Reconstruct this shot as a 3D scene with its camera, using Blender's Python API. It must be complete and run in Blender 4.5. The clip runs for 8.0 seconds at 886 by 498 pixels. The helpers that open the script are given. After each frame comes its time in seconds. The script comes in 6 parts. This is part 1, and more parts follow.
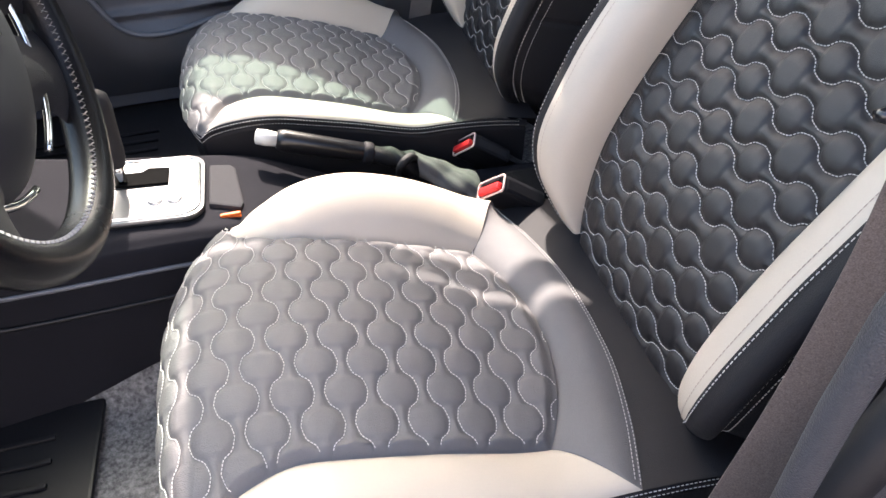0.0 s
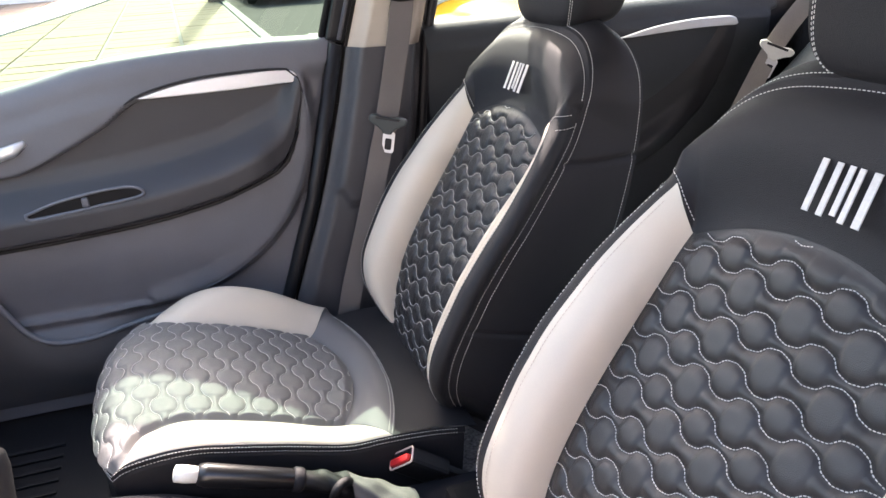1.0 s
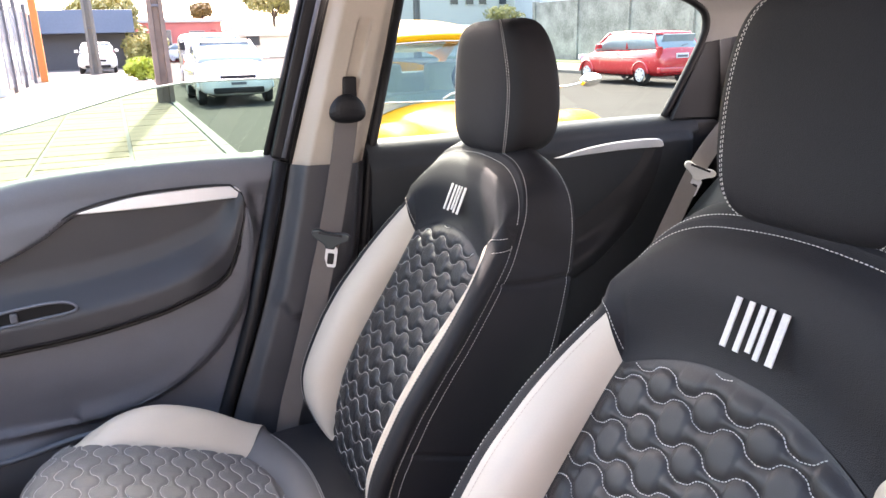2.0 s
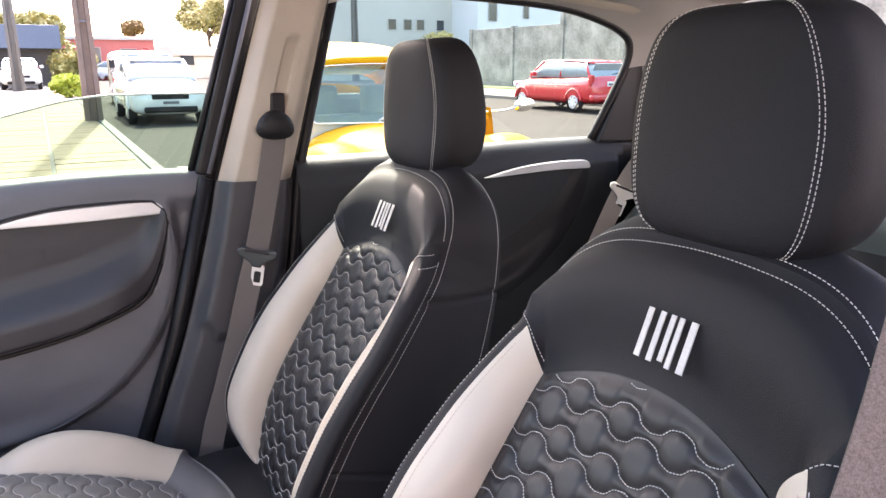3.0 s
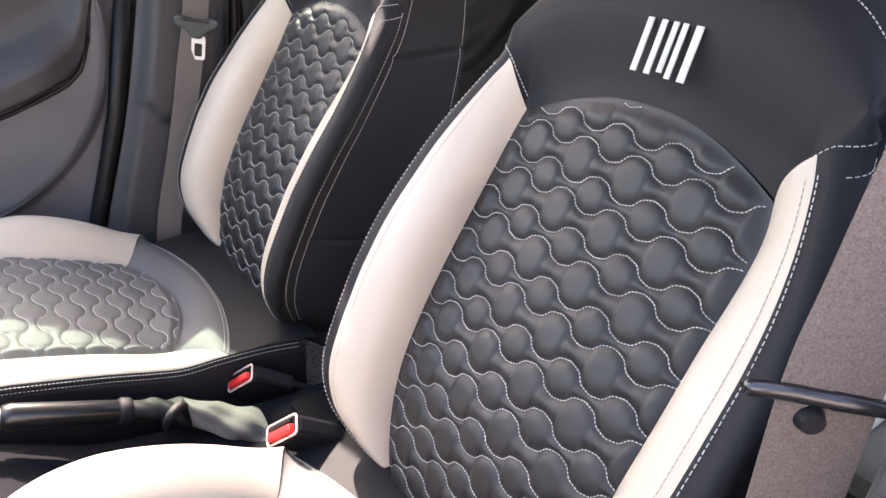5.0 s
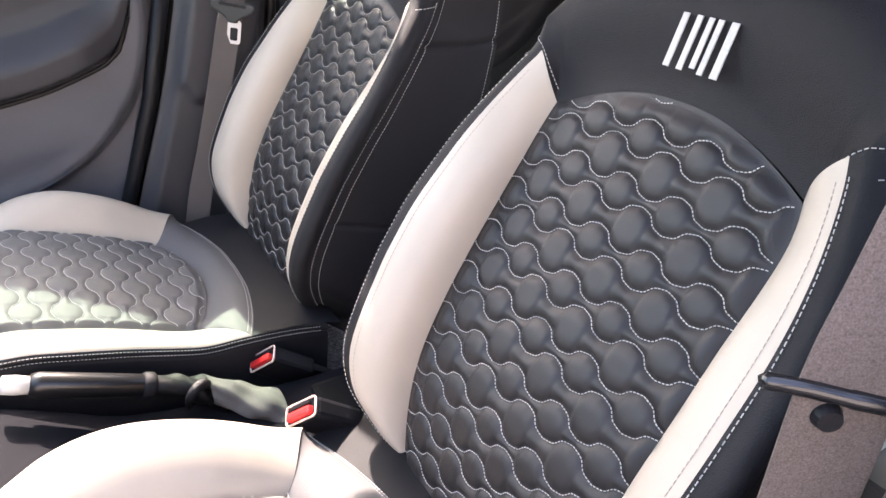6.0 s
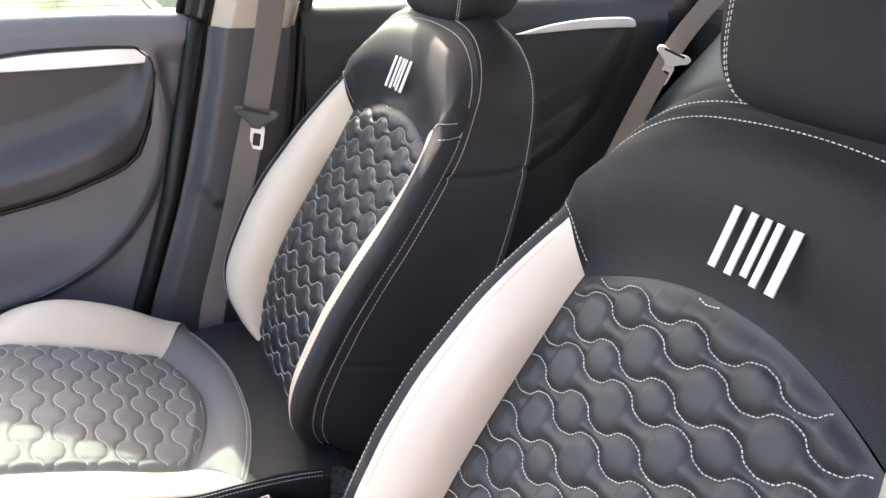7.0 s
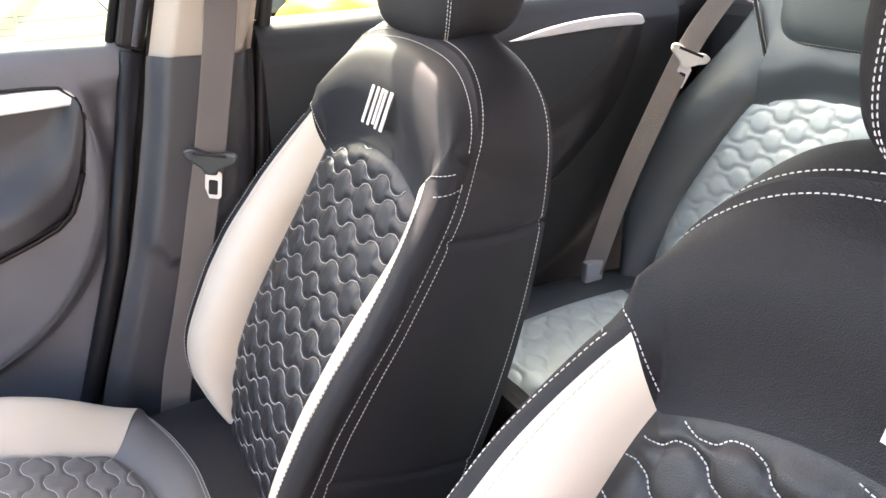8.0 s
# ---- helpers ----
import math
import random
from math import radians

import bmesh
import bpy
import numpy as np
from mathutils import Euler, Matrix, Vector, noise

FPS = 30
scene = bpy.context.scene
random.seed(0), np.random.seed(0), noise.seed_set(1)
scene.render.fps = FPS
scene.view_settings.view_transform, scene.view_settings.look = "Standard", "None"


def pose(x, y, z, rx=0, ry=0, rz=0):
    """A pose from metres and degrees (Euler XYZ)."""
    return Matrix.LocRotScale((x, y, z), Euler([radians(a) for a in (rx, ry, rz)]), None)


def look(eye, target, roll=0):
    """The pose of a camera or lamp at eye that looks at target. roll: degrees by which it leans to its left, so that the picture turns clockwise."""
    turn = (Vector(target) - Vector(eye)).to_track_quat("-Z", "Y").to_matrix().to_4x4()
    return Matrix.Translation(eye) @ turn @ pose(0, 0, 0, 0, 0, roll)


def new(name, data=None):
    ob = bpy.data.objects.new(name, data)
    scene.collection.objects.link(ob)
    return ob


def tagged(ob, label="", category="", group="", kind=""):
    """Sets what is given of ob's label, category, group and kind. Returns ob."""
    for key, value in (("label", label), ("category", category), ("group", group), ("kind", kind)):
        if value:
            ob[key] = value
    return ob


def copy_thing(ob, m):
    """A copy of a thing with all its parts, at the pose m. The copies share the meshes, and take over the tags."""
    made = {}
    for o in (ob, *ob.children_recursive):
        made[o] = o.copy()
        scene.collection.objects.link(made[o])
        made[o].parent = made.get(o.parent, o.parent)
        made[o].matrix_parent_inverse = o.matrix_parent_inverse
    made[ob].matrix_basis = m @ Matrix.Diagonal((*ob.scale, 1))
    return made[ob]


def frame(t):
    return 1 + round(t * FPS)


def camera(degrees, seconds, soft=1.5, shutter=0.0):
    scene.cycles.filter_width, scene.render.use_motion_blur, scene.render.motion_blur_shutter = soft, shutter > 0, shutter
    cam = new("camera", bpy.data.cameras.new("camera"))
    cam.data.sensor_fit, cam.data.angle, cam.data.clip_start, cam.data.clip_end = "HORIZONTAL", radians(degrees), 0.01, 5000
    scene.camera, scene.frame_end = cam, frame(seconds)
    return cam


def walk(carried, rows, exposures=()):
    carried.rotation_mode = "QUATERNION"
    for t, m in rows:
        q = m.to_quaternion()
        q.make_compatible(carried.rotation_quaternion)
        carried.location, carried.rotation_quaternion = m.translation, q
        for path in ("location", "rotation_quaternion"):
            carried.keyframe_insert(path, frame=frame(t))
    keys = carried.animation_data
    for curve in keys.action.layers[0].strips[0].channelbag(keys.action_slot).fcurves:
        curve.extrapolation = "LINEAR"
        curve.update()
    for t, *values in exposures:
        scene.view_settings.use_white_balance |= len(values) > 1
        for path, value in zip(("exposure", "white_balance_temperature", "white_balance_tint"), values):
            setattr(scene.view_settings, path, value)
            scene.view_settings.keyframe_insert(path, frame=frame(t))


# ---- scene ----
cam = camera(63.8, 8.0)
PATH = [
    (0, (-0.348, -0.56, 1.22), (-0.036, 0.915, -0.095), -2.9),
    (0.2, (-0.36, -0.53, 1.233), (0.051, 0.99, -0.001), -3.4),
    (0.5, (-0.355, -0.481, 1.271), (0.154, 1.147, 0.227), -3.6),
    (1, (-0.332, -0.459, 1.31), (0.289, 1.281, 0.545), -1.5),
    (1.5, (-0.325, -0.46, 1.34), (0.381, 1.315, 0.746), -0.5),
    (1.7, (-0.324, -0.461, 1.353), (0.416, 1.311, 0.794), -0.4),
    (2.8, (-0.303, -0.481, 1.352), (0.617, 1.243, 0.921), 1.2),
    (3, (-0.302, -0.476, 1.341), (0.651, 1.225, 0.895), 1.2),
    (3.5, (-0.326, -0.447, 1.316), (0.692, 1.188, 0.779), 1.4),
    (4, (-0.332, -0.436, 1.275), (0.712, 1.125, 0.587), 1.2),
    (4.5, (-0.342, -0.438, 1.247), (0.691, 1.054, 0.406), 1.3),
    (5, (-0.336, -0.442, 1.233), (0.677, 1.019, 0.317), 1.3),
    (5.2, (-0.338, -0.443, 1.228), (0.668, 1.008, 0.289), 1.3),
    (6.3, (-0.339, -0.449, 1.232), (0.584, 1.068, 0.312), 2.6),
    (6.5, (-0.348, -0.444, 1.256), (0.562, 1.101, 0.37), 2.1),
    (7, (-0.234, -0.332, 1.311), (0.638, 1.276, 0.503), 3.2),
    (7.5, (-0.145, -0.172, 1.319), (0.72, 1.44, 0.51), 1.4),
    (8, (-0.132, -0.11, 1.32), (0.762, 1.476, 0.49), 0.2),
]
walk(cam, [(t, look(eye, target, roll)) for t, eye, target, roll in PATH], [(0, 3.12, 6950, 18), (1.0, 3.45, 7050, 21), (1.7, 3.52, 7000, 22), (3.0, 3.38, 7250, 25), (3.5, 3.45, 7250, 25), (4.0, 3.62, 7250, 23), (5.0, 3.64, 7350, 23), (6.5, 3.58, 7200, 22), (7.3, 3.9, 7300, 20), (8, 4.08, 7450, 21)])
# ---- world and sun ----
world = bpy.data.worlds.new("sky")
scene.world = world
world.use_nodes = True
wn = world.node_tree.nodes
sky = wn.new("ShaderNodeTexSky")
sky.sky_type = "NISHITA"
sky.sun_disc = False
sky.sun_elevation = radians(45.5)
sky.sun_rotation = radians(7)
sky.air_density, sky.dust_density = 1.0, 4.0
wn["Background"].inputs["Strength"].default_value = 0.15
world.node_tree.links.new(sky.outputs[0], wn["Background"].inputs["Color"])
sun_data = bpy.data.lights.new("sun", "SUN")
sun_data.energy, sun_data.angle, sun_data.color = 2.3, radians(0.6), (1.0, 0.95, 0.88)
sun = new("sun", sun_data)
sun.matrix_world = look((1.0, 10, 10.3), (0, 0, 0))
# ---- materials ----
def mat(name, color, rough=0.5, metal=0.0, grain=0.0, grain_size=600.0, blotch=0.12, blotch_size=9.0, spec=0.5, coat=0.0, second=None, rough_var=0.08):
    """A surface with a base colour that drifts at two scales, uneven gloss, and fine relief."""
    m = bpy.data.materials.new(name)
    m.use_nodes = True
    nt = m.node_tree
    n, l = nt.nodes, nt.links
    p = n["Principled BSDF"]
    co = n.new("ShaderNodeTexCoord")
    big = n.new("ShaderNodeTexNoise")
    big.inputs["Scale"].default_value, big.inputs["Detail"].default_value = blotch_size, 6
    fine = n.new("ShaderNodeTexNoise")
    fine.inputs["Scale"].default_value, fine.inputs["Detail"].default_value = grain_size * 0.25, 3
    for t in (big, fine):
        l.new(co.outputs["Object"], t.inputs["Vector"])
    mixn = n.new("ShaderNodeMath")
    mixn.operation = "MULTIPLY_ADD"
    l.new(fine.outputs["Fac"], mixn.inputs[0])
    mixn.inputs[1].default_value = 0.35
    l.new(big.outputs["Fac"], mixn.inputs[2])
    ramp = n.new("ShaderNodeValToRGB")
    c2 = second or color
    ramp.color_ramp.elements[0].position, ramp.color_ramp.elements[1].position = 0.35, 1.0
    ramp.color_ramp.elements[0].color = (*[c * (1 - blotch) for c in color], 1)
    ramp.color_ramp.elements[1].color = (*[min(1, c * (1 + blotch)) for c in c2], 1)
    l.new(mixn.outputs[0], ramp.inputs["Fac"])
    l.new(ramp.outputs["Color"], p.inputs["Base Color"])
    rr = n.new("ShaderNodeMapRange")
    rr.inputs["To Min"].default_value, rr.inputs["To Max"].default_value = rough - rough_var, rough + rough_var
    l.new(big.outputs["Fac"], rr.inputs["Value"])
    l.new(rr.outputs["Result"], p.inputs["Roughness"])
    p.inputs["Metallic"].default_value = metal
    p.inputs["Specular IOR Level"].default_value = spec
    p.inputs["Coat Weight"].default_value = coat
    if grain:
        vo = n.new("ShaderNodeTexVoronoi")
        vo.inputs["Scale"].default_value = grain_size
        l.new(co.outputs["Object"], vo.inputs["Vector"])
        bp = n.new("ShaderNodeBump")
        bp.inputs["Strength"].default_value, bp.inputs["Distance"].default_value = grain, 0.0012
        l.new(vo.outputs["Distance"], bp.inputs["Height"])
        l.new(bp.outputs["Normal"], p.inputs["Normal"])
    return m


def glass_mat(name, tint, rough=0.0):
    m = bpy.data.materials.new(name)
    m.use_nodes = True
    n, l = m.node_tree.nodes, m.node_tree.links
    n.remove(n["Principled BSDF"])
    tr = n.new("ShaderNodeBsdfTransparent")
    tr.inputs["Color"].default_value = (*tint, 1)
    gl = n.new("ShaderNodeBsdfGlossy")
    gl.inputs["Roughness"].default_value = 0.02
    fr = n.new("ShaderNodeFresnel")
    fr.inputs["IOR"].default_value = 1.45
    mx = n.new("ShaderNodeMixShader")
    l.new(fr.outputs[0], mx.inputs["Fac"])
    l.new(tr.outputs[0], mx.inputs[1])
    l.new(gl.outputs[0], mx.inputs[2])
    l.new(mx.outputs[0], n["Material Output"].inputs["Surface"])
    return m


BLACK_LEATHER = mat("black leather", (0.0125, 0.0122, 0.0146), 0.62, grain=0.34, grain_size=1000, spec=0.27)
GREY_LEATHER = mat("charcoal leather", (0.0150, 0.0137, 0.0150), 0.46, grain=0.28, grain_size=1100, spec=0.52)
# charcoal leather made paler: skylight on the upturned cushion is put into its colour
LIT_SEAT_GREY = mat("lit charcoal leather", (0.118, 0.114, 0.116), 0.56, grain=0.48, grain_size=950, spec=0.45)
WHITE_LEATHER = mat("ivory leather", (0.50, 0.437, 0.360), 0.45, grain=0.2, grain_size=1500, blotch=0.05)
THREAD = mat("white thread", (0.58, 0.56, 0.53), 0.8, blotch=0.1, blotch_size=300)
CREAM_THREAD = mat("cream thread", (0.40, 0.33, 0.28), 0.8)
DARK_PLASTIC = mat("dark grained plastic", (0.040, 0.040, 0.046), 0.42, grain=0.4, grain_size=900)
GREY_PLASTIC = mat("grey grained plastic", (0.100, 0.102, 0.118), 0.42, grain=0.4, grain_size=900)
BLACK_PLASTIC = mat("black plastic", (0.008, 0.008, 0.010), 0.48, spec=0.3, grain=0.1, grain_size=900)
SILVER = mat("satin silver paint", (0.62, 0.62, 0.63), 0.35, metal=0.5, blotch=0.04)
CHROME = mat("chrome", (0.8, 0.8, 0.8), 0.12, metal=1.0, blotch=0.03)
BEIGE = mat("beige trim", (0.42, 0.37, 0.31), 0.65, grain=0.3, grain_size=800, blotch=0.06)
BELT = mat("grey webbing", (0.125, 0.108, 0.102), 0.8, grain=0.5, grain_size=1300)
INSET = mat("dark inset plastic", (0.024, 0.024, 0.029), 0.45, grain=0.3, grain_size=1200)
RIDGE = mat("light grey plastic ridge", (0.11, 0.115, 0.135), 0.45, grain=0.2, grain_size=1200)
CARPET = mat("dark carpet", (0.026, 0.025, 0.025), 0.95, grain=1.0, grain_size=260, blotch=0.75, blotch_size=150, second=(0.17, 0.165, 0.16))
RED_PLASTIC = mat("red plastic", (0.62, 0.03, 0.03), 0.35)
HEADLINER = mat("grey headliner cloth", (0.35, 0.33, 0.31), 0.9, grain=0.4, grain_size=600, blotch=0.05)


def part(name, me, material, parent, label=""):
    """One mesh object under a thing or a part."""
    if isinstance(me, bmesh.types.BMesh):
        d = bpy.data.meshes.new(name)
        me.to_mesh(d)
        me.free()
        me = d
    ob = new(name, me)
    if material and not me.materials:
        me.materials.append(material)
    ob.parent = parent
    return tagged(ob, label)


def thing(name, m, label, category, group="", kind=""):
    e = new(name)
    e.empty_display_size = 0.05
    e.matrix_world = m
    return tagged(e, label, category, group, kind)


def mesh_of(name, verts, faces, smooth=True):
    me = bpy.data.meshes.new(name)
    me.from_pydata([tuple(map(float, v)) for v in verts], [], faces)
    if smooth:
        me.polygons.foreach_set("use_smooth", [True] * len(me.polygons))
    me.update()
    return me


def fix_normals(me):
    bm = bmesh.new()
    bm.from_mesh(me)
    bmesh.ops.recalc_face_normals(bm, faces=bm.faces)
    bm.to_mesh(me)
    bm.free()
    return me


def grid(name, f, nu, nv, loop_u=False, flip=False):
    """A sheet of f(u, v), both from 0 to 1."""
    cu = nu if loop_u else nu + 1
    vs = [f(i / nu, j / nv) for j in range(nv + 1) for i in range(cu)]
    fs = []
    for j in range(nv):
        for i in range(nu):
            a, b = j * cu + i, j * cu + (i + 1) % cu
            q = (a, b, b + cu, a + cu)
            fs.append(q[::-1] if flip else q)
    return mesh_of(name, vs, fs)


def smooth_curve(pts, n=12):
    """Catmull-Rom through the points."""
    p = [np.array(q, float) for q in pts]
    p = [2 * p[0] - p[1]] + p + [2 * p[-1] - p[-2]]
    out = []
    for k in range(1, len(p) - 2):
        for i in range(n):
            t = i / n
            a, b, c, d = p[k - 1], p[k], p[k + 1], p[k + 2]
            out.append(0.5 * (2 * b + (c - a) * t + (2 * a - 5 * b + 4 * c - d) * t * t + (3 * b - a - 3 * c + d) * t ** 3))
    out.append(p[-2])
    return np.array(out)


def fn(pts):
    """A smooth function through (x, y) points of rising x."""
    c = smooth_curve(pts, 10)
    return lambda x: float(np.interp(x, c[:, 0], c[:, 1]))


def step(x, a=0.0, b=1.0):
    t = min(1.0, max(0.0, (x - a) / (b - a)))
    return t * t * (3 - 2 * t)


def box_bm(sx, sy, sz, bevel=0.005, at=(0, 0, 0), segs=2):
    bm = bmesh.new()
    bmesh.ops.create_cube(bm, size=1)
    bmesh.ops.scale(bm, vec=(sx, sy, sz), verts=bm.verts)
    if bevel:
        bmesh.ops.bevel(bm, geom=bm.edges[:], offset=bevel, segments=segs, affect="EDGES", profile=0.6)
    bmesh.ops.translate(bm, vec=at, verts=bm.verts)
    return bm


def tube(name, pts, r, n=8, close=False):
    """A round bar along points; r may be a list."""
    p = [Vector(q) for q in pts]
    rs = r if isinstance(r, (list, tuple)) else [r] * len(p)
    vs, fs = [], []
    prev = None
    for k, q in enumerate(p):
        if close:
            d = (p[(k + 1) % len(p)] - p[k - 1]).normalized()
        else:
            d = (p[min(k + 1, len(p) - 1)] - p[max(k - 1, 0)]).normalized()
        a = prev - d * prev.dot(d) if prev else d.orthogonal()
        a.normalize()
        prev = a
        b = d.cross(a)
        for i in range(n):
            t = 2 * math.pi * i / n
            vs.append(q + (a * math.cos(t) + b * math.sin(t)) * rs[k])
    m = len(p)
    for k in range(m if close else m - 1):
        for i in range(n):
            a0, b0 = k * n + i, k * n + (i + 1) % n
            k2 = (k + 1) % m
            fs.append((a0, b0, k2 * n + (i + 1) % n, k2 * n + i))
    if not close:
        fs.append(tuple(range(n))[::-1])
        fs.append(tuple(range((m - 1) * n, m * n)))
    return mesh_of(name, vs, fs)


def extrude_outline(name, pts, depth, axis=1, bevel=0.0):
    """A plate with the outline pts in the plane across axis, depth thick."""
    bm = bmesh.new()
    k = [i for i in range(3) if i != axis]
    def v3(p, d):
        q = [0, 0, 0]
        q[k[0]], q[k[1]], q[axis] = p[0], p[1], d
        return q
    vs = [bm.verts.new(v3(p, 0)) for p in pts]
    f = bm.faces.new(vs)
    r = bmesh.ops.extrude_face_region(bm, geom=[f])
    d = [0, 0, 0]
    d[axis] = depth
    bmesh.ops.translate(bm, vec=d, verts=[g for g in r["geom"] if isinstance(g, bmesh.types.BMVert)])
    bmesh.ops.recalc_face_normals(bm, faces=bm.faces)
    if bevel:
        es = [e for e in bm.edges if not e.is_boundary and e.calc_face_angle(0) > 0.8]
        bmesh.ops.bevel(bm, geom=es, offset=bevel, segments=2, affect="EDGES", profile=0.6)
    return bm


def stitches(name, pts, normals, pitch=0.0042, length=0.003, wide=0.0009, high=0.0006):
    """Thread dashes along a path of points that lie on a surface with those normals."""
    p = np.array(pts, float)
    nn = np.array(normals, float)
    seg = np.linalg.norm(np.diff(p, axis=0), axis=1)
    cum = np.concatenate([[0], np.cumsum(seg)])
    vs, fs = [], []
    d = pitch * 0.5
    while d + length < cum[-1]:
        a = np.array([np.interp(d, cum, p[:, i]) for i in range(3)])
        b = np.array([np.interp(d + length, cum, p[:, i]) for i in range(3)])
        q = np.array([np.interp(d, cum, nn[:, i]) for i in range(3)])
        q /= np.linalg.norm(q) + 1e-9
        t = b - a
        t /= np.linalg.norm(t) + 1e-9
        s = np.cross(q, t) * wide * 0.5
        base = len(vs)
        vs += [a - s, a + s, b + s, b - s]
        m0, m1 = a + (b - a) * 0.2 + q * high, b - (b - a) * 0.2 + q * high
        vs += [m0 - s * 0.6, m0 + s * 0.6, m1 + s * 0.6, m1 - s * 0.6]
        fs += [tuple(base + i for i in f) for f in ((4, 5, 6, 7), (0, 1, 5, 4), (1, 2, 6, 5), (2, 3, 7, 6), (3, 0, 4, 7))]
        d += pitch
    return vs, fs


def thread(name, paths, parent, label="", **kw):
    """All the stitching of one panel, as one mesh."""
    vs, fs = [], []
    for pts, nn in paths:
        v, f = stitches(name, pts, nn, **kw)
        o = len(vs)
        vs += v
        fs += [tuple(i + o for i in q) for q in f]
    ob = part(name, mesh_of(name, vs, fs, False), THREAD, parent, label or "white thread stitching")
    return tagged(ob, kind="stuff")


def surf_normal(f, a, b, e=1e-3):
    """The point of a sheet f(a, b) and its normal."""
    p = np.array(f(a, b))
    da, db = np.array(f(a + e, b)) - np.array(f(a - e, b)), np.array(f(a, b + e)) - np.array(f(a, b - e))
    n = np.cross(da, db)
    return p, n / (np.linalg.norm(n) + 1e-12)
# ---- front seats ----
SEAT = np.array([-0.25, 0.017, 0.30])
HIP = np.array([0.02, 0.0, 0.56])
RISE = np.array([0.443, 0.0, 1.0]) / math.hypot(0.443, 1.0)
FRONT = np.array([-RISE[2], 0.0, RISE[0]])
OFF0 = np.array([SEAT[0], 0.0, SEAT[2]])


def quilt_wave(u, period, phase, amp):
    """A line of hexagon halves: steep flanks and a low gable over each."""
    c = math.cos(2 * math.pi * (u - phase) / period)
    return amp * (0.50 * math.tanh(3.2 * c) / math.tanh(3.2) + 0.50 * 2 / math.pi * math.asin(max(-1.0, min(1.0, c))))


def quilt_height(u, v, period, phase, pitch, v0, amp, high=0.0044, soft=0.0038, odd=0.0):
    """The padding between wavy quilting lines whose crests alternate from line to line."""
    k0 = math.floor((v0 - v) / pitch)
    near = 0.0
    for k in (k0 - 1, k0, k0 + 1, k0 + 2):
        sg = 1 if k % 2 == 0 else -1
        w = quilt_wave(u, period, phase, amp) * sg
        sl = (quilt_wave(u + 0.001, period, phase, amp) - quilt_wave(u - 0.001, period, phase, amp)) * sg / 0.002
        near += math.exp(-600 * abs(v - (v0 - k * pitch - odd * (k % 2) + w)) / math.sqrt(1 + sl * sl))
    d = max(0.0, -math.log(near) / 600)
    return high * (0.62 * (1 - math.exp(-d / soft)) + 0.38 * math.sin(min(1.0, d / 0.017) * math.pi / 2))


def back_pt(w, s, off):
    return HIP - OFF0 + RISE * s + FRONT * off + np.array([0, w, 0])


crease_w = fn([(-0.08, 0.146), (-0.05, 0.152), (0.0, 0.162), (0.05, 0.170), (0.1, 0.174), (0.2, 0.177), (0.3, 0.179), (0.4, 0.175), (0.478, 0.163), (0.6, 0.12)])
# how far the padding stands forward up the backrest, fullest at the small of the back
padding = fn([(-0.1, -0.016), (-0.05, -0.006), (0.0, 0.010), (0.06, 0.023), (0.13, 0.032), (0.2, 0.030), (0.26, 0.023), (0.32, 0.015), (0.38, 0.008), (0.44, 0.004), (0.5, 0.004), (0.6, 0.01)])
seam_w = fn([(-0.035, 0.168), (-0.022, 0.184), (0.0, 0.206), (0.03, 0.230), (0.08, 0.245), (0.15, 0.250), (0.25, 0.253), (0.3, 0.253), (0.35, 0.250), (0.4, 0.243), (0.45, 0.230), (0.5, 0.213), (0.53, 0.2), (0.6, 0.18)])
seam_o = fn([(-0.035, -0.008), (-0.022, 0.012), (0.0, 0.040), (0.04, 0.076), (0.1, 0.096), (0.2, 0.096), (0.25, 0.091), (0.3, 0.083), (0.35, 0.071), (0.4, 0.06), (0.45, 0.048), (0.5, 0.036), (0.53, 0.031), (0.6, 0.03)])
rear_o = fn([(-0.05, -0.15), (0.1, -0.170), (0.2, -0.172), (0.3, -0.168), (0.4, -0.156), (0.5, -0.137), (0.556, -0.122), (0.6, -0.104), (0.66, -0.078), (0.72, -0.046)])


def crease_at(side, s):
    """Half width of the quilted panel, which lies a little towards the far side (side > 0)."""
    return crease_w(s) + (0.005 if side > 0 else -0.005) * step(s, -0.05, 0.10)


def arch(a):
    return 0.523 - (0.523 - S_CORNER) * abs(a) ** 2.3


S_CORNER = 0.477
B_PERIOD, B_PITCH, B_PHASE, B_V0, B_AMP, B_ODD = 0.0723, 0.02945, -0.018, 0.4648, 0.0085, 0.0052


def quilt_base(a, s):
    """The ground of the quilted panel."""
    return padding(s) - 0.004 + 0.004 * (1 - a * a)


def b_insert(u, v):
    a = 2 * u - 1
    s = -0.045 + v * (arch(a) + 0.045)
    w = a * crease_at(a, s)
    edge = step(min((1 - abs(a)) / 0.13, (1 - v) / 0.05))
    h = quilt_height(w, s, B_PERIOD, B_PHASE, B_PITCH, B_V0, B_AMP, 0.0064, 0.0042, B_ODD) * edge
    return back_pt(w, s, h + quilt_base(a, s) - 0.002 * (1 - edge))


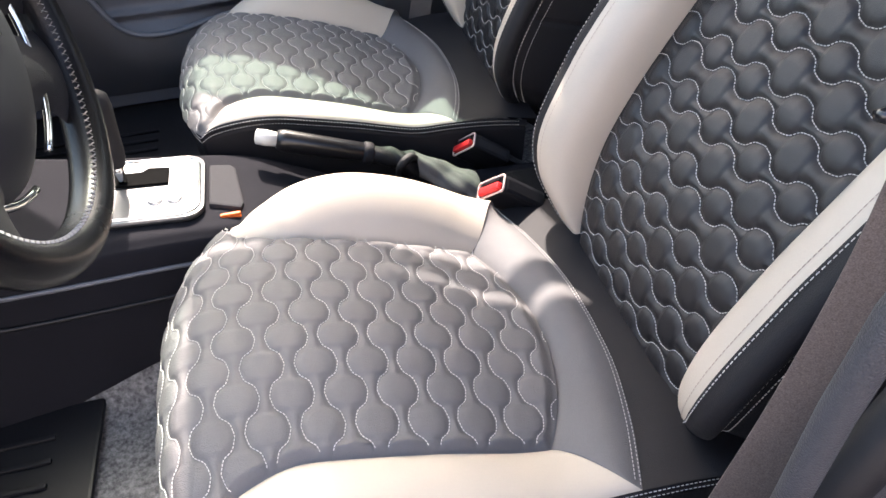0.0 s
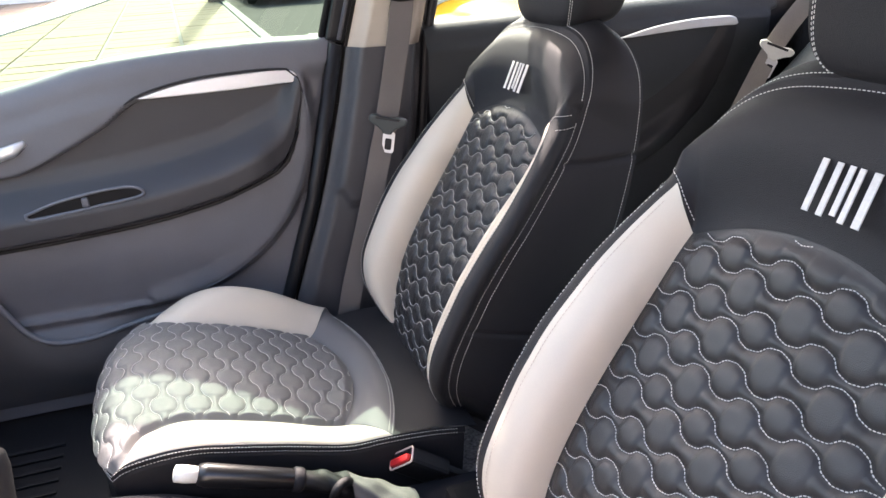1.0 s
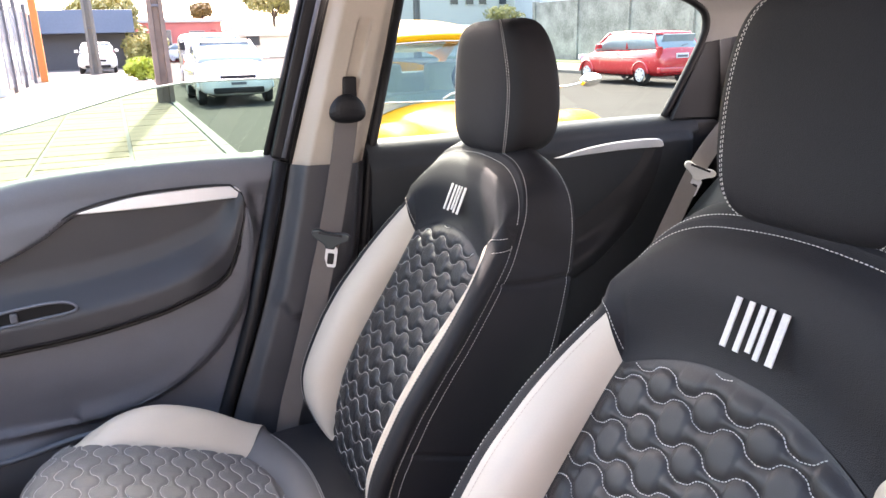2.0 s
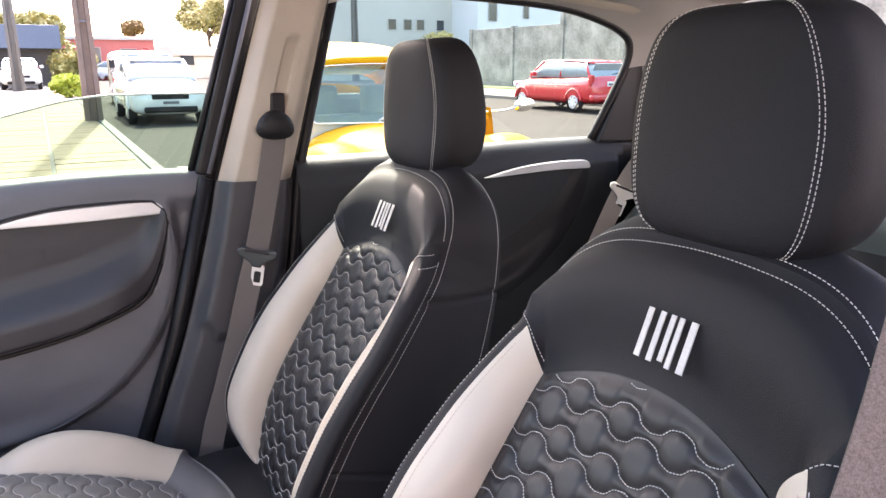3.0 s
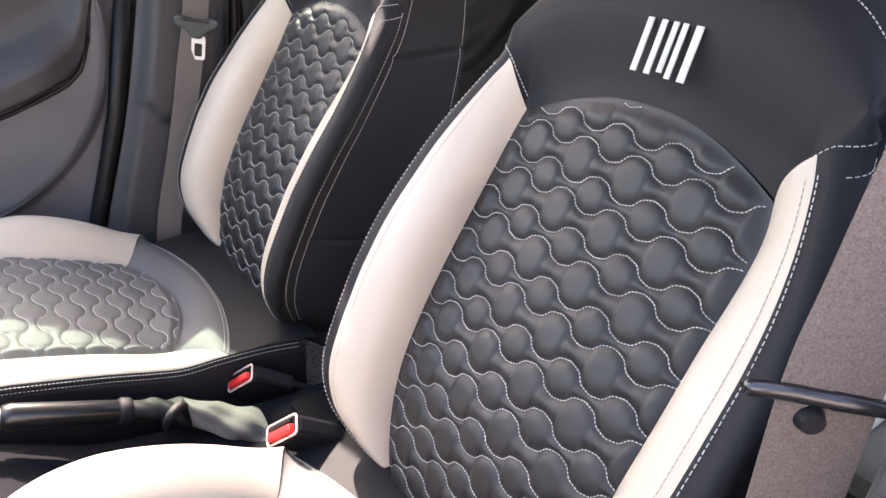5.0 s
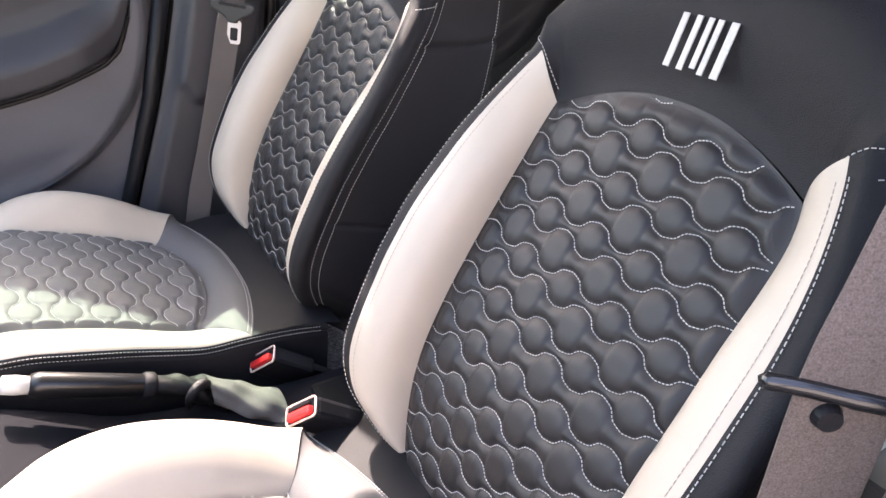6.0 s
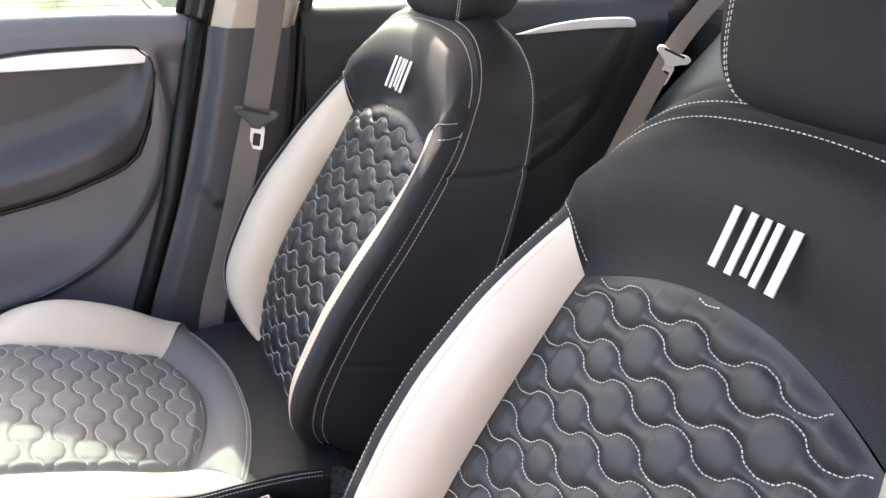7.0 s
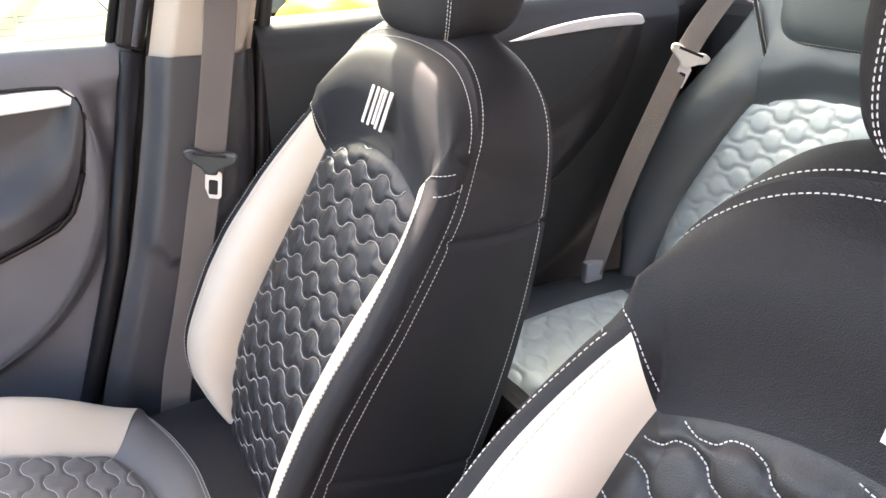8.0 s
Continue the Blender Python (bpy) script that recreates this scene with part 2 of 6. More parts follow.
def b_edge(sg, s, c):
    """Across a side bolster, c from the crease to the outer seam."""
    p0 = np.array([crease_at(sg, s), quilt_base(1.0, s) - 0.002])
    p3 = np.array([seam_w(s), seam_o(s)])
    d = p3 - p0
    p1 = p0 + np.array([-0.002 + 0.012 * step(s, 0.33, 0.47), d[1] * (0.86 - 0.45 * step(s, 0.33, 0.47))])
    p2 = p3 - np.array([d[0] * 0.62, 0.004])
    q = p0 * (1 - c) ** 3 + 3 * p1 * c * (1 - c) ** 2 + 3 * p2 * c * c * (1 - c) + p3 * c ** 3
    return q[0] * sg, q[1]


def b_bolster(sg):
    def f(u, v):
        top = S_CORNER + (0.53 - S_CORNER) * u * SPLIT[sg]
        s = -0.036 + v * (top + 0.036)
        w, o = b_edge(sg, s, u * SPLIT[sg])
        return back_pt(w, s, o)
    return f


# share of the way to the crest at which the white panel is sewn to the black band
SPLIT = {1: 0.90, -1: 0.86}


def strip_end(s):
    return seam_w(s) - 0.004 + 0.022 * step(s, 0.36, 0.60) / 0.919, seam_o(s) - 0.040 + 0.004 * step(s, 0.40, 0.60)


def b_strip(sg):
    def f(u, v):
        if u < 0.2:
            c = SPLIT[sg] + (1 - SPLIT[sg]) * u / 0.2
            s = -0.06 + v * (S_CORNER + (0.53 - S_CORNER) * c + 0.06)
            w, o = b_edge(sg, s, c)
            return back_pt(w, s, o)
        u = (u - 0.2) / 0.8
        s = -0.06 + v * (0.530 + 0.026 * u + 0.06)
        w0, o0 = seam_w(s), seam_o(s)
        w1, o1 = strip_end(s)
        w = w0 + (w1 - w0) * u + 0.014 * math.sin(math.pi * u ** 0.8)
        return back_pt(sg * w, s, o0 + (o1 - o0) * u ** 1.15)
    return f


_top = [(strip_end(0.556)[0], 0.556, strip_end(0.556)[1]), (0.212, 0.592, 0.001), (0.192, 0.628, 0.004), (0.160, 0.656, 0.007), (0.118, 0.673, 0.009), (0.06, 0.681, 0.010), (0.0, 0.684, 0.010)]
_half = smooth_curve([_top[0], *_top[1:], (-0.06, 0.681, 0.010)], 10)[:61]
TOP_ARC = np.concatenate([_half, _half[-2::-1] * np.array([-1, 1, 1])])


def along(c, t):
    """A point at the share t of a polyline."""
    i = t * (len(c) - 1)
    k = min(int(i), len(c) - 2)
    return c[k] + (c[k + 1] - c[k]) * (i - k)


def b_yoke(u, v):
    t = 2 * u - 1
    a = abs(t)
    sg = -1 if t > 0 else 1
    if a < 0.62:
        x = a / 0.62
        lw, ls, lo = x * crease_w(arch(x)), arch(x), quilt_base(x, arch(x)) - 0.001
    elif a < 0.9:
        x = (a - 0.62) / 0.28
        s = S_CORNER + (0.53 - S_CORNER) * x
        lw, lo = b_edge(1, s, x)
        ls = s
    else:
        x = (a - 0.9) / 0.1
        w0, o0 = seam_w(0.53), seam_o(0.53)
        w1, o1 = strip_end(0.556)
        lw, ls, lo = w0 + (w1 - w0) * x + 0.014 * math.sin(math.pi * x ** 0.8), 0.53 + 0.026 * x, o0 + (o1 - o0) * x ** 1.15
    tw, ts, to = along(TOP_ARC, u)
    lw *= sg
    k = step(v, 0, 0.6)
    w, s = lw + (tw - lw) * v, ls + (ts - ls) * v
    flat = 0.027 * (1 - a ** 8) + lo * a ** 8
    o = lo * (1 - k) + flat * k
    o += (to - o) * step(v, 0.62, 1.0) ** 2
    return back_pt(w, s, o)


def outline(q):
    """Round the front edge from the foot of one side over the top to the other."""
    if q < 0.36 or q > 0.64:
        r = q / 0.36 if q < 0.36 else (1 - q) / 0.36
        s = -0.06 + r * 0.616
        w, o = strip_end(s)
        return (w if q < 0.5 else -w), s, o
    return tuple(along(TOP_ARC, (q - 0.36) / 0.28))


_rh = smooth_curve([(0.226, 0.556, -0.122), (0.224, 0.61, -0.100), (0.208, 0.655, -0.080), (0.170, 0.688, -0.060), (0.112, 0.705, -0.050), (0.055, 0.712, -0.046), (0.0, 0.714, -0.045), (-0.055, 0.712, -0.046)], 10)[:61]
REAR_ARC = np.concatenate([_rh, _rh[-2::-1] * np.array([-1, 1, 1])])
rear_w = fn([(-0.05, 0.238), (0.2, 0.240), (0.4, 0.235), (0.5, 0.229), (0.556, 0.226), (0.6, 0.225)])


def rear_outline(q):
    if q < 0.36 or q > 0.64:
        r = q / 0.36 if q < 0.36 else (1 - q) / 0.36
        s = -0.06 + r * 0.616
        return (rear_w(s) if q < 0.5 else -rear_w(s)), s, rear_o(s)
    return tuple(along(REAR_ARC, (q - 0.36) / 0.28))


def b_side(u, v):
    a, b = np.array(outline(u)), np.array(rear_outline(u))
    p = a + (b - a) * v
    up = step(a[1], 0.60, 0.685)
    bulge = 0.008 * math.sin(math.pi * v)
    groove = -0.007 * (math.exp(-((p[1] - 0.464 - 0.062 * v) / 0.0035) ** 2) + math.exp(-((p[1] - 0.15 - 0.04 * v) / 0.0035) ** 2) * 0.6) * (1 - up)
    p[0] += math.copysign(1, p[0]) * (bulge + groove) * (1 - up)
    p[1] += up * (bulge + 0.012 * math.sin(math.pi * v))
    return back_pt(*p)


def b_rear(u, v):
    s = -0.02 + v * 0.73
    a = 2 * u - 1
    w = np.interp(s, [-0.02, 0.556, 0.62, 0.655, 0.69, 0.71], [0.24, 0.226, 0.222, 0.208, 0.165, 0.05])
    return back_pt(a * w * 0.97, s, rear_o(s) - 0.018 * (1 - a * a))


EMBLEM_OFF = 0.0272
HEAD_C, HEAD_R = np.array([0.330, 0.0, 1.306]) - OFF0, (0.060, 0.137, 0.122)


def spow(x, e):
    return math.copysign(abs(x) ** e, x)


def headrest_pt(u, v):
    lo, la = 2 * math.pi * u, math.pi * (v - 0.5)
    x = spow(math.cos(la), 0.42) * spow(math.cos(lo), 0.55)
    y = spow(math.cos(la), 0.42) * spow(math.sin(lo), 0.55)
    z = spow(math.sin(la), 0.52)
    taper = 1 - 0.10 * step(z, -0.1, 1.0) + 0.02 * math.cos(3 * z)
    return HEAD_C + np.array([x * HEAD_R[0] * (1 - 0.12 * z) + 0.012 * (1 - z) * 0.5 - 0.008 * z * z, y * HEAD_R[1] * taper, z * HEAD_R[2] + 0.006 * x])


prof = smooth_curve([(0.06, 0.53), (-0.03, 0.535), (-0.1, 0.543), (-0.15, 0.553), (-0.2, 0.573), (-0.25, 0.593), (-0.3, 0.610), (-0.35, 0.625), (-0.4, 0.638), (-0.45, 0.646), (-0.495, 0.646), (-0.53, 0.632), (-0.554, 0.603), (-0.566, 0.56), (-0.569, 0.51), (-0.566, 0.46)], 8)
prof_l = np.concatenate([[0], np.cumsum(np.linalg.norm(np.diff(prof, axis=0), axis=1))])


def prof_at(l):
    """Along the cushion's profile, from the back: the point and its normal."""
    x, z = np.interp(l, prof_l, prof[:, 0]), np.interp(l, prof_l, prof[:, 1])
    d = np.array([np.interp(l + 0.004, prof_l, prof[:, 0]) - np.interp(l - 0.004, prof_l, prof[:, 0]), np.interp(l + 0.004, prof_l, prof[:, 1]) - np.interp(l - 0.004, prof_l, prof[:, 1])])
    d /= np.linalg.norm(d) + 1e-9
    return x, z, np.array([d[1], -d[0]])


def l_of(x):
    return float(np.interp(-x, -prof[:94, 0], prof_l[:94]))


def cush_pt(w, l, h):
    x, z, n = prof_at(l)
    kx, kz = (0.014, 0.014) if w < 0 else (0.045, 0.034)
    x += kx * (abs(w) / 0.25) ** 2.2 * step(-x, 0.33, 0.56)
    z -= kz * (abs(w) / 0.25) ** 3 * step(-x, 0.36, 0.52)
    return np.array([x + n[0] * h, w, z + n[1] * h]) - OFF0


L_END = l_of(-0.5) + 0.088
C_PERIOD, C_PITCH, C_PHASE, C_AMP = 0.0745, 0.0284, 0.016, 0.0092


L_TIP = l_of(-0.531)


def l_end(a):
    """Where the seat panel ends at the front: lowest in the middle."""
    return L_END - 0.042 * abs(a) ** 3


def cush_crease(l):
    return 0.168 + 0.078 * (0.45 * step(l, l_of(-0.40), L_TIP) + 0.55 * step(l, l_of(-0.475), L_TIP))


def back_arc(a):
    return l_of(-0.102 - 0.044 * a * a)


def cush_base(a, l):
    """The ground of the quilted seat panel, a little lower towards the near side."""
    return -0.008 * a * a + (crease_h(-1, l) + 0.014) * step(-a, 0.0, 1.0)


def c_insert(u, v):
    a = 2 * u - 1
    l0 = back_arc(a)
    l = l0 + v * (l_end(a) - l0)
    w = a * cush_crease(l)
    edge = step(min((1 - abs(a)) / 0.07, v / 0.04))
    h = quilt_height(w, l, C_PERIOD, C_PHASE, C_PITCH, l_of(-0.411) + C_PITCH * 1.5, C_AMP) * edge
    return cush_pt(w, l, h + cush_base(a, l) - 0.006 * (1 - edge))


FAR_TOP = fn([(-0.6, -0.02), (-0.5, -0.020), (-0.45, -0.006), (-0.4, 0.016), (-0.324, 0.043), (-0.24, 0.045), (-0.16, 0.034), (-0.085, 0.018), (0.0, 0.004), (0.06, 0.0)])
NEAR_SEAM = fn([(-0.6, -0.016), (-0.5, -0.017), (-0.45, -0.018), (-0.32, -0.016), (-0.19, -0.007), (-0.1, 0.008), (-0.02, 0.010), (0.06, 0.0)])


def crease_h(sg, l):
    return -0.014 - (0.010 * step(l, l_of(-0.10), l_of(-0.2)) * (1 - step(l, L_TIP - 0.06, L_TIP)) if sg < 0 else 0.0)


def c_seam(sg, l):
    """The outer seam of the cushion: width and height."""
    x = prof_at(l)[0]
    k = step(l, L_TIP - 0.05, L_TIP)
    w, h = (0.256, FAR_TOP(x) - 0.026) if sg > 0 else (0.246, NEAR_SEAM(x))
    return w + (0.246 - w) * k, h + (-0.014 - h) * k


def c_edge(sg, l, c):
    """Across a side bolster: a tall hump on the far side, a flat band on the near one."""
    p0 = np.array([cush_crease(l), crease_h(sg, l)])
    p3 = np.array(c_seam(sg, l))
    if sg > 0:
        top = FAR_TOP(prof_at(l)[0])
        k = 1 - step(l, L_TIP - 0.07, L_TIP)
        p1 = p0 + np.array([0.010, (0.4 * top + 0.014) * k])
        p2 = p3 + np.array([0.004, (0.25 * top + 0.054) * k])
    else:
        span = p3[0] - p0[0]
        p1, p2 = p0 + np.array([0.2, 0.20]) * span, p3 + np.array([-0.12, 0.18]) * span
    return p0 * (1 - c) ** 3 + 3 * p1 * c * (1 - c) ** 2 + 3 * p2 * c * c * (1 - c) + p3 * c ** 3


def c_bolster(sg):
    def f(u, v):
        l0 = l_of(-0.146 + 0.062 * u)
        l = l0 + (1 - (1 - v) ** 1.3) * (L_TIP - l0)
        w, h = c_edge(sg, l, u)
        return cush_pt(sg * w, l, h)
    return f


REAR_EDGE = smooth_curve([(-0.034, 0.0), (-0.038, 0.08), (-0.054, 0.16), (-0.072, 0.218), (-0.084, 0.250)], 8)


def c_rear_edge(sg, k):
    ox, ow = along(REAR_EDGE, k)
    w, h = c_seam(sg, l_of(ox))
    return cush_pt(sg * (ow + (w - 0.250) * k ** 4), l_of(ox), 0.004 + (h - 0.004) * k ** 4)


def c_back_strip(u, v):
    """The plain band round the back of the quilted panel."""
    t = 2 * u - 1
    k = abs(t)
    sg = 1 if t < 0 else -1
    inner = cush_pt(k * 0.168 * sg, back_arc(k), crease_h(sg, back_arc(k)))
    p = inner + (c_rear_edge(sg, k) - inner) * v
    p[2] += 0.016 * math.sin(math.pi * v) ** 0.8
    l = l_of(-0.146 + 0.062 * v)
    w, h = c_edge(sg, l, v)
    q = cush_pt(sg * w, l, h)
    return p + (q - p) * k ** 5


def c_tail(u, v):
    t = 2 * u - 1
    k = abs(t)
    sg = 1 if t < 0 else -1
    p0 = c_rear_edge(sg, k)
    p1 = np.array([0.07, sg * k * 0.255, 0.535]) - OFF0
    p = p0 + (p1 - p0) * v
    p[2] += 0.006 * math.sin(math.pi * v)
    return p


def c_skirt(u, v):
    """The upright sides of the cushion, from one rear corner round the front to the other."""
    r = min(u, 1 - u) / 0.42
    sg = 1 if u < 0.5 else -1
    if r < 1:
        l = l_of(0.05) + r * (l_end(1) - l_of(0.05))
        w, h = c_seam(sg, l)
        p = cush_pt(sg * w, l, h)
    else:
        a = (0.5 - u) / 0.08
        p = cush_pt(a * 0.246, l_end(a), -0.008 * a * a - 0.006)
    foot = np.array([p[0] * 0.97, p[1] * 0.95, 0.05])
    z = p[2] + (foot[2] - p[2]) * v
    d = p[2] - z
    roll = 0.004 * math.sin(math.pi * min(1, d / 0.014)) if d < 0.014 else -0.003 * math.exp(-((d - 0.016) / 0.003) ** 2)
    n = np.array([-step(r, 0.86, 1.0), sg * (1 - step(r, 0.9, 1.0)), 0.0])
    q = p + (foot - p) * v + n * (roll + 0.004 * math.sin(math.pi * v))
    q[2] = z
    return q


def make_seat():
    seat = thing("car_seat", Matrix.Translation(SEAT), "black and ivory leather car seat with quilted panels", "car seat", "front seats")
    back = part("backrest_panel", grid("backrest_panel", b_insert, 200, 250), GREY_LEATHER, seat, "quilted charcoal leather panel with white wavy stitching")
    for sg, fl in ((1, True), (-1, False)):
        bol = part("backrest_bolster", grid("backrest_bolster", b_bolster(sg), 24, 70, flip=fl), WHITE_LEATHER, seat, "ivory leather side bolster")
        f = b_bolster(sg)
        pn = [surf_normal(f, 0.90, v) for v in np.linspace(0.02, 0.97, 120)]
        pn = [(p, n if n @ FRONT > 0 else -n) for p, n in pn]
        seam = thread("stitching", [([p + n * 0.0004 for p, n in pn], [n for p, n in pn])], bol, "cream thread stitching", pitch=0.0060, length=0.0042, wide=0.0008, high=0.0004)
        seam.data.materials[0] = CREAM_THREAD
        st = part("backrest_edge", grid("backrest_edge", b_strip(sg), 20, 60, flip=fl), BLACK_LEATHER, seat, "black leather edge band")
        f = b_strip(sg)
        paths = []
        ctr = back_pt(0, 0.3, -0.05)
        for c in ((0.235, 0.88) if sg > 0 else (0.05, 0.88)):
            pn = [surf_normal(f, c, v) for v in np.linspace(0.005, 0.975, 120)]
            pn = [(p, n if n @ (p - ctr) > 0 else -n) for p, n in pn]
            paths.append(([p + n * 0.0010 for p, n in pn], [n for p, n in pn]))
        pn = [surf_normal(f, c, 0.965) for c in np.linspace(0.26, 0.97, 30)]
        pn = [(p, n if n @ (p - ctr) > 0 else -n) for p, n in pn]
        paths.append(([p + n * 0.0010 for p, n in pn], [n for p, n in pn]))
        thread("stitching", paths, st, pitch=0.0062, length=0.0042, wide=0.0009, high=0.0007)
    side = part("backrest_side", grid("backrest_side", b_side, 520, 14, flip=True), BLACK_LEATHER, seat, "black leather side gusset")
    paths = []
    for c in (0.06, 0.93):
        pn = [surf_normal(b_side, u, c) for u in np.linspace(0.01, 0.99, 300)]
        ctr = back_pt(0, 0.3, -0.05)
        paths.append(([p + n * (0.0005 if n @ (p - ctr) > 0 else -0.0005) for p, n in pn], [n * (1 if n @ (p - ctr) > 0 else -1) for p, n in pn]))
    thread("stitching", paths, side, pitch=0.0052, length=0.0035, wide=0.0009, high=0.0007)
    part("backrest_rear", grid("backrest_rear", b_rear, 16, 24), BLACK_LEATHER, seat)
    yoke = part("backrest_yoke", grid("backrest_yoke", b_yoke, 120, 28), BLACK_LEATHER, seat, "smooth black leather upper panel")
    paths = []
    for c in (0.93,):
        pn = [surf_normal(b_yoke, u, c) for u in np.linspace(0.03, 0.97, 200)]
        paths.append(([p + n * (0.0006 if n[0] < 0 else -0.0006) for p, n in pn], [n * (1 if n[0] < 0 else -1) for p, n in pn]))
    pn = [surf_normal(b_yoke, u, 0.07) for u in [*np.linspace(0.006, 0.19, 60)]]
    paths.append(([p + n * (0.0006 if n[0] < 0 else -0.0006) for p, n in pn], [n * (1 if n[0] < 0 else -1) for p, n in pn]))
    pn = [surf_normal(b_yoke, 1 - u, 0.07) for u in [*np.linspace(0.006, 0.19, 60)]]
    paths.append(([p + n * (0.0006 if n[0] < 0 else -0.0006) for p, n in pn], [n * (1 if n[0] < 0 else -1) for p, n in pn]))
    thread("stitching", paths, yoke, pitch=0.0052, length=0.0035, wide=0.0009, high=0.0007)
    # quilting thread of the backrest
    paths = []
    k = 0
    while True:
        v0 = B_V0 - (k - 2) * B_PITCH
        sg = 1 if k % 2 == 0 else -1
        k += 1
        if v0 < -0.02:
            break
        run = []
        for w in np.linspace(-0.21, 0.222, 270):
            s = v0 - B_ODD * (k % 2 == 0) + sg * quilt_wave(w, B_PERIOD, B_PHASE, B_AMP)
            a = w / crease_at(w, s)
            ok = abs(a) < 0.985 and s < arch(a) - 0.003
            if ok:
                run.append(back_pt(w, s, quilt_base(a, s) + 0.0018))
            if (not ok or w > 0.2215) and len(run) > 6:
                paths.append((run, [FRONT] * len(run)))
            if not ok:
                run = []
    thread("stitching", paths, back, pitch=0.0040, length=0.0028, wide=0.0010, high=0.0008)
    # maker's mark: plain slanted bars
    for w0, wd, cut in ((0.0225, 0.0075, 0.0), (0.0055, 0.0070, 0.0), (-0.0085, 0.0065, 0.004), (-0.0195, 0.0065, 0.0), (-0.0345, 0.0085, 0.0)):
        bm = bmesh.new()
        vs = []
        for dw, ds in ((0, cut), (-wd, cut), (-wd, 0.053), (0, 0.053)):
            vs.append(bm.verts.new(back_pt(w0 + dw + (ds - 0.026) * 0.06, 0.5480 + ds, EMBLEM_OFF)))
        f = bm.faces.new(vs)
        r = bmesh.ops.extrude_face_region(bm, geom=[f])
        top_vs = [g for g in r["geom"] if isinstance(g, bmesh.types.BMVert)]
        bmesh.ops.translate(bm, vec=FRONT * 0.0014, verts=top_vs)
        bmesh.ops.recalc_face_normals(bm, faces=bm.faces)
        bmesh.ops.bevel(bm, geom=[e for e in bm.edges if all(v in top_vs for v in e.verts)], offset=0.0006, segments=2, affect="EDGES", profile=0.6)
        part("emblem_bar", bm, THREAD, yoke, "embroidered ivory bar")
    head = part("headrest", fix_normals(grid("headrest", headrest_pt, 64, 40, loop_u=True)), BLACK_LEATHER, seat, "padded black leather headrest")
    paths = []
    for sg in (1, -1):
        for dw in (0.0, 0.011):
            run, nn = [], []
            for v in np.linspace(0.04, 0.985, 120):
                uu = 0.5 - sg * (0.118 + dw * 0.9 - 0.02 * v)
                p, n = surf_normal(headrest_pt, uu, v)
                if n @ (p - HEAD_C) < 0:
                    n = -n
                run.append(p + n * 0.0005)
                nn.append(n)
            paths.append((run, nn))
    run, nn = [], []
    for u in np.linspace(0, 1, 200):
        p, n = surf_normal(headrest_pt, u, 0.09)
        if n @ (p - HEAD_C) < 0:
            n = -n
        run.append(p + n * 0.0005)
        nn.append(n)
    paths.append((run, nn))
    thread("stitching", paths, head, pitch=0.0052, length=0.0035, wide=0.0009, high=0.0007)
    for sg in (1, -1):
        part("headrest_post", tube("headrest_post", [HEAD_C + np.array([0.0, sg * 0.06, -0.09]), back_pt(sg * 0.06, 0.62, -0.03)], 0.006), CHROME, seat)
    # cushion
    cush = part("cushion_panel", grid("cushion_panel", c_insert, 190, 270, flip=True), LIT_SEAT_GREY, seat, "quilted lit charcoal leather panel with white wavy stitching")
    paths = []
    v_ref = l_of(-0.411) + C_PITCH * 1.5
    for k in range(-20, 24):
        v0 = v_ref - k * C_PITCH
        sg = 1 if k % 2 == 0 else -1
        run = []
        for w in np.linspace(-0.246, 0.246, 320):
            l = v0 + sg * quilt_wave(w, C_PERIOD, C_PHASE, C_AMP)
            a = w / cush_crease(l)
            ok = abs(a) < 0.985 and back_arc(min(1, abs(a))) + 0.003 < l < l_end(min(1, abs(a))) - 0.003
            if ok:
                p = cush_pt(w, l, cush_base(a, l) + 0.0020)
                x, z, n = prof_at(l)
                run.append((p, np.array([n[0], 0, n[1]])))
            if (not ok or w > 0.2455) and len(run) > 6:
                paths.append(([r[0] for r in run], [r[1] for r in run]))
            if not ok:
                run = []
    thread("stitching", paths, cush, pitch=0.0040, length=0.0028, wide=0.0009, high=0.0007)
    for sg, fl in ((1, False), (-1, True)):
        part("cushion_bolster", grid("cushion_bolster", c_bolster(sg), 22, 80, flip=not fl), WHITE_LEATHER, seat, "ivory leather side bolster")
    band = part("cushion_band", fix_normals(grid("cushion_band", c_back_strip, 80, 12)), LIT_SEAT_GREY, seat, "plain lit grey leather band behind the quilted panel")
    paths = []
    for c in (0.90, 0.97):
        pn = [surf_normal(c_back_strip, u, c) for u in np.linspace(0.04, 0.96, 160)]
        paths.append(([p + n * math.copysign(0.0006, n[2]) for p, n in pn], [n * math.copysign(1, n[2]) for p, n in pn]))
    thread("stitching", paths, band, pitch=0.0052, length=0.0035, wide=0.0009, high=0.0007)
    part("cushion_tail", fix_normals(grid("cushion_tail", c_tail, 60, 8)), BLACK_LEATHER, seat)
    sk = part("cushion_skirt", grid("cushion_skirt", c_skirt, 200, 90, flip=True), BLACK_LEATHER, seat, "black leather skirt with double seam")
    paths = []
    for c in (0.014, 0.046):
        pn = [surf_normal(c_skirt, u, c) for u in np.linspace(0.01, 0.99, 300)]
        ctr = np.array([0.0, 0.0, 0.2])
        paths.append(([p + n * (0.0006 if n @ (p - ctr) > 0 else -0.0006) for p, n in pn], [n * (1 if n @ (p - ctr) > 0 else -1) for p, n in pn]))
    thread("stitching", paths, sk, pitch=0.0052, length=0.0035, wide=0.0009, high=0.0007)
    return seat


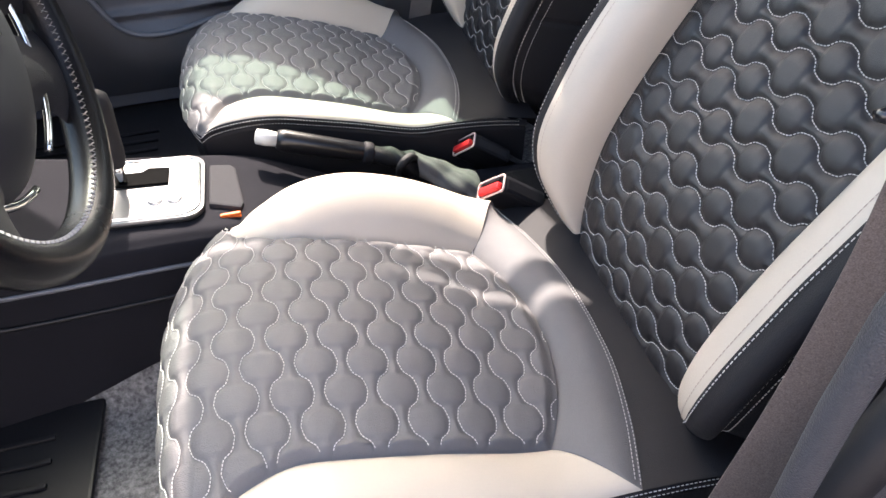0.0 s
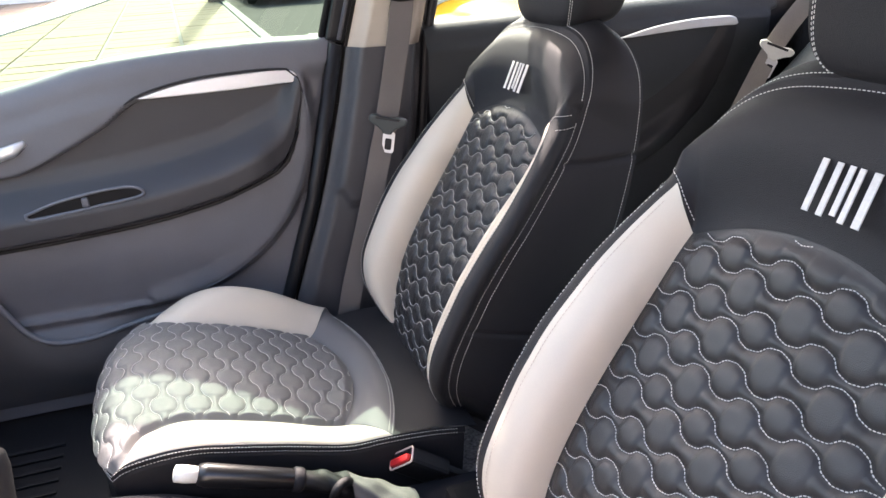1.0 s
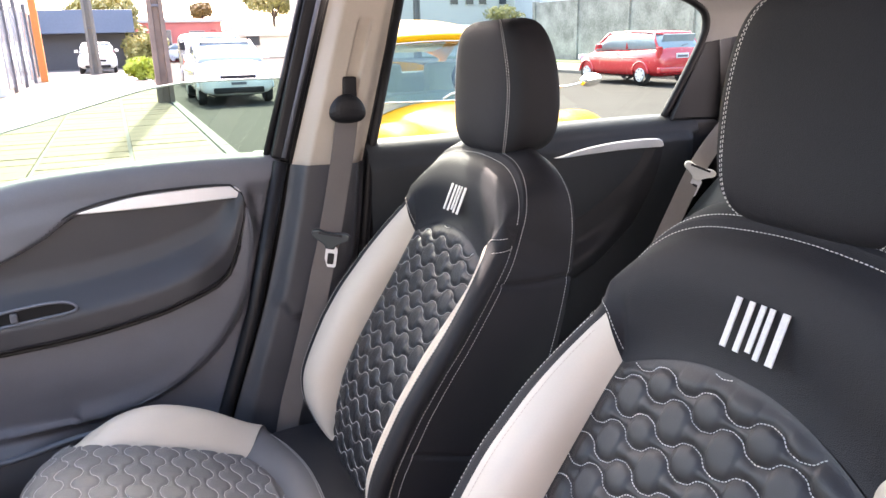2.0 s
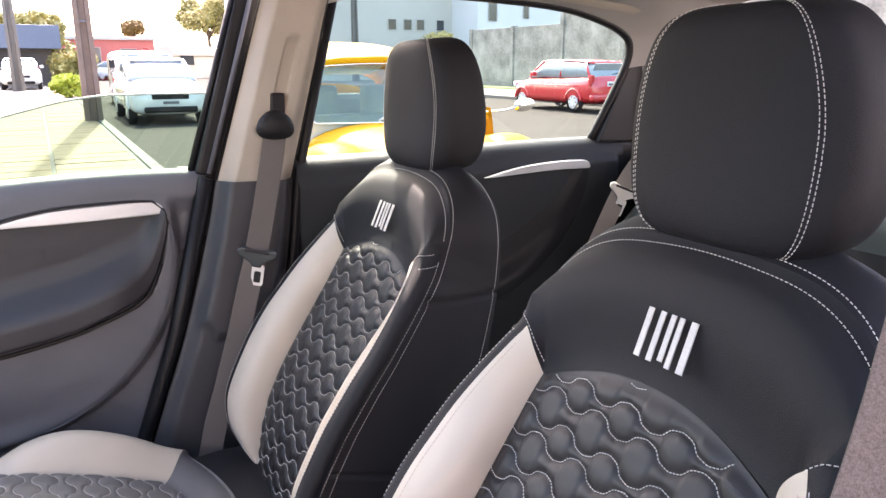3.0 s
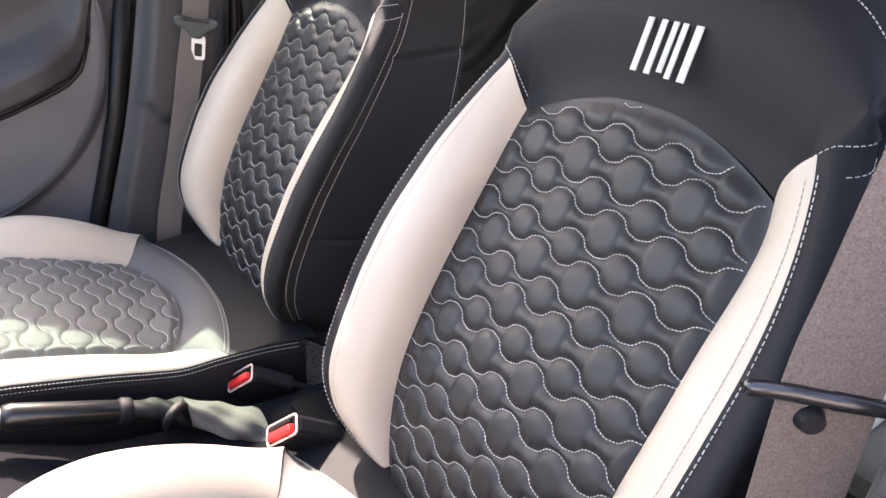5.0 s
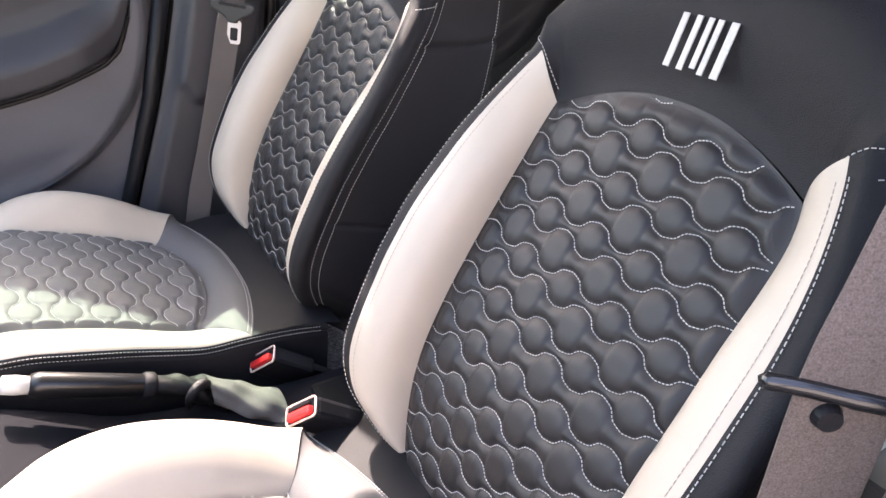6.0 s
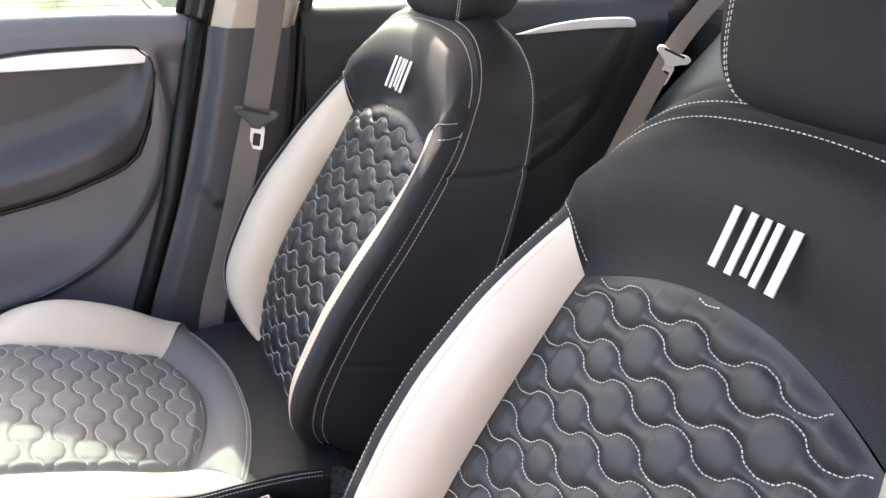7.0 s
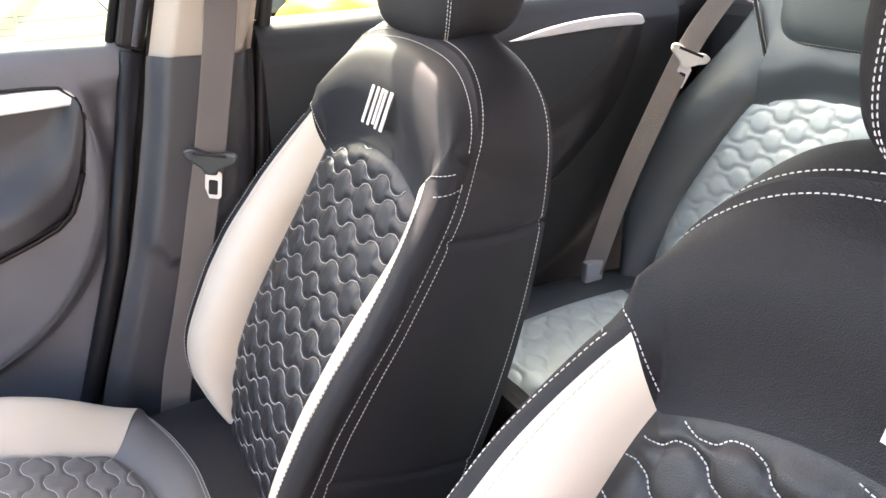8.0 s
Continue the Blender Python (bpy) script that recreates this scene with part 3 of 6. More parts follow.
driver_seat = make_seat()
passenger_seat = copy_thing(driver_seat, Matrix.Translation(SEAT + np.array([0, 0.750, 0])))
for ob in passenger_seat.children:
    if ob.name.startswith(("backrest", "headrest")):
        ob.location.x += 0.027
# ---- cabin shell ----
def lin(pts, x):
    return float(np.interp(x, [p[0] for p in pts], [p[1] for p in pts]))


def structure(name, me, material, label):
    ob = part(name, me, material, None)
    return tagged(ob, label, name.split("_")[0], "", "structure")


# carpeted floor with a tunnel
def floor_pt(u, v):
    x, y = -1.75 + 3.2 * u, -0.42 + 1.62 * v
    z = 0.335 + 0.10 * step(abs(y - 0.39), 0.20, 0.10) + 0.05 * step(-x, 0.95, 1.5) + 0.004 * noise.noise((x * 9, y * 9, 0))
    return x, y, z


structure("floor", grid("floor", floor_pt, 120, 70), CARPET, "dark grey speckled carpet of the car floor")
mat_bm = box_bm(0.52, 0.44, 0.012, 0.004, (-0.98, 0.0, 0.352))
floor_mat = tagged(part("floor_mat", mat_bm, BLACK_PLASTIC, None), "black ribbed rubber mat lying on the carpet", "floor mat")
for i in range(9):
    part("rib", box_bm(0.40, 0.008, 0.006, 0.002, (-0.98, -0.16 + i * 0.04, 0.361)), BLACK_PLASTIC, floor_mat)

# real mat, widened to the sill so its black stands for shade on the carpet
floor_mat_p = tagged(part("floor_mat", box_bm(0.70, 0.63, 0.012, 0.004, (-0.93, 0.835, 0.352)), BLACK_PLASTIC, None), "black rubber mat, widened to shade the passenger side carpet", "floor mat")
for i in range(9):
    part("rib", box_bm(0.50, 0.008, 0.006, 0.002, (-0.93, 0.68 + i * 0.04, 0.361)), BLACK_PLASTIC, floor_mat_p)

# roof lining, curving down to the rails
def roof_pt(u, v):
    x, y = -0.42 + 1.86 * u, -0.30 + 1.38 * v
    a = abs(2 * v - 1)
    z = 1.655 - 0.045 * a ** 4 - 0.05 * step(x, 1.0, 1.45) ** 1.5 - 0.03 * step(-x, 0.0, 0.42) ** 2
    return x, y, z


structure("ceiling", grid("ceiling", roof_pt, 40, 40, flip=True), HEADLINER, "pale grey cloth roof lining of the car")
structure("roof", grid("roof", lambda u, v: tuple(np.array(roof_pt(u, v)) + (0, 0, 0.03)), 40, 40), mat("car paint", (0.45, 0.45, 0.46), 0.25, metal=0.4, coat=1.0), "painted steel car roof")

# rear end and dashboard wall that close the cabin
structure("wall_rear", box_bm(0.08, 1.56, 0.75, 0.02, (1.92, 0.39, 0.75)), DARK_PLASTIC, "dark trim panel behind the rear seat")
def dash_pt(u, v):
    y = -0.40 + 1.58 * u
    c = smooth_curve([(-1.15, 0.30), (-1.02, 0.52), (-0.90, 0.72), (-0.86, 0.86), (-0.93, 0.97), (-1.10, 1.02), (-1.45, 1.02)], 8)
    x, z = along(c, v)
    return x - 0.05 * (2 * u - 1) ** 2, y, z


dash = tagged(part("dashboard", grid("dashboard", dash_pt, 40, 40), DARK_PLASTIC, None), "dark grained plastic dashboard across the cabin", "dashboard")
part("cowl", box_bm(0.35, 1.55, 0.7, 0.03, (-1.6, 0.39, 0.66)), DARK_PLASTIC, dash)

# windscreen pillars
for sg in (-1, 1):
    y = 0.39 + sg * 0.76
    structure("trim", tube("a_pillar", [(-1.35, y, 1.02), (-0.85, y - sg * 0.05, 1.36), (-0.42, y - sg * 0.09, 1.605), (0.2, y - sg * 0.09, 1.63), (1.2, y - sg * 0.09, 1.57), (1.9, y - sg * 0.08, 1.40)], [0.045, 0.035, 0.03, 0.03, 0.03, 0.05], 10), BEIGE, "beige pillar and roof rail trim")
ws = grid("windscreen", lambda u, v: (-1.40 + 0.98 * v + 0.05 * (2 * u - 1) ** 2 * (1 - v) - 0.04 * (1 - (2 * u - 1) ** 2), -0.36 + 1.50 * u + (0.5 - u) * 0.14 * v, 1.03 + 0.51 * v), 12, 8)
GREEN_GLASS = glass_mat("green tinted glass", (0.80, 0.93, 0.86))
wscreen = structure("window_windscreen", ws, GREEN_GLASS, "green tinted windscreen glass")


# ---- doors of the passenger side ----
SILL = [(-1.45, 0.965), (-1.0, 1.02), (-0.67, 1.078), (-0.508, 1.119), (-0.342, 1.138), (-0.167, 1.147), (-0.007, 1.147), (0.05, 1.146)]
SHUT = [(0.52, -0.150), (0.545, -0.139), (0.846, -0.054), (1.138, 0.010), (1.2, 0.025)]
ARC_C, ARC_R = (-0.47, 0.98), 0.395
sill_f = fn(SILL)


TOP_IN = [(-1.15, 0.915), (-0.80, 0.912), (-0.70, 0.912), (-0.645, 0.925), (-0.574, 0.958), (-0.489, 1.003), (-0.425, 1.047), (-0.319, 1.074), (-0.2, 1.083), (-0.13, 1.083), (-0.098, 1.078), (-0.085, 1.06), (-0.080, 1.03)]
BOT_IN = [(-1.15, 0.742), (-0.744, 0.757), (-0.46, 0.778), (-0.30, 0.806), (-0.233, 0.827), (-0.175, 0.85), (-0.137, 0.872), (-0.113, 0.91), (-0.100, 0.95), (-0.088, 0.99), (-0.080, 1.03)]
top_in, bot_in = fn(TOP_IN), fn(BOT_IN)


def door_base(x, z):
    """How far in the door lining stands at a place of the front door."""
    d = ARC_R - math.hypot(x - ARC_C[0], z - ARC_C[1]) if z < ARC_C[1] or x > ARC_C[0] else 0.1
    if x < ARC_C[0]:
        d = 0.1 + (z - 0.58) * 0.3 if z > 0.585 else ARC_R - (ARC_C[1] - z)
    y = 1.185 - 0.030 * step(d, -0.028, 0.0)
    # pocket bulging inward low at the front
    pk = step(-x, 0.44, 0.62) * step(-z, -0.60, -0.52)
    y -= 0.055 * pk
    y += 0.012 * step(-z, -0.72, -0.58) * step(d, 0, 0.05) * (1 - pk)
    # sunk field that takes the dark inset
    if -1.2 < x < -0.081:
        y += 0.026 * step(top_in(x) - z, 0.0, 0.012) * step(z - bot_in(x), 0.0, 0.012) * step(-x, 0.081, 0.092)
    return y


def door_skin(u, v):
    # across the sill: over the top edge, then down
    x_far = -1.45
    if v < 0.14:
        k = v / 0.14
        x1 = lin(SHUT, 1.13)
        x = x_far + (x1 - x_far) * u
        zt = sill_f(x) - 0.010 * step(x, -0.02, 0.02)
        a = k * math.pi / 2
        return x, 1.212 - 0.049 * math.sin(a), zt - 0.05 * (1 - math.cos(a)) + 0.008 * math.sin(2 * a)
    k = (v - 0.14) / 0.86
    z1 = 0.37
    x1 = lin(SHUT, 1.13)
    x = x_far + (x1 - x_far) * u
    zt = sill_f(x) - 0.05
    z = zt + (z1 - zt) * k
    x = x_far + (lin(SHUT, z) - x_far) * u
    y = door_base(x, z)
    y += (1.163 - y) * step(-k, -0.07, 0.0)
    edge = step(u, 0.985, 1.0)
    return x, y + 0.02 * edge, z


front_door = thing("door_1", Matrix.Translation((-0.5, 1.2, 0.4)), "closed front car door with dark plastic lining and silver trim", "car door", "side doors", "structure")
SHIFT_FD = Vector((0.5, -1.2, -0.4))


def fd(name, me, material, label="", parent=None):
    ob = part(name, me, material, parent or front_door, label)
    if parent is None:
        ob.location = SHIFT_FD
    return ob


fd("lining", grid("lining", door_skin, 200, 170), GREY_PLASTIC, "grained grey plastic lining")
def insert_pt(u, v):
    """The dark inset with the armrest along its foot."""
    x = -1.15 + (1.15 - 0.081) * (1 - (1 - u) ** 1.6)
    z0, z1 = bot_in(x), top_in(x)
    z = z0 + (z1 - z0) * v
    hz = z - z0
    right = step(-x, 0.085, 0.22)
    arm = step(hz, 0.0, 0.02) * (1 - step(hz, 0.055, 0.125)) * (0.25 + 0.75 * right)
    rim = min(step(v, 0, 0.03), step(1 - v, 0, 0.03), step(1 - u, 0.0, 0.02))
    y = 1.160 - 0.045 * arm + 0.014 * (1 - arm) * step(hz, 0.1, 0.16)
    return x, y + 0.016 * (1 - rim), z


fd("door_inset", grid("door_inset", insert_pt, 90, 60), INSET, "dark inset panel with armrest ledge")
groove = [(x, 1.152 - 0.006, bot_in(x) - 0.003) for x in np.linspace(-1.15, -0.1, 40)]
fd("seam_line", tube("seam_line", [(x, y + 0.008, z) for x, y, z in groove], 0.005, 6), BLACK_PLASTIC)
rim = [(x, 1.158, top_in(x) + 0.004) for x in np.linspace(-1.15, -0.11, 60)] + [(-0.088, 1.158, 1.066), (-0.077, 1.158, 1.03), (-0.086, 1.158, 0.985), (-0.098, 1.158, 0.945), (-0.112, 1.157, 0.905), (-0.136, 1.155, 0.868)]
fd("inset_groove", tube("inset_groove", rim, 0.0028, 6), BLACK_PLASTIC, "dark groove round the inset")
def ridge_pt(u, v):
    """A broad flat band on the low curve of the lining, paler to paint its lit ledge."""
    a = 0.14 - 1.42 * v
    r = ARC_R + 0.001 + 0.026 * u * min(1.0, 6 * v, 3.5 * (1 - v))
    d = ARC_R - r
    return ARC_C[0] + r * math.cos(a), 1.185 - 0.030 * step(d, -0.028, 0.0) - 0.0035 - 0.002 * math.sin(math.pi * u), ARC_C[1] + r * math.sin(a)


fd("lower_ridge", fix_normals(grid("lower_ridge", ridge_pt, 6, 60)), RIDGE, "pale band painting the lit ledge down the lining")
crescent = smooth_curve([(-0.425, 1.047), (-0.319, 1.072), (-0.2, 1.082), (-0.12, 1.084), (-0.095, 1.079), (-0.083, 1.060)], 6).tolist() + smooth_curve([(-0.085, 1.057), (-0.204, 1.051), (-0.322, 1.047), (-0.424, 1.045)], 6).tolist()[:-1]
bm = extrude_outline("silver_trim", crescent, -0.010, 1, 0.003)
bmesh.ops.translate(bm, vec=(0, 1.166, 0), verts=bm.verts)
fd("silver_trim", bm, SILVER, "satin silver crescent trim")
# open pocket low on the lining, with a swept pale lip
lip = smooth_curve([(-0.86, 0.700), (-0.80, 0.690), (-0.768, 0.655), (-0.740, 0.600), (-0.712, 0.560), (-0.674, 0.540), (-0.630, 0.536), (-0.585, 0.540), (-0.53, 0.552), (-0.478, 0.562), (-0.42, 0.568)], 5)
fd("pocket_lip", tube("pocket_lip", [(x, 1.125, z) for x, z in lip], 0.007, 8), RIDGE, "pale swept lip of the door pocket")
# darker plastic than the lining: the shadow low on the door is in its colour
fd("pocket_front", fix_normals(grid("pocket_front", lambda u, v: (float(along(lip, u)[0]), 1.127 - 0.012 * math.sin(math.pi * v), float(along(lip, u)[1]) + (0.40 - float(along(lip, u)[1])) * v), 40, 10)), DARK_PLASTIC, "bulging front of the door pocket, darkened as in shadow")
# pull handle
oval = [(-0.70 + 0.085 * math.cos(t) + 0.02 * math.sin(t), 0.963 + 0.040 * math.sin(t)) for t in np.linspace(0, 2 * math.pi, 28, endpoint=False)]
bm = extrude_outline("handle_bezel", oval, -0.014, 1, 0.004)
bmesh.ops.translate(bm, vec=(0, 1.178, 0), verts=bm.verts)
bez = fd("handle_bezel", bm, GREY_PLASTIC, "rounded grey bezel")
oval = [(-0.705 + 0.068 * math.cos(t) + 0.016 * math.sin(t), 0.961 + 0.026 * math.sin(t)) for t in np.linspace(0, 2 * math.pi, 28, endpoint=False)]
bm = extrude_outline("handle_cup", oval, -0.003, 1, 0.001)
bmesh.ops.translate(bm, vec=(0, 1.164, 0), verts=bm.verts)
fd("handle_cup", bm, BLACK_PLASTIC, "dark handle cup")
fd("door_handle", tube("door_handle", [(-0.765, 1.156, 0.948), (-0.72, 1.148, 0.953), (-0.67, 1.148, 0.966), (-0.645, 1.157, 0.979)], [0.008, 0.013, 0.013, 0.006], 10), SILVER, "silver inner door handle")
# window switches
bm = extrude_outline("switch_bezel", smooth_curve([(-0.67, 0.838), (-0.60, 0.860), (-0.50, 0.872), (-0.452, 0.868), (-0.448, 0.852), (-0.52, 0.842), (-0.60, 0.834), (-0.66, 0.829), (-0.67, 0.838)], 5)[:-1].tolist(), -0.008, 1, 0.003)
bmesh.ops.translate(bm, vec=(0, 1.128, 0), verts=bm.verts)
swb = fd("switch_bezel", bm, mat("switch well", (0.006, 0.006, 0.007), 0.6, spec=0.2), "black switch well")
fd("switch_rim", tube("switch_rim", [(x, 1.119, z) for x, z in smooth_curve([(-0.67, 0.838), (-0.60, 0.860), (-0.50, 0.874), (-0.452, 0.870), (-0.446, 0.852), (-0.52, 0.842), (-0.60, 0.832), (-0.66, 0.827), (-0.67, 0.838)], 5)[:-1]], 0.0035, 6, True), RIDGE, "raised grey rim of the switch well")
for x, z in ((-0.555, 0.852),):
    fd("window_switch", box_bm(0.014, 0.012, 0.020, 0.004, (x, 1.119, z)), GREY_PLASTIC, "small window switch")
fd("speaker_grille", extrude_outline("speaker_grille", [(-1.02 + 0.10 * math.cos(t), 0.60 + 0.10 * math.sin(t)) for t in np.linspace(0, 2 * math.pi, 30, endpoint=False)], -0.006, 1, 0.002), BLACK_PLASTIC, "round speaker grille").location = SHIFT_FD + Vector((0, 1.15, 0))
# window frame, rubber and half-lowered pane
frame_prof = [(-0.015, 1.140), (0.099, 1.558), (0.157, 1.57), (0.026, 1.130)]
bm = extrude_outline("window_frame", frame_prof, 0.05, 1, 0.008)
bmesh.ops.translate(bm, vec=(0, 1.165, 0), verts=bm.verts)
fd("window_frame", bm, BLACK_PLASTIC, "dark rubber-lined window frame")
fd("window_seal", tube("window_seal", [(-0.022, 1.19, 1.14), (0.032, 1.185, 1.33), (0.094, 1.18, 1.555)], 0.008), BLACK_PLASTIC)
fd("frame_channel", tube("frame_channel", [(0.012, 1.158, 1.14), (0.066, 1.156, 1.33), (0.118, 1.154, 1.52)], 0.005), GREY_PLASTIC)
fd("frame_header", tube("frame_header", [(0.12, 1.12, 1.59), (-0.30, 1.10, 1.59), (-0.62, 1.15, 1.49), (-1.05, 1.22, 1.17), (-1.35, 1.24, 1.0)], 0.02), BLACK_PLASTIC)
pane_top = fn([(-1.3, 1.03), (-1.0, 1.09), (-0.8, 1.145), (-0.6, 1.197), (-0.46, 1.236), (-0.375, 1.262), (-0.283, 1.289), (-0.23, 1.301), (-0.177, 1.308), (-0.10, 1.312), (0.05, 1.316)])
pane = grid("pane", lambda u, v: (-1.3 + 1.345 * u, 1.222 - 0.03 * v, 1.0 + (pane_top(-1.3 + 1.345 * u) - 1.0) * v), 60, 4)
TINT = glass_mat("smoked green glass", (0.36, 0.52, 0.43))
pn = fd("pane", pane, TINT, "half-lowered tinted window pane")
edge = fd("pane_edge", tube("pane_edge", [(x, 1.192, pane_top(x)) for x in np.linspace(-1.3, 0.045, 60)], 0.0022, 6), mat("ground glass edge", (0.35, 0.45, 0.40), 0.3), "bright ground edge of the pane")
# outer skin of the door
fd("sill_cap", grid("sill_cap", lambda u, v: (-1.40 + 1.42 * u, 1.210 + 0.085 * v, sill_f(-1.40 + 1.42 * u) - 0.014 - 0.035 * v), 40, 4), BLACK_PLASTIC, "black rubber strip along the window slot")
fd("outer_skin", box_bm(1.5, 0.02, 0.54, 0.008, (-0.70, 1.30, 0.64)), bpy.data.materials["car paint"])

# ---- centre pillars ----
def pillar(sg):
    """Lower dark cover, upper beige cover; sg = 1 on the passenger side."""
    ymid = 0.3885
    def Y(y):
        return ymid + sg * (y - ymid)
    lo = thing("pillar_cover", Matrix.Translation((0.05, Y(1.16), 0.4)), "dark plastic centre pillar cover with beige upper trim", "pillar", "centre pillars", "structure")
    sh = Vector((-0.05, -Y(1.16), -0.4))
    def add(name, me, m, label=""):
        ob = part(name, me, m, lo, label)
        ob.location = sh
        return ob
    xl = fn([(0.30, -0.21), (0.52, -0.145), (0.778, -0.058), (1.0, 0.0), (1.125, 0.026)])
    xr = fn([(0.30, 0.08), (0.52, 0.11), (0.778, 0.16), (1.0, 0.19), (1.125, 0.200)])
    def f(u, v):
        z = 0.30 + 0.825 * v
        a, b = xl(z), xr(z)
        x = a + (b - a) * u
        e = min(u, 1 - u)
        y = 1.152 - 0.022 * step(e, 0.0, 0.16)
        # raised upper shield, ending in a rounded lower edge
        zl = 0.765 + 0.035 * step(abs(u - 0.62), 0.30, 0.46)
        y -= 0.014 * step(z, zl - 0.008, zl + 0.014) * step(e, 0.05, 0.20)
        return x, Y(y), z
    add("lower_cover", fix_normals(grid("lower_cover", f, 40, 90)), DARK_PLASTIC, "grained dark grey lower cover")
    xl2 = lambda z: 0.030 + (z - 1.121) * 0.256
    xr2 = lambda z: 0.198 + (z - 1.121) * 0.206
    def g(u, v):
        z = 1.120 + 0.44 * v
        x = xl2(z) + (xr2(z) - xl2(z)) * u
        e = min(u, 1 - u)
        y = 1.160 - 0.030 * step(e, 0.0, 0.22) - 0.05 * v
        slot = step(0.5 - abs(u - 0.55) * 4.5, 0, 0.12) * step(z, 1.18, 1.19) * (1 - step(z, 1.425, 1.445))
        y += 0.010 * slot
        return x, Y(y), z
    add("upper_cover", fix_normals(grid("upper_cover", g, 60, 60)), BEIGE, "beige upper trim with a slot")
    add("door_seal", tube("door_seal", [(-0.245, Y(1.165), 0.30), (-0.165, Y(1.165), 0.52), (-0.077, Y(1.165), 0.778), (0.006, Y(1.165), 1.13)], 0.017, 8), BLACK_PLASTIC, "black rubber door seal")
    add("rear_seal", tube("rear_seal", [(0.135, Y(1.16), 0.52), (0.185, Y(1.16), 0.78), (0.218, Y(1.16), 1.13), (0.297, Y(1.12), 1.54)], 0.012, 8), BLACK_PLASTIC)
    return lo


pillar(1)
pillar(-1)


# ---- seat belts ----
def ribbon(name, pts, across, width, thick=0.0014):
    vs, fs = [], []
    ac = [Vector(a).normalized() for a in across]
    p = [Vector(q) for q in pts]
    for k, q in enumerate(p):
        d = (p[min(k + 1, len(p) - 1)] - p[max(k - 1, 0)]).normalized()
        a = ac[min(k, len(ac) - 1)]
        n = d.cross(a).normalized() * thick * 0.5
        for s, t in ((-1, -1), (-0.92, -1.6), (0.92, -1.6), (1, -1), (1, 1), (0.92, 1.6), (-0.92, 1.6), (-1, 1)):
            vs.append(q + a * s * width / 2 + n * t)
    for k in range(len(p) - 1):
        for i in range(8):
            j = (i + 1) % 8
            fs.append((k * 8 + i, k * 8 + j, k * 8 + 8 + j, k * 8 + 8 + i))
    fs += [tuple(range(8))[::-1], tuple(range(len(vs) - 8, len(vs)))]
    return mesh_of(name, vs, fs, False)


def rrect(cx, cy, sx, sy, r, n=6):
    out = []
    for qx, qy, a0 in ((1, 1, 0), (-1, 1, 90), (-1, -1, 180), (1, -1, 270)):
        for i in range(n + 1):
            a = radians(a0 + 90 * i / n)
            out.append((cx + qx * (sx / 2 - r) + r * math.cos(a), cy + qy * (sy / 2 - r) + r * math.sin(a)))
    return out


GRIP_PLASTIC = mat("dark teal plastic", (0.022, 0.030, 0.033), 0.38, grain=0.1, grain_size=900)


def tongue(parent, at, m, metal=SILVER, plastic=GRIP_PLASTIC):
    """The sliding latch plate: a plastic grip over the belt with a slotted metal tongue below."""
    def put(ob):
        ob.matrix_local = Matrix.Translation(at) @ m
        return ob
    grip = smooth_curve([(-0.043, 0.010), (-0.030, 0.015), (-0.012, 0.011), (0.0, 0.010), (0.012, 0.011), (0.030, 0.015), (0.043, 0.010), (0.040, -0.002), (0.026, -0.010), (0.014, -0.020), (0.011, -0.026), (-0.006, -0.026), (-0.012, -0.018), (-0.027, -0.009), (-0.040, -0.002), (-0.043, 0.010)], 4)[:-1].tolist()
    bm = extrude_outline("latch_grip", grip, 0.016, 1, 0.004)
    bmesh.ops.translate(bm, vec=(0, -0.010, 0), verts=bm.verts)
    t = put(part("latch_grip", bm, plastic, parent, "moulded plastic latch grip"))
    part("belt_slot", box_bm(0.054, 0.004, 0.006, 0.0015, (0.0, -0.0095, 0.009)), BLACK_PLASTIC, t, "dark slot that the webbing runs through")
    bm = extrude_outline("latch_tongue", rrect(0.006, -0.046, 0.027, 0.048, 0.006, 4), 0.0026, 1)
    inner = rrect(0.006, -0.050, 0.015, 0.026, 0.003, 4)
    part("latch_tongue", bm, metal, t, "slotted metal tongue")
    bm = extrude_outline("tongue_slot", inner, 0.0034, 1)
    bmesh.ops.translate(bm, vec=(0, -0.0004, 0), verts=bm.verts)
    part("tongue_slot", bm, BLACK_PLASTIC, t, "dark slot in the tongue")
    return t


belt_p = thing("seat_belt", Matrix.Translation((0.1, 1.08, 0.5)), "dark grey webbing seat belt hanging down the pillar", "seat belt", "seat belts")
SB = Vector((-0.1, -1.08, -0.5))
line = [(0.152, 1.112, 1.250), (0.143, 1.100, 1.20), (0.121, 1.088, 1.10), (0.088, 1.072, 0.965), (0.070, 1.069, 0.90), (0.045, 1.069, 0.80), (0.012, 1.070, 0.68), (-0.020, 1.072, 0.57), (-0.045, 1.078, 0.44)]
ob = part("webbing", ribbon("webbing", smooth_curve(line, 6), [(1, -0.18, -0.15)], 0.050), BELT, belt_p, "ribbed dark grey webbing")
ob.location = SB
bm = bmesh.new()
bmesh.ops.create_uvsphere(bm, u_segments=24, v_segments=12, radius=1)
for v in bm.verts:
    v.co = Vector((v.co.x * 0.043, v.co.y * 0.018, v.co.z * 0.033 - 0.010 * (v.co.x ** 2)))
ob = part("belt_guide", bm, BLACK_PLASTIC, belt_p, "black oval belt guide")
ob.location = SB + Vector((0.150, 1.103, 1.250))
ob = part("guide_anchor", box_bm(0.032, 0.014, 0.045, 0.005), BLACK_PLASTIC, belt_p)
ob.location = SB + Vector((0.158, 1.110, 1.297))
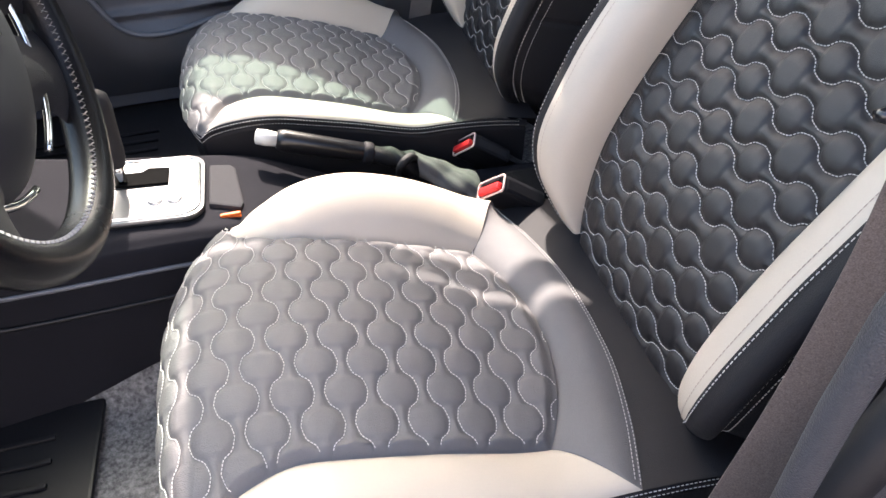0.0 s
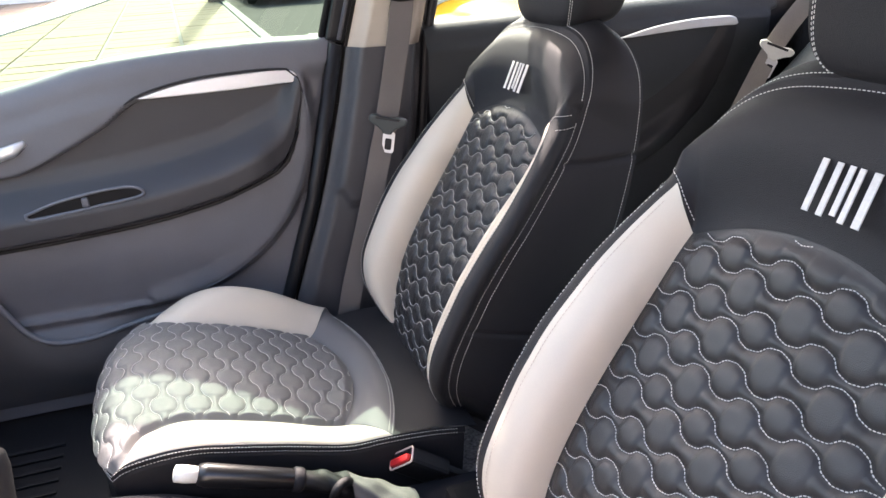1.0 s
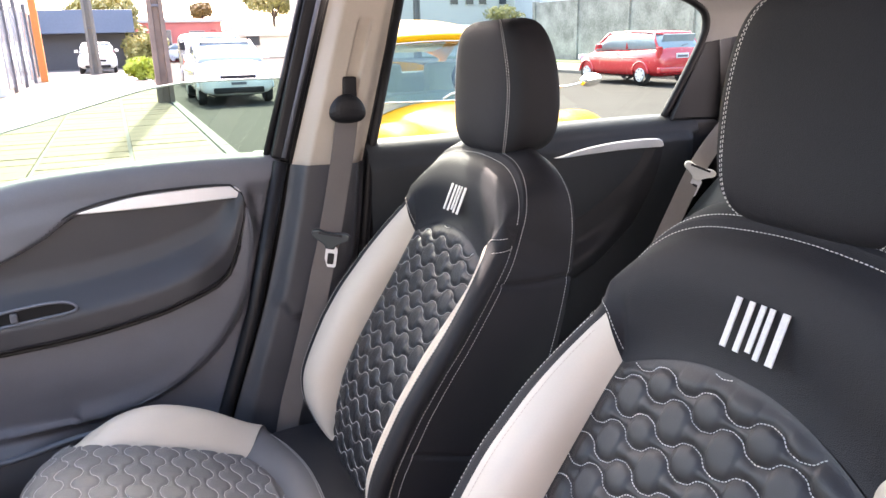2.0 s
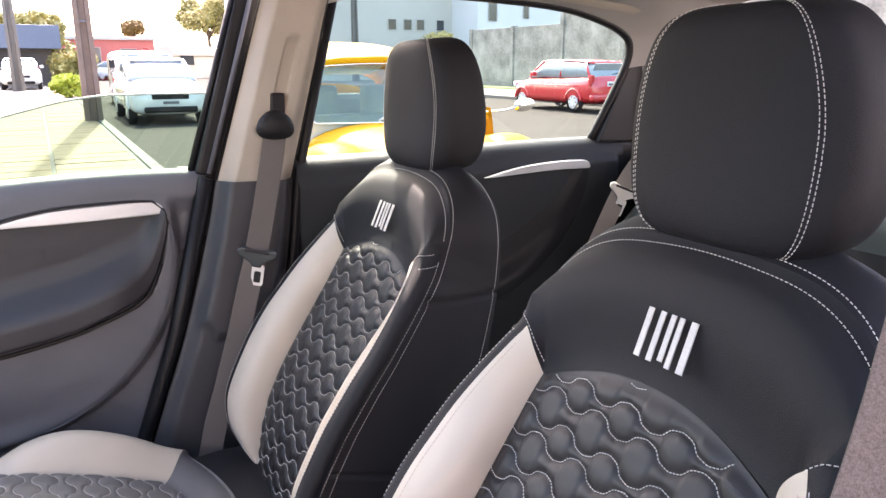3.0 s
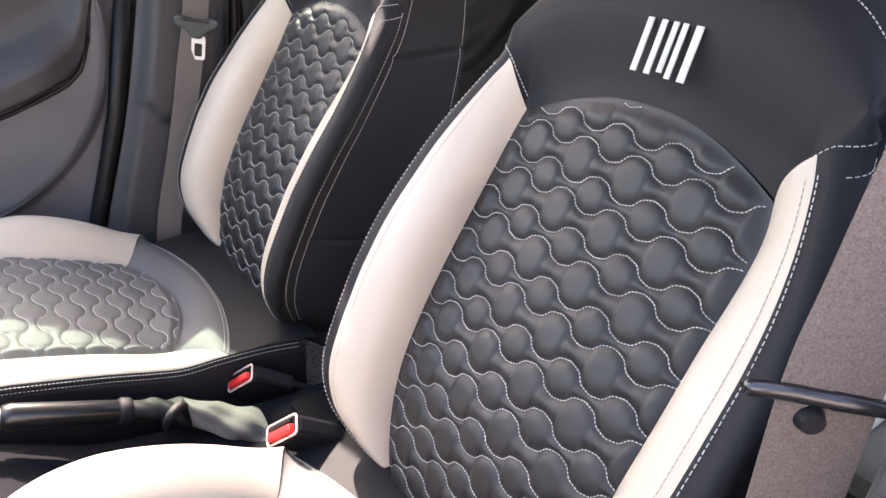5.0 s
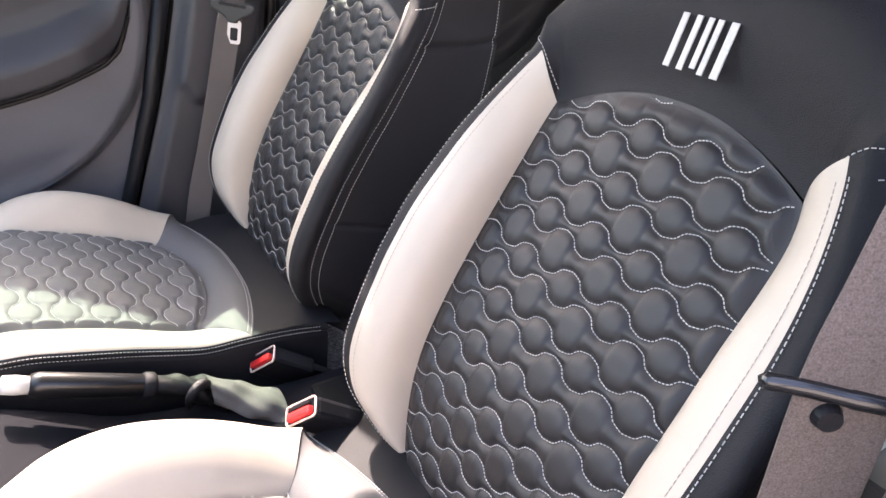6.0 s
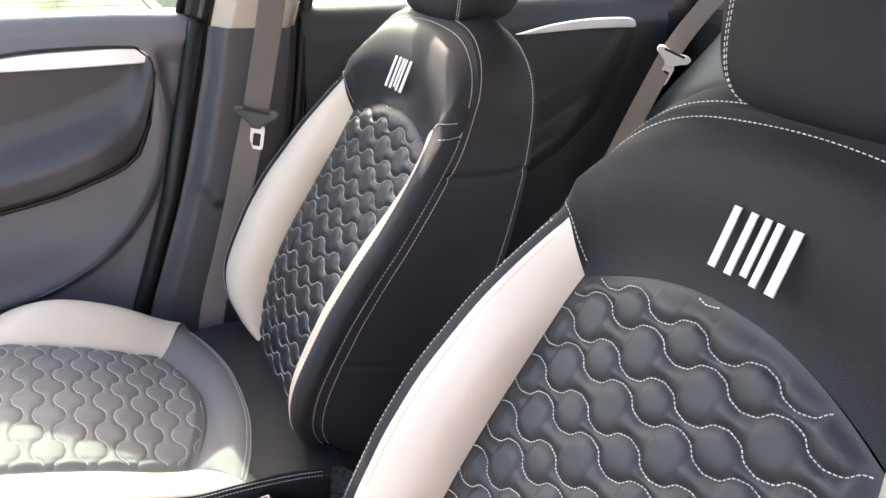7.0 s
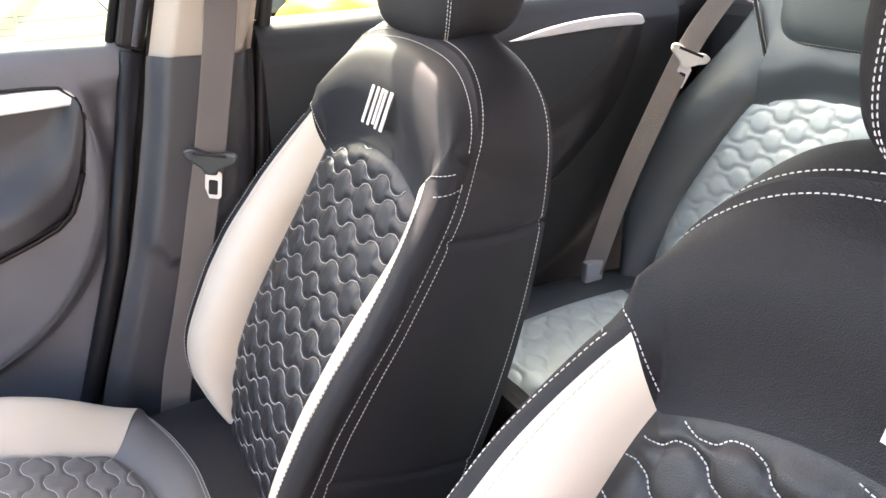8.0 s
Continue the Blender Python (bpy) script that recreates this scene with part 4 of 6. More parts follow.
tongue(belt_p, SB + Vector((0.088, 1.062, 0.968)), pose(0, 0, 0, 0, 9, -24))
ob = part("belt_anchor", box_bm(0.05, 0.02, 0.06, 0.006), BLACK_PLASTIC, belt_p)
ob.location = SB + Vector((-0.045, 1.08, 0.43))

belt_d = thing("seat_belt", Matrix.Translation((-0.06, -0.36, 0.6)), "brown-grey webbing seat belt hanging beside the driver's opening", "seat belt", "seat belts")
SD = Vector((0.06, 0.36, -0.6))
ACR = (0.80, -0.58, 0.10)
line = [(-0.11, -0.325, 0.42), (-0.080, -0.325, 0.58), (-0.0625, -0.325, 0.68), (-0.042, -0.325, 0.807), (-0.030, -0.325, 0.93), (-0.028, -0.325, 1.03), (-0.015, -0.325, 1.08), (0.0, -0.325, 1.13), (0.014, -0.325, 1.165), (0.027, -0.325, 1.21), (0.038, -0.325, 1.26), (0.07, -0.328, 1.40), (0.10, -0.33, 1.50)]
ob = part("webbing", ribbon("webbing", smooth_curve(line, 6), [ACR], 0.050), mat("brown grey webbing", (0.066, 0.049, 0.043), 0.8, grain=0.35, grain_size=1500, blotch=0.3, blotch_size=900, second=(0.130, 0.104, 0.092)), belt_d, "woven brown-grey webbing")
ob.location = SD
bar = part("latch_bar", tube("latch_bar", [(-0.0425, 0.001, -0.001), (-0.040, 0, 0.001), (-0.02, 0, 0.001), (0.0, 0, 0.0), (0.0015, 0, 0), (0.045, 0, -0.001), (0.07, 0, -0.002)], [0.003, 0.0045, 0.0045, 0.0045, 0.005, 0.0042, 0.004], 14), mat("glossy black plastic", (0.012, 0.012, 0.013), 0.22, spec=0.6), belt_d, "black plastic latch grip")
bar.location = SD + Vector((-0.0305, -0.3265, 1.0185))
bar.rotation_euler = (0, radians(8), math.atan2(-0.58, 0.80))
bm = bmesh.new()
bmesh.ops.create_cone(bm, cap_ends=True, segments=20, radius1=0.008, radius2=0.006, depth=0.006)
bmesh.ops.rotate(bm, matrix=Euler((radians(90), 0, 0)).to_matrix(), verts=bm.verts)
stud = part("stop_button", bm, BLACK_PLASTIC, belt_d, "round black stop button")
stud.location = SD + Vector((-0.0365, -0.3235, 1.0065))
stud.rotation_euler = (0, 0, math.atan2(-0.58, 0.80))


seal_d = structure("trim", tube("door_seal", [(-0.165, -0.425, 0.45), (-0.155, -0.422, 0.70), (-0.150, -0.420, 0.89), (-0.150, -0.420, 0.96), (-0.146, -0.420, 1.02), (-0.135, -0.420, 1.06), (-0.10, -0.422, 1.075), (0.0, -0.425, 1.08)], 0.008, 14), DARK_PLASTIC, "grey rounded seal along the driver's door opening")


# ---- passenger side rear door ----
rear_door = thing("door_2", Matrix.Translation((0.7, 1.15, 0.4)), "closed rear car door with dark lining and silver trim", "car door", "side doors", "structure")
SR = Vector((-0.7, -1.15, -0.4))


def rd(name, me, material, label=""):
    ob = part(name, me, material, rear_door, label)
    ob.location = SR
    return ob


rsill = fn([(0.15, 1.165), (0.2, 1.166), (0.441, 1.173), (0.757, 1.189), (1.0, 1.198), (1.25, 1.204)])


def rskin(u, v):
    x = 0.205 + 1.0 * u
    if v < 0.14:
        a = v / 0.14 * math.pi / 2
        return x, 1.205 - 0.080 * math.sin(a), rsill(x) - 0.055 * (1 - math.cos(a)) + 0.010 * math.sin(2 * a)
    k = (v - 0.14) / 0.86
    z = rsill(x) - 0.055 + (0.37 - rsill(x) + 0.055) * k
    d = 0.60 - math.hypot(x - 0.60, z - 1.10)
    return x, 1.125 - 0.014 * step(d, 0.0, 0.03) + 0.02 * step(x, 1.18, 1.205), z


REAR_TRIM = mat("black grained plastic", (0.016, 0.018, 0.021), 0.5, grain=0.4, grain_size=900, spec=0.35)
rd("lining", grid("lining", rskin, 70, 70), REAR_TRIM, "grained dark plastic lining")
r_top = fn([(0.25, 1.06), (0.5, 1.075), (0.723, 1.117), (0.868, 1.141), (1.0, 1.146), (1.045, 1.142), (1.060, 1.12)])
r_bot = fn([(0.25, 0.70), (0.6, 0.72), (0.8, 0.78), (0.95, 0.88), (1.02, 0.98), (1.05, 1.06), (1.060, 1.12)])


def rins(u, v):
    x = 0.25 + 0.808 * (1 - (1 - u) ** 1.5)
    z0, z1 = r_bot(x), r_top(x)
    z = z0 + (z1 - z0) * v
    hz = z - z0
    arm = step(hz, 0.0, 0.02) * (1 - step(hz, 0.05, 0.11)) * step(-x, -1.0, -0.8)
    rim = min(step(v, 0, 0.03), step(1 - v, 0, 0.03))
    return x, 1.104 - 0.030 * arm + 0.012 * (1 - rim) + 0.010 * step(hz, 0.1, 0.2), z


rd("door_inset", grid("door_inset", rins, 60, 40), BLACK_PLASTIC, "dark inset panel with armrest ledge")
cres = smooth_curve([(0.70, 1.108), (0.80, 1.130), (0.90, 1.142), (1.0, 1.146), (1.043, 1.143), (1.058, 1.126)], 6).tolist() + smooth_curve([(1.050, 1.122), (0.95, 1.121), (0.85, 1.116), (0.71, 1.106)], 6).tolist()[:-1]
bm = extrude_outline("silver_trim", cres, -0.010, 1, 0.003)
bmesh.ops.translate(bm, vec=(0, 1.106, 0), verts=bm.verts)
rd("silver_trim", bm, SILVER, "satin silver crescent trim")
OPEN_R = smooth_curve([(0.219, 1.17), (0.232, 1.25), (0.279, 1.515), (0.33, 1.545), (0.55, 1.560), (0.81, 1.560), (0.96, 1.552), (1.07, 1.533), (1.15, 1.510), (1.198, 1.478), (1.205, 1.42), (1.165, 1.32), (1.105, 1.19)], 5)
rd("window_seal", tube("window_seal", [(x, 1.165 - 0.12 * max(0, z - 1.2), z) for x, z in OPEN_R], 0.013, 8), BLACK_PLASTIC, "black rubber window surround")
bm = extrude_outline("quarter_panel", [(1.112, 1.19), (1.165, 1.31), (1.215, 1.42), (1.26, 1.44), (1.30, 1.19)], 0.03, 1, 0.006)
bmesh.ops.translate(bm, vec=(0, 1.135, 0), verts=bm.verts)
rd("quarter_panel", bm, BLACK_PLASTIC, "black corner panel behind the rear window")
rp = grid("pane", lambda u, v: (0.20 + 1.02 * u, 1.185 - 0.075 * v, 1.16 + 0.42 * v), 6, 4)
rd("pane", rp, glass_mat("clear side glass", (0.70, 0.82, 0.76)), "clean rear window pane")
rd("outer_skin", box_bm(1.05, 0.02, 0.72, 0.008, (0.72, 1.28, 0.73)), bpy.data.materials["car paint"])
# roof side trim above the rear window, and rear pillar
def rail(u, v):
    x, z = along(OPEN_R[10:52], u)
    q = np.array([x, 1.150 - 0.12 * max(0, z - 1.2), z])
    c = np.array([0.75, 1.02, 1.62])
    out = np.array([min(1.9, 0.1 + (x + 0.06) * 1.22), 0.98, 1.585 - 0.09 * step(x, 0.95, 1.25)])
    p = q + (out - q) * v
    p[1] -= 0.035 * math.sin(math.pi * v)
    return p


structure("trim", fix_normals(grid("roof_rail", rail, 60, 14)), HEADLINER, "pale grey roof rail trim above the rear window")
structure("trim", box_bm(0.75, 0.10, 0.95, 0.03, (1.66, 1.135, 1.0)), mat("dark pillar trim", (0.018, 0.018, 0.021), 0.7, grain=0.3, grain_size=800), "dark rear pillar trim")

structure("trim", box_bm(0.14, 0.06, 0.70, 0.01, (1.255, 1.165, 0.84)), BLACK_PLASTIC, "black panel behind the rear door")
structure("jamb", box_bm(0.75, 0.03, 0.80, 0.01, (-0.02, 1.235, 0.69)), BLACK_PLASTIC, "black door jamb behind the pillar")
structure("jamb", box_bm(0.09, 0.03, 0.16, 0.004, (0.0, 1.222, 1.07)), BLACK_PLASTIC, "black rubber corner between door and pillar")
structure("jamb", box_bm(0.22, 0.03, 0.16, 0.01, (0.145, 1.235, 1.075)), BLACK_PLASTIC, "black door jamb at the foot of the upper pillar")
bm = extrude_outline("upper_jamb", [(0.03, 1.12), (0.20, 1.12), (0.285, 1.54), (0.14, 1.54)], 0.03, 1, 0.004)
bmesh.ops.translate(bm, vec=(0, 1.195, 0), verts=bm.verts)
structure("jamb", bm, BLACK_PLASTIC, "black door jamb behind the upper pillar")
# driver side rear door and rear body side, which close the cabin
structure("wall_side", box_bm(1.75, 0.06, 0.85, 0.02, (1.10, -0.40, 0.78)), DARK_PLASTIC, "dark side lining behind the driver")
structure("sill_cover", box_bm(2.9, 0.14, 0.24, 0.02, (-0.15, 1.235, 0.29)), DARK_PLASTIC, "dark door sill cover of the passenger side")
structure("sill_cover", box_bm(1.5, 0.10, 0.10, 0.02, (-0.75, -0.43, 0.33)), GREY_PLASTIC, "grey door sill cover")
# ---- console, handbrake, buckles, wheel ----
console = thing("centre_console", Matrix.Translation((-0.6, 0.39, 0.3)), "grey plastic centre console with bright gear selector plate", "console")
SC = Vector((0.6, -0.39, -0.3))


def cs(name, me, material, label="", parent=None):
    ob = part(name, me, material, parent or console, label)
    if parent is None:
        ob.location = SC
    return ob


CTOP = fn([(-1.2, 0.70), (-0.85, 0.625), (-0.72, 0.605), (-0.55, 0.590), (-0.45, 0.575), (-0.36, 0.535), (-0.28, 0.50), (-0.1, 0.475), (0.3, 0.46), (0.5, 0.46)])
CWID = fn([(-1.2, 0.20), (-0.8, 0.145), (-0.55, 0.115), (-0.4, 0.105), (-0.2, 0.10), (0.5, 0.10)])


def cons(u, v):
    """Over the console from one side of the floor to the other."""
    x = -1.2 + 1.65 * v
    h, w = CTOP(x), CWID(x)
    c = smooth_curve([(-w * 1.35, 0.28), (-w * 1.18, 0.40), (-w * 1.04, h - 0.035), (-w * 0.93, h - 0.006), (-w * 0.7, h), (0, h), (w * 0.7, h), (w * 0.93, h - 0.006), (w * 1.04, h - 0.035), (w * 1.18, 0.40), (w * 1.35, 0.28)], 6)
    y, z = along(c, u)
    return x, 0.39 + y, z


cs("console_body", grid("console_body", cons, 60, 60, flip=True), mat("console plastic", (0.013, 0.013, 0.016), 0.8, grain=0.3, grain_size=1200, spec=0.04), "grey grained plastic body")
for dz in (0.045, 0.095):
    cs("swage_line", tube("swage_line", [(x, 0.39 - CWID(x) * (1.06 + (0.02 if dz < 0.05 else 0.06)) + 0.002, CTOP(x) - dz - 0.015 * (x + 0.55) ** 2) for x in np.linspace(-1.1, -0.42, 20)], 0.0035, 6), BLACK_PLASTIC if dz > 0.05 else GREY_PLASTIC)


def slope(x):
    return math.degrees(math.atan((CTOP(x + 0.02) - CTOP(x - 0.02)) / 0.04))


PL = Matrix.Translation(SC + Vector((-0.60, 0.39, CTOP(-0.60) + 0.001))) @ pose(0, 0, 0, 0, -slope(-0.60) , 0)
plate = part("selector_plate", extrude_outline("selector_plate", rrect(0, 0, 0.175, 0.165, 0.03), 0.010, 2, 0.004), mat("brushed silver plate", (0.13, 0.133, 0.137), 0.42, metal=0.9, blotch=0.06), console, "bright silver gear selector plate")
plate.matrix_local = PL
part("gate_rim", tube("gate_rim", [(*p, 0.010) for p in rrect(0, 0, 0.160, 0.150, 0.026)], 0.003, 6, True), CHROME, plate, "raised chrome rim")
part("gate_slot", extrude_outline("gate_slot", [(-0.075, 0.004), (0.035, 0.004), (0.035, 0.045), (0.005, 0.048), (-0.005, 0.038), (-0.075, 0.038)], 0.0024, 2), mat("dark lever slot", (0.004, 0.004, 0.004), 1.0, spec=0.05), plate, "black stepped lever slot").location = (0, 0, 0.0115)
for dx in (0.018, 0.045):
    bm = bmesh.new()
    bmesh.ops.create_cone(bm, cap_ends=True, segments=20, radius1=0.012, radius2=0.010, depth=0.005)
    part("selector_button", bm, SILVER, plate, "round silver button").location = (dx, -0.035, 0.012)
lev = tagged(part("gear_lever", tube("gear_lever", [(-0.630, 0.405, CTOP(-0.63)), (-0.628, 0.403, 0.63), (-0.626, 0.402, 0.652)], [0.007, 0.008, 0.009], 10), CHROME, None), "chrome gear lever with black leather knob standing in the console", "gear lever")
part("knob", tube("knob", [(-0.626, 0.402, 0.640), (-0.626, 0.402, 0.645), (-0.625, 0.402, 0.665), (-0.624, 0.401, 0.700), (-0.623, 0.400, 0.735), (-0.622, 0.400, 0.757), (-0.621, 0.400, 0.766)], [0.006, 0.012, 0.016, 0.018, 0.021, 0.019, 0.008], 16), BLACK_LEATHER, lev, "black leather knob")
part("knob_button", box_bm(0.010, 0.012, 0.022, 0.003, (-0.643, 0.400, 0.735)), CHROME, lev, "chrome release button")
hz = part("coin_tray", extrude_outline("coin_tray", [(-0.024, -0.045), (0.022, -0.058), (0.026, -0.045), (0.016, 0.050), (0.008, 0.060), (-0.024, 0.060)], 0.010, 2, 0.004), mat("dull silver tray", (0.03, 0.03, 0.033), 0.8, spec=0.1), console, "small dark lidded tray")
hz.matrix_local = Matrix.Translation(SC + Vector((-0.485, 0.385, CTOP(-0.485) - 0.003))) @ pose(0, 0, 0, 0, -slope(-0.485), 0)
rk = part("tray_reflector", box_bm(0.030, 0.006, 0.018, 0.002), mat("orange lens", (0.65, 0.14, 0.03), 0.2), console, "small orange lens")
rk.location = SC + Vector((-0.478, 0.316, CTOP(-0.48) - 0.004))

# handbrake
hb = thing("handbrake", Matrix.Translation((-0.2, 0.47, 0.47)), "black plastic handbrake lever with pale button and leather boot", "handbrake")
SH = Vector((0.2, -0.47, -0.47))
H0, H1 = Vector((-0.418, 0.470, 0.612)), Vector((-0.245, 0.468, 0.548))
ax = (H1 - H0).normalized()


def hpart(name, me, m, label=""):
    ob = part(name, me, m, hb, label)
    ob.location = SH
    return ob


hpart("grip", tube("grip", [H0 + ax * 0.020, H0 + ax * 0.024, H0 + ax * 0.034, H0 + ax * 0.10, H0 + ax * 0.17, H0 + ax * 0.176], [0.010, 0.016, 0.0185, 0.0175, 0.0165, 0.013], 18), mat("polished black grip", (0.007, 0.007, 0.008), 0.30, spec=0.5), "smooth black grip")
hpart("release_button", tube("release_button", [H0 - ax * 0.012, H0 - ax * 0.010, H0 + ax * 0.004, H0 + ax * 0.024], [0.007, 0.0125, 0.0135, 0.012], 14), mat("worn pale plastic", (0.66, 0.65, 0.60), 0.4, blotch=0.15, blotch_size=60), "pale release button")
hpart("collar", tube("collar", [H0 + ax * 0.166, H0 + ax * 0.17, H0 + ax * 0.18, H0 + ax * 0.184], [0.017, 0.0195, 0.0195, 0.017], 18), BLACK_LEATHER, "stitched collar")
bm_me = grid("boot", lambda u, v: tuple(H0 + ax * (0.18 + 0.10 * v) + Vector((0, 0, -0.02 * v * v)) + Vector((0, math.cos(2 * math.pi * u), 0.9 * math.sin(2 * math.pi * u))) * (0.016 + 0.014 * v ** 1.3) * (1 + 0.12 * math.sin(16 * v + 3 * math.cos(2 * math.pi * u)) * min(1, 2 * v) + 0.09 * math.sin(4 * math.pi * u + 14 * v) * v)), 36, 24, True)
BOOT = mat("matt boot leather", (0.006, 0.006, 0.007), 0.5, grain=0.5, grain_size=700, spec=0.35)
hpart("boot", bm_me, BOOT, "crumpled black leather boot")
hpart("loop", tube("loop", [Vector((-0.190, 0.448, 0.520)) + Vector((0.018 * math.cos(t), 0.012 * math.cos(t) - 0.01 * math.sin(t), 0.026 * math.sin(t))) for t in np.linspace(-0.5, math.pi + 0.5, 24)], [0.003 + 0.005 * math.sin(math.pi * i / 23) for i in range(24)], 10), BOOT, "folded leather loop")
def skirt_pt(u, v):
    """The loose skirt of the boot, spreading from the lever down to the tunnel in folds."""
    a = math.pi * (1.15 * u - 0.075)
    c = Vector((-0.172, 0.460, 0.512)).lerp(Vector((-0.082, 0.425, 0.468)), v)
    r = 1 + 0.10 * math.sin(9 * u + 11 * v) * min(1, 3 * v) + 0.05 * math.sin(23 * u - 8 * v)
    return c.x + 0.014 * math.sin(a) * v, c.y + math.cos(a) * (0.024 + 0.022 * v) * r, c.z + math.sin(a) * (0.027 - 0.006 * v) * r


bv = fix_normals(grid("boot_base", skirt_pt, 40, 26))
hpart("boot_base", bv, mat("worn grey leather", (0.13, 0.122, 0.116), 0.7, spec=0.2, grain=0.5, grain_size=500, blotch=0.2, blotch_size=30), "pale creased base of the boot")

# buckles, their faces turned forwards and up
PALE_RIM = mat("pale rim", (0.60, 0.44, 0.40), 0.4)
FACE = Matrix(((0.479, 0.361, -0.800), (-0.602, 0.799, 0.0), (0.639, 0.482, 0.600))).to_4x4()


def buckle(at, m, label):
    b = thing("belt_buckle", Matrix.Translation(at) @ m @ Matrix.Scale(1.10, 4), label, "belt buckle", "belt buckles")
    part("housing", box_bm(0.058, 0.026, 0.075, 0.006, (0, 0, -0.040)), BLACK_PLASTIC, b, "black plastic housing")
    part("release_button", box_bm(0.044, 0.011, 0.010, 0.003, (0, -0.004, 0.0005)), RED_PLASTIC, b, "red release button")
    part("rim", tube("rim", [(*p, -0.001) for p in rrect(0, 0, 0.056, 0.025, 0.005, 4)], 0.0016, 6, True), PALE_RIM, b, "pale rim")
    part("slot", box_bm(0.036, 0.005, 0.006, 0.001, (0, 0.0075, -0.0015)), BLACK_PLASTIC, b, "dark slot for the latch tongue")
    part("stalk", box_bm(0.030, 0.012, 0.13, 0.004, (0.012, 0.0, -0.125)), BLACK_PLASTIC, b, "dark stalk")
    return b


buckle((-0.076, 0.500, 0.515), FACE, "black seat belt buckle with red button beside the passenger seat")
buckle((-0.090, 0.285, 0.573), FACE, "black seat belt buckle with red button beside the driver seat")
rails = structure("trim", box_bm(0.42, 0.09, 0.05, 0.012, (0.19, 0.40, 0.458)), mat("matt black plastic", (0.008, 0.008, 0.009), 0.8, spec=0.1), "dark tunnel rear console rail")
for y in (-0.235, 0.245):
    for dy in (0.0, 0.753):
        part("seat_rail", box_bm(0.60, 0.045, 0.07, 0.01, (-0.02, 0.0 + y, 0.02)), BLACK_PLASTIC, driver_seat if dy == 0 else passenger_seat, "dark steel seat runner")

# steering wheel
wheel = thing("steering_wheel", Matrix.Translation((-0.585, 0.005, 1.010)) @ pose(0, 0, 0, 0, 78.8, 0), "black leather steering wheel with stitched rim and dark spokes", "steering wheel")
# in its own axes: z along the column towards the driver, x down, y across
R0 = 0.178
RIM_M = mat("worn rim leather", (0.005, 0.005, 0.006), 0.24, grain=0.1, grain_size=1500, spec=0.16)
part("rim", fix_normals(grid("rim", lambda u, v: ((R0 + 0.0175 * math.cos(2 * math.pi * v)) * math.cos(2 * math.pi * u), (R0 + 0.0175 * math.cos(2 * math.pi * v)) * math.sin(2 * math.pi * u), 0.020 * math.sin(2 * math.pi * v)), 96, 18, True)), RIM_M, wheel, "smooth black leather rim")
vs, fs = [], []
for i in range(150):
    a0, a1 = 2 * math.pi * i / 150, 2 * math.pi * (i + 0.7) / 150
    for aa, bb, sg in ((a0, a1, 1), (a1, a0, -1)):
        r = R0 - 0.0145
        p, q = Vector((r * math.cos(aa), r * math.sin(aa), 0.006)), Vector((r * math.cos(bb), r * math.sin(bb), 0.013))
        m = (p + q) / 2 + Vector((-math.cos(aa) * 0.002, -math.sin(aa) * 0.002, 0.001))
        o = len(vs)
        t = Vector((math.cos(aa), math.sin(aa), 0)) * 0.0011
        vs += [p - t, p + t, q + t, q - t, m]
        fs += [(o, o + 1, o + 4), (o + 1, o + 2, o + 4), (o + 2, o + 3, o + 4), (o + 3, o, o + 4)]
tagged(part("lacing", mesh_of("lacing", vs, fs, False), mat("grey lacing", (0.45, 0.42, 0.40), 0.7), wheel, "cross-stitched grey lacing"), kind="stuff")
hubm = grid("hub", lambda u, v: (0.122 * v * math.cos(2 * math.pi * u) * (1.0 if math.cos(2 * math.pi * u) > 0 else 0.80), 0.140 * v * math.sin(2 * math.pi * u), 0.012 - 0.030 * v ** 3), 48, 12, True)
hub = part("hub_cover", fix_normals(hubm), mat("matt airbag cover", (0.018, 0.019, 0.024), 0.65, grain=0.2, grain_size=1200, spec=0.2), wheel, "dark airbag cover")
for k, (dx, l) in enumerate(((0.010, 0.040), (0.0, 0.030), (-0.010, 0.040))):
    part("emblem_bar", box_bm(l, 0.004, 0.002, 0.0005), CHROME, hub, "chrome emblem bar").matrix_local = Matrix.Translation((dx * 0.4, dx * 1.0 + 0.02, 0.0135)) @ pose(0, 0, 0, 0, 0, 28)
for ang in (85, 275, 52, 308):
    a = radians(ang)
    d = Vector((math.cos(a), math.sin(a), 0))
    s = Vector((-math.sin(a), math.cos(a), 0))
    def sp(u, v, d=d, s=s, w=0.030 if ang in (85, 275) else 0.046):
        q = d * (0.09 + 0.078 * v) + s * w * (2 * u - 1) * (1.25 - 0.5 * math.sin(math.pi * v))
        return q.x, q.y, -0.016 + 0.010 * v + 0.010 * (1 - (2 * u - 1) ** 2)
    part("spoke", fix_normals(grid("spoke", sp, 10, 12)), BLACK_LEATHER, wheel, "dark plastic spoke")
    if ang in (52, 308):
        edge_run = [(0.124 * math.cos(t), math.copysign(0.142, math.sin(a)) * math.sin(t), -0.008) for t in np.linspace(radians(12), radians(84), 16)]
        part("spoke_trim", tube("spoke_trim", edge_run, 0.0035, 8), CHROME, wheel, "chrome arc along the airbag cover")
part("column", tube("column", [(0, 0, -0.03), (0.01, 0, -0.20), (0.03, 0, -0.34)], [0.05, 0.055, 0.06], 16), DARK_PLASTIC, wheel, "dark column shroud")
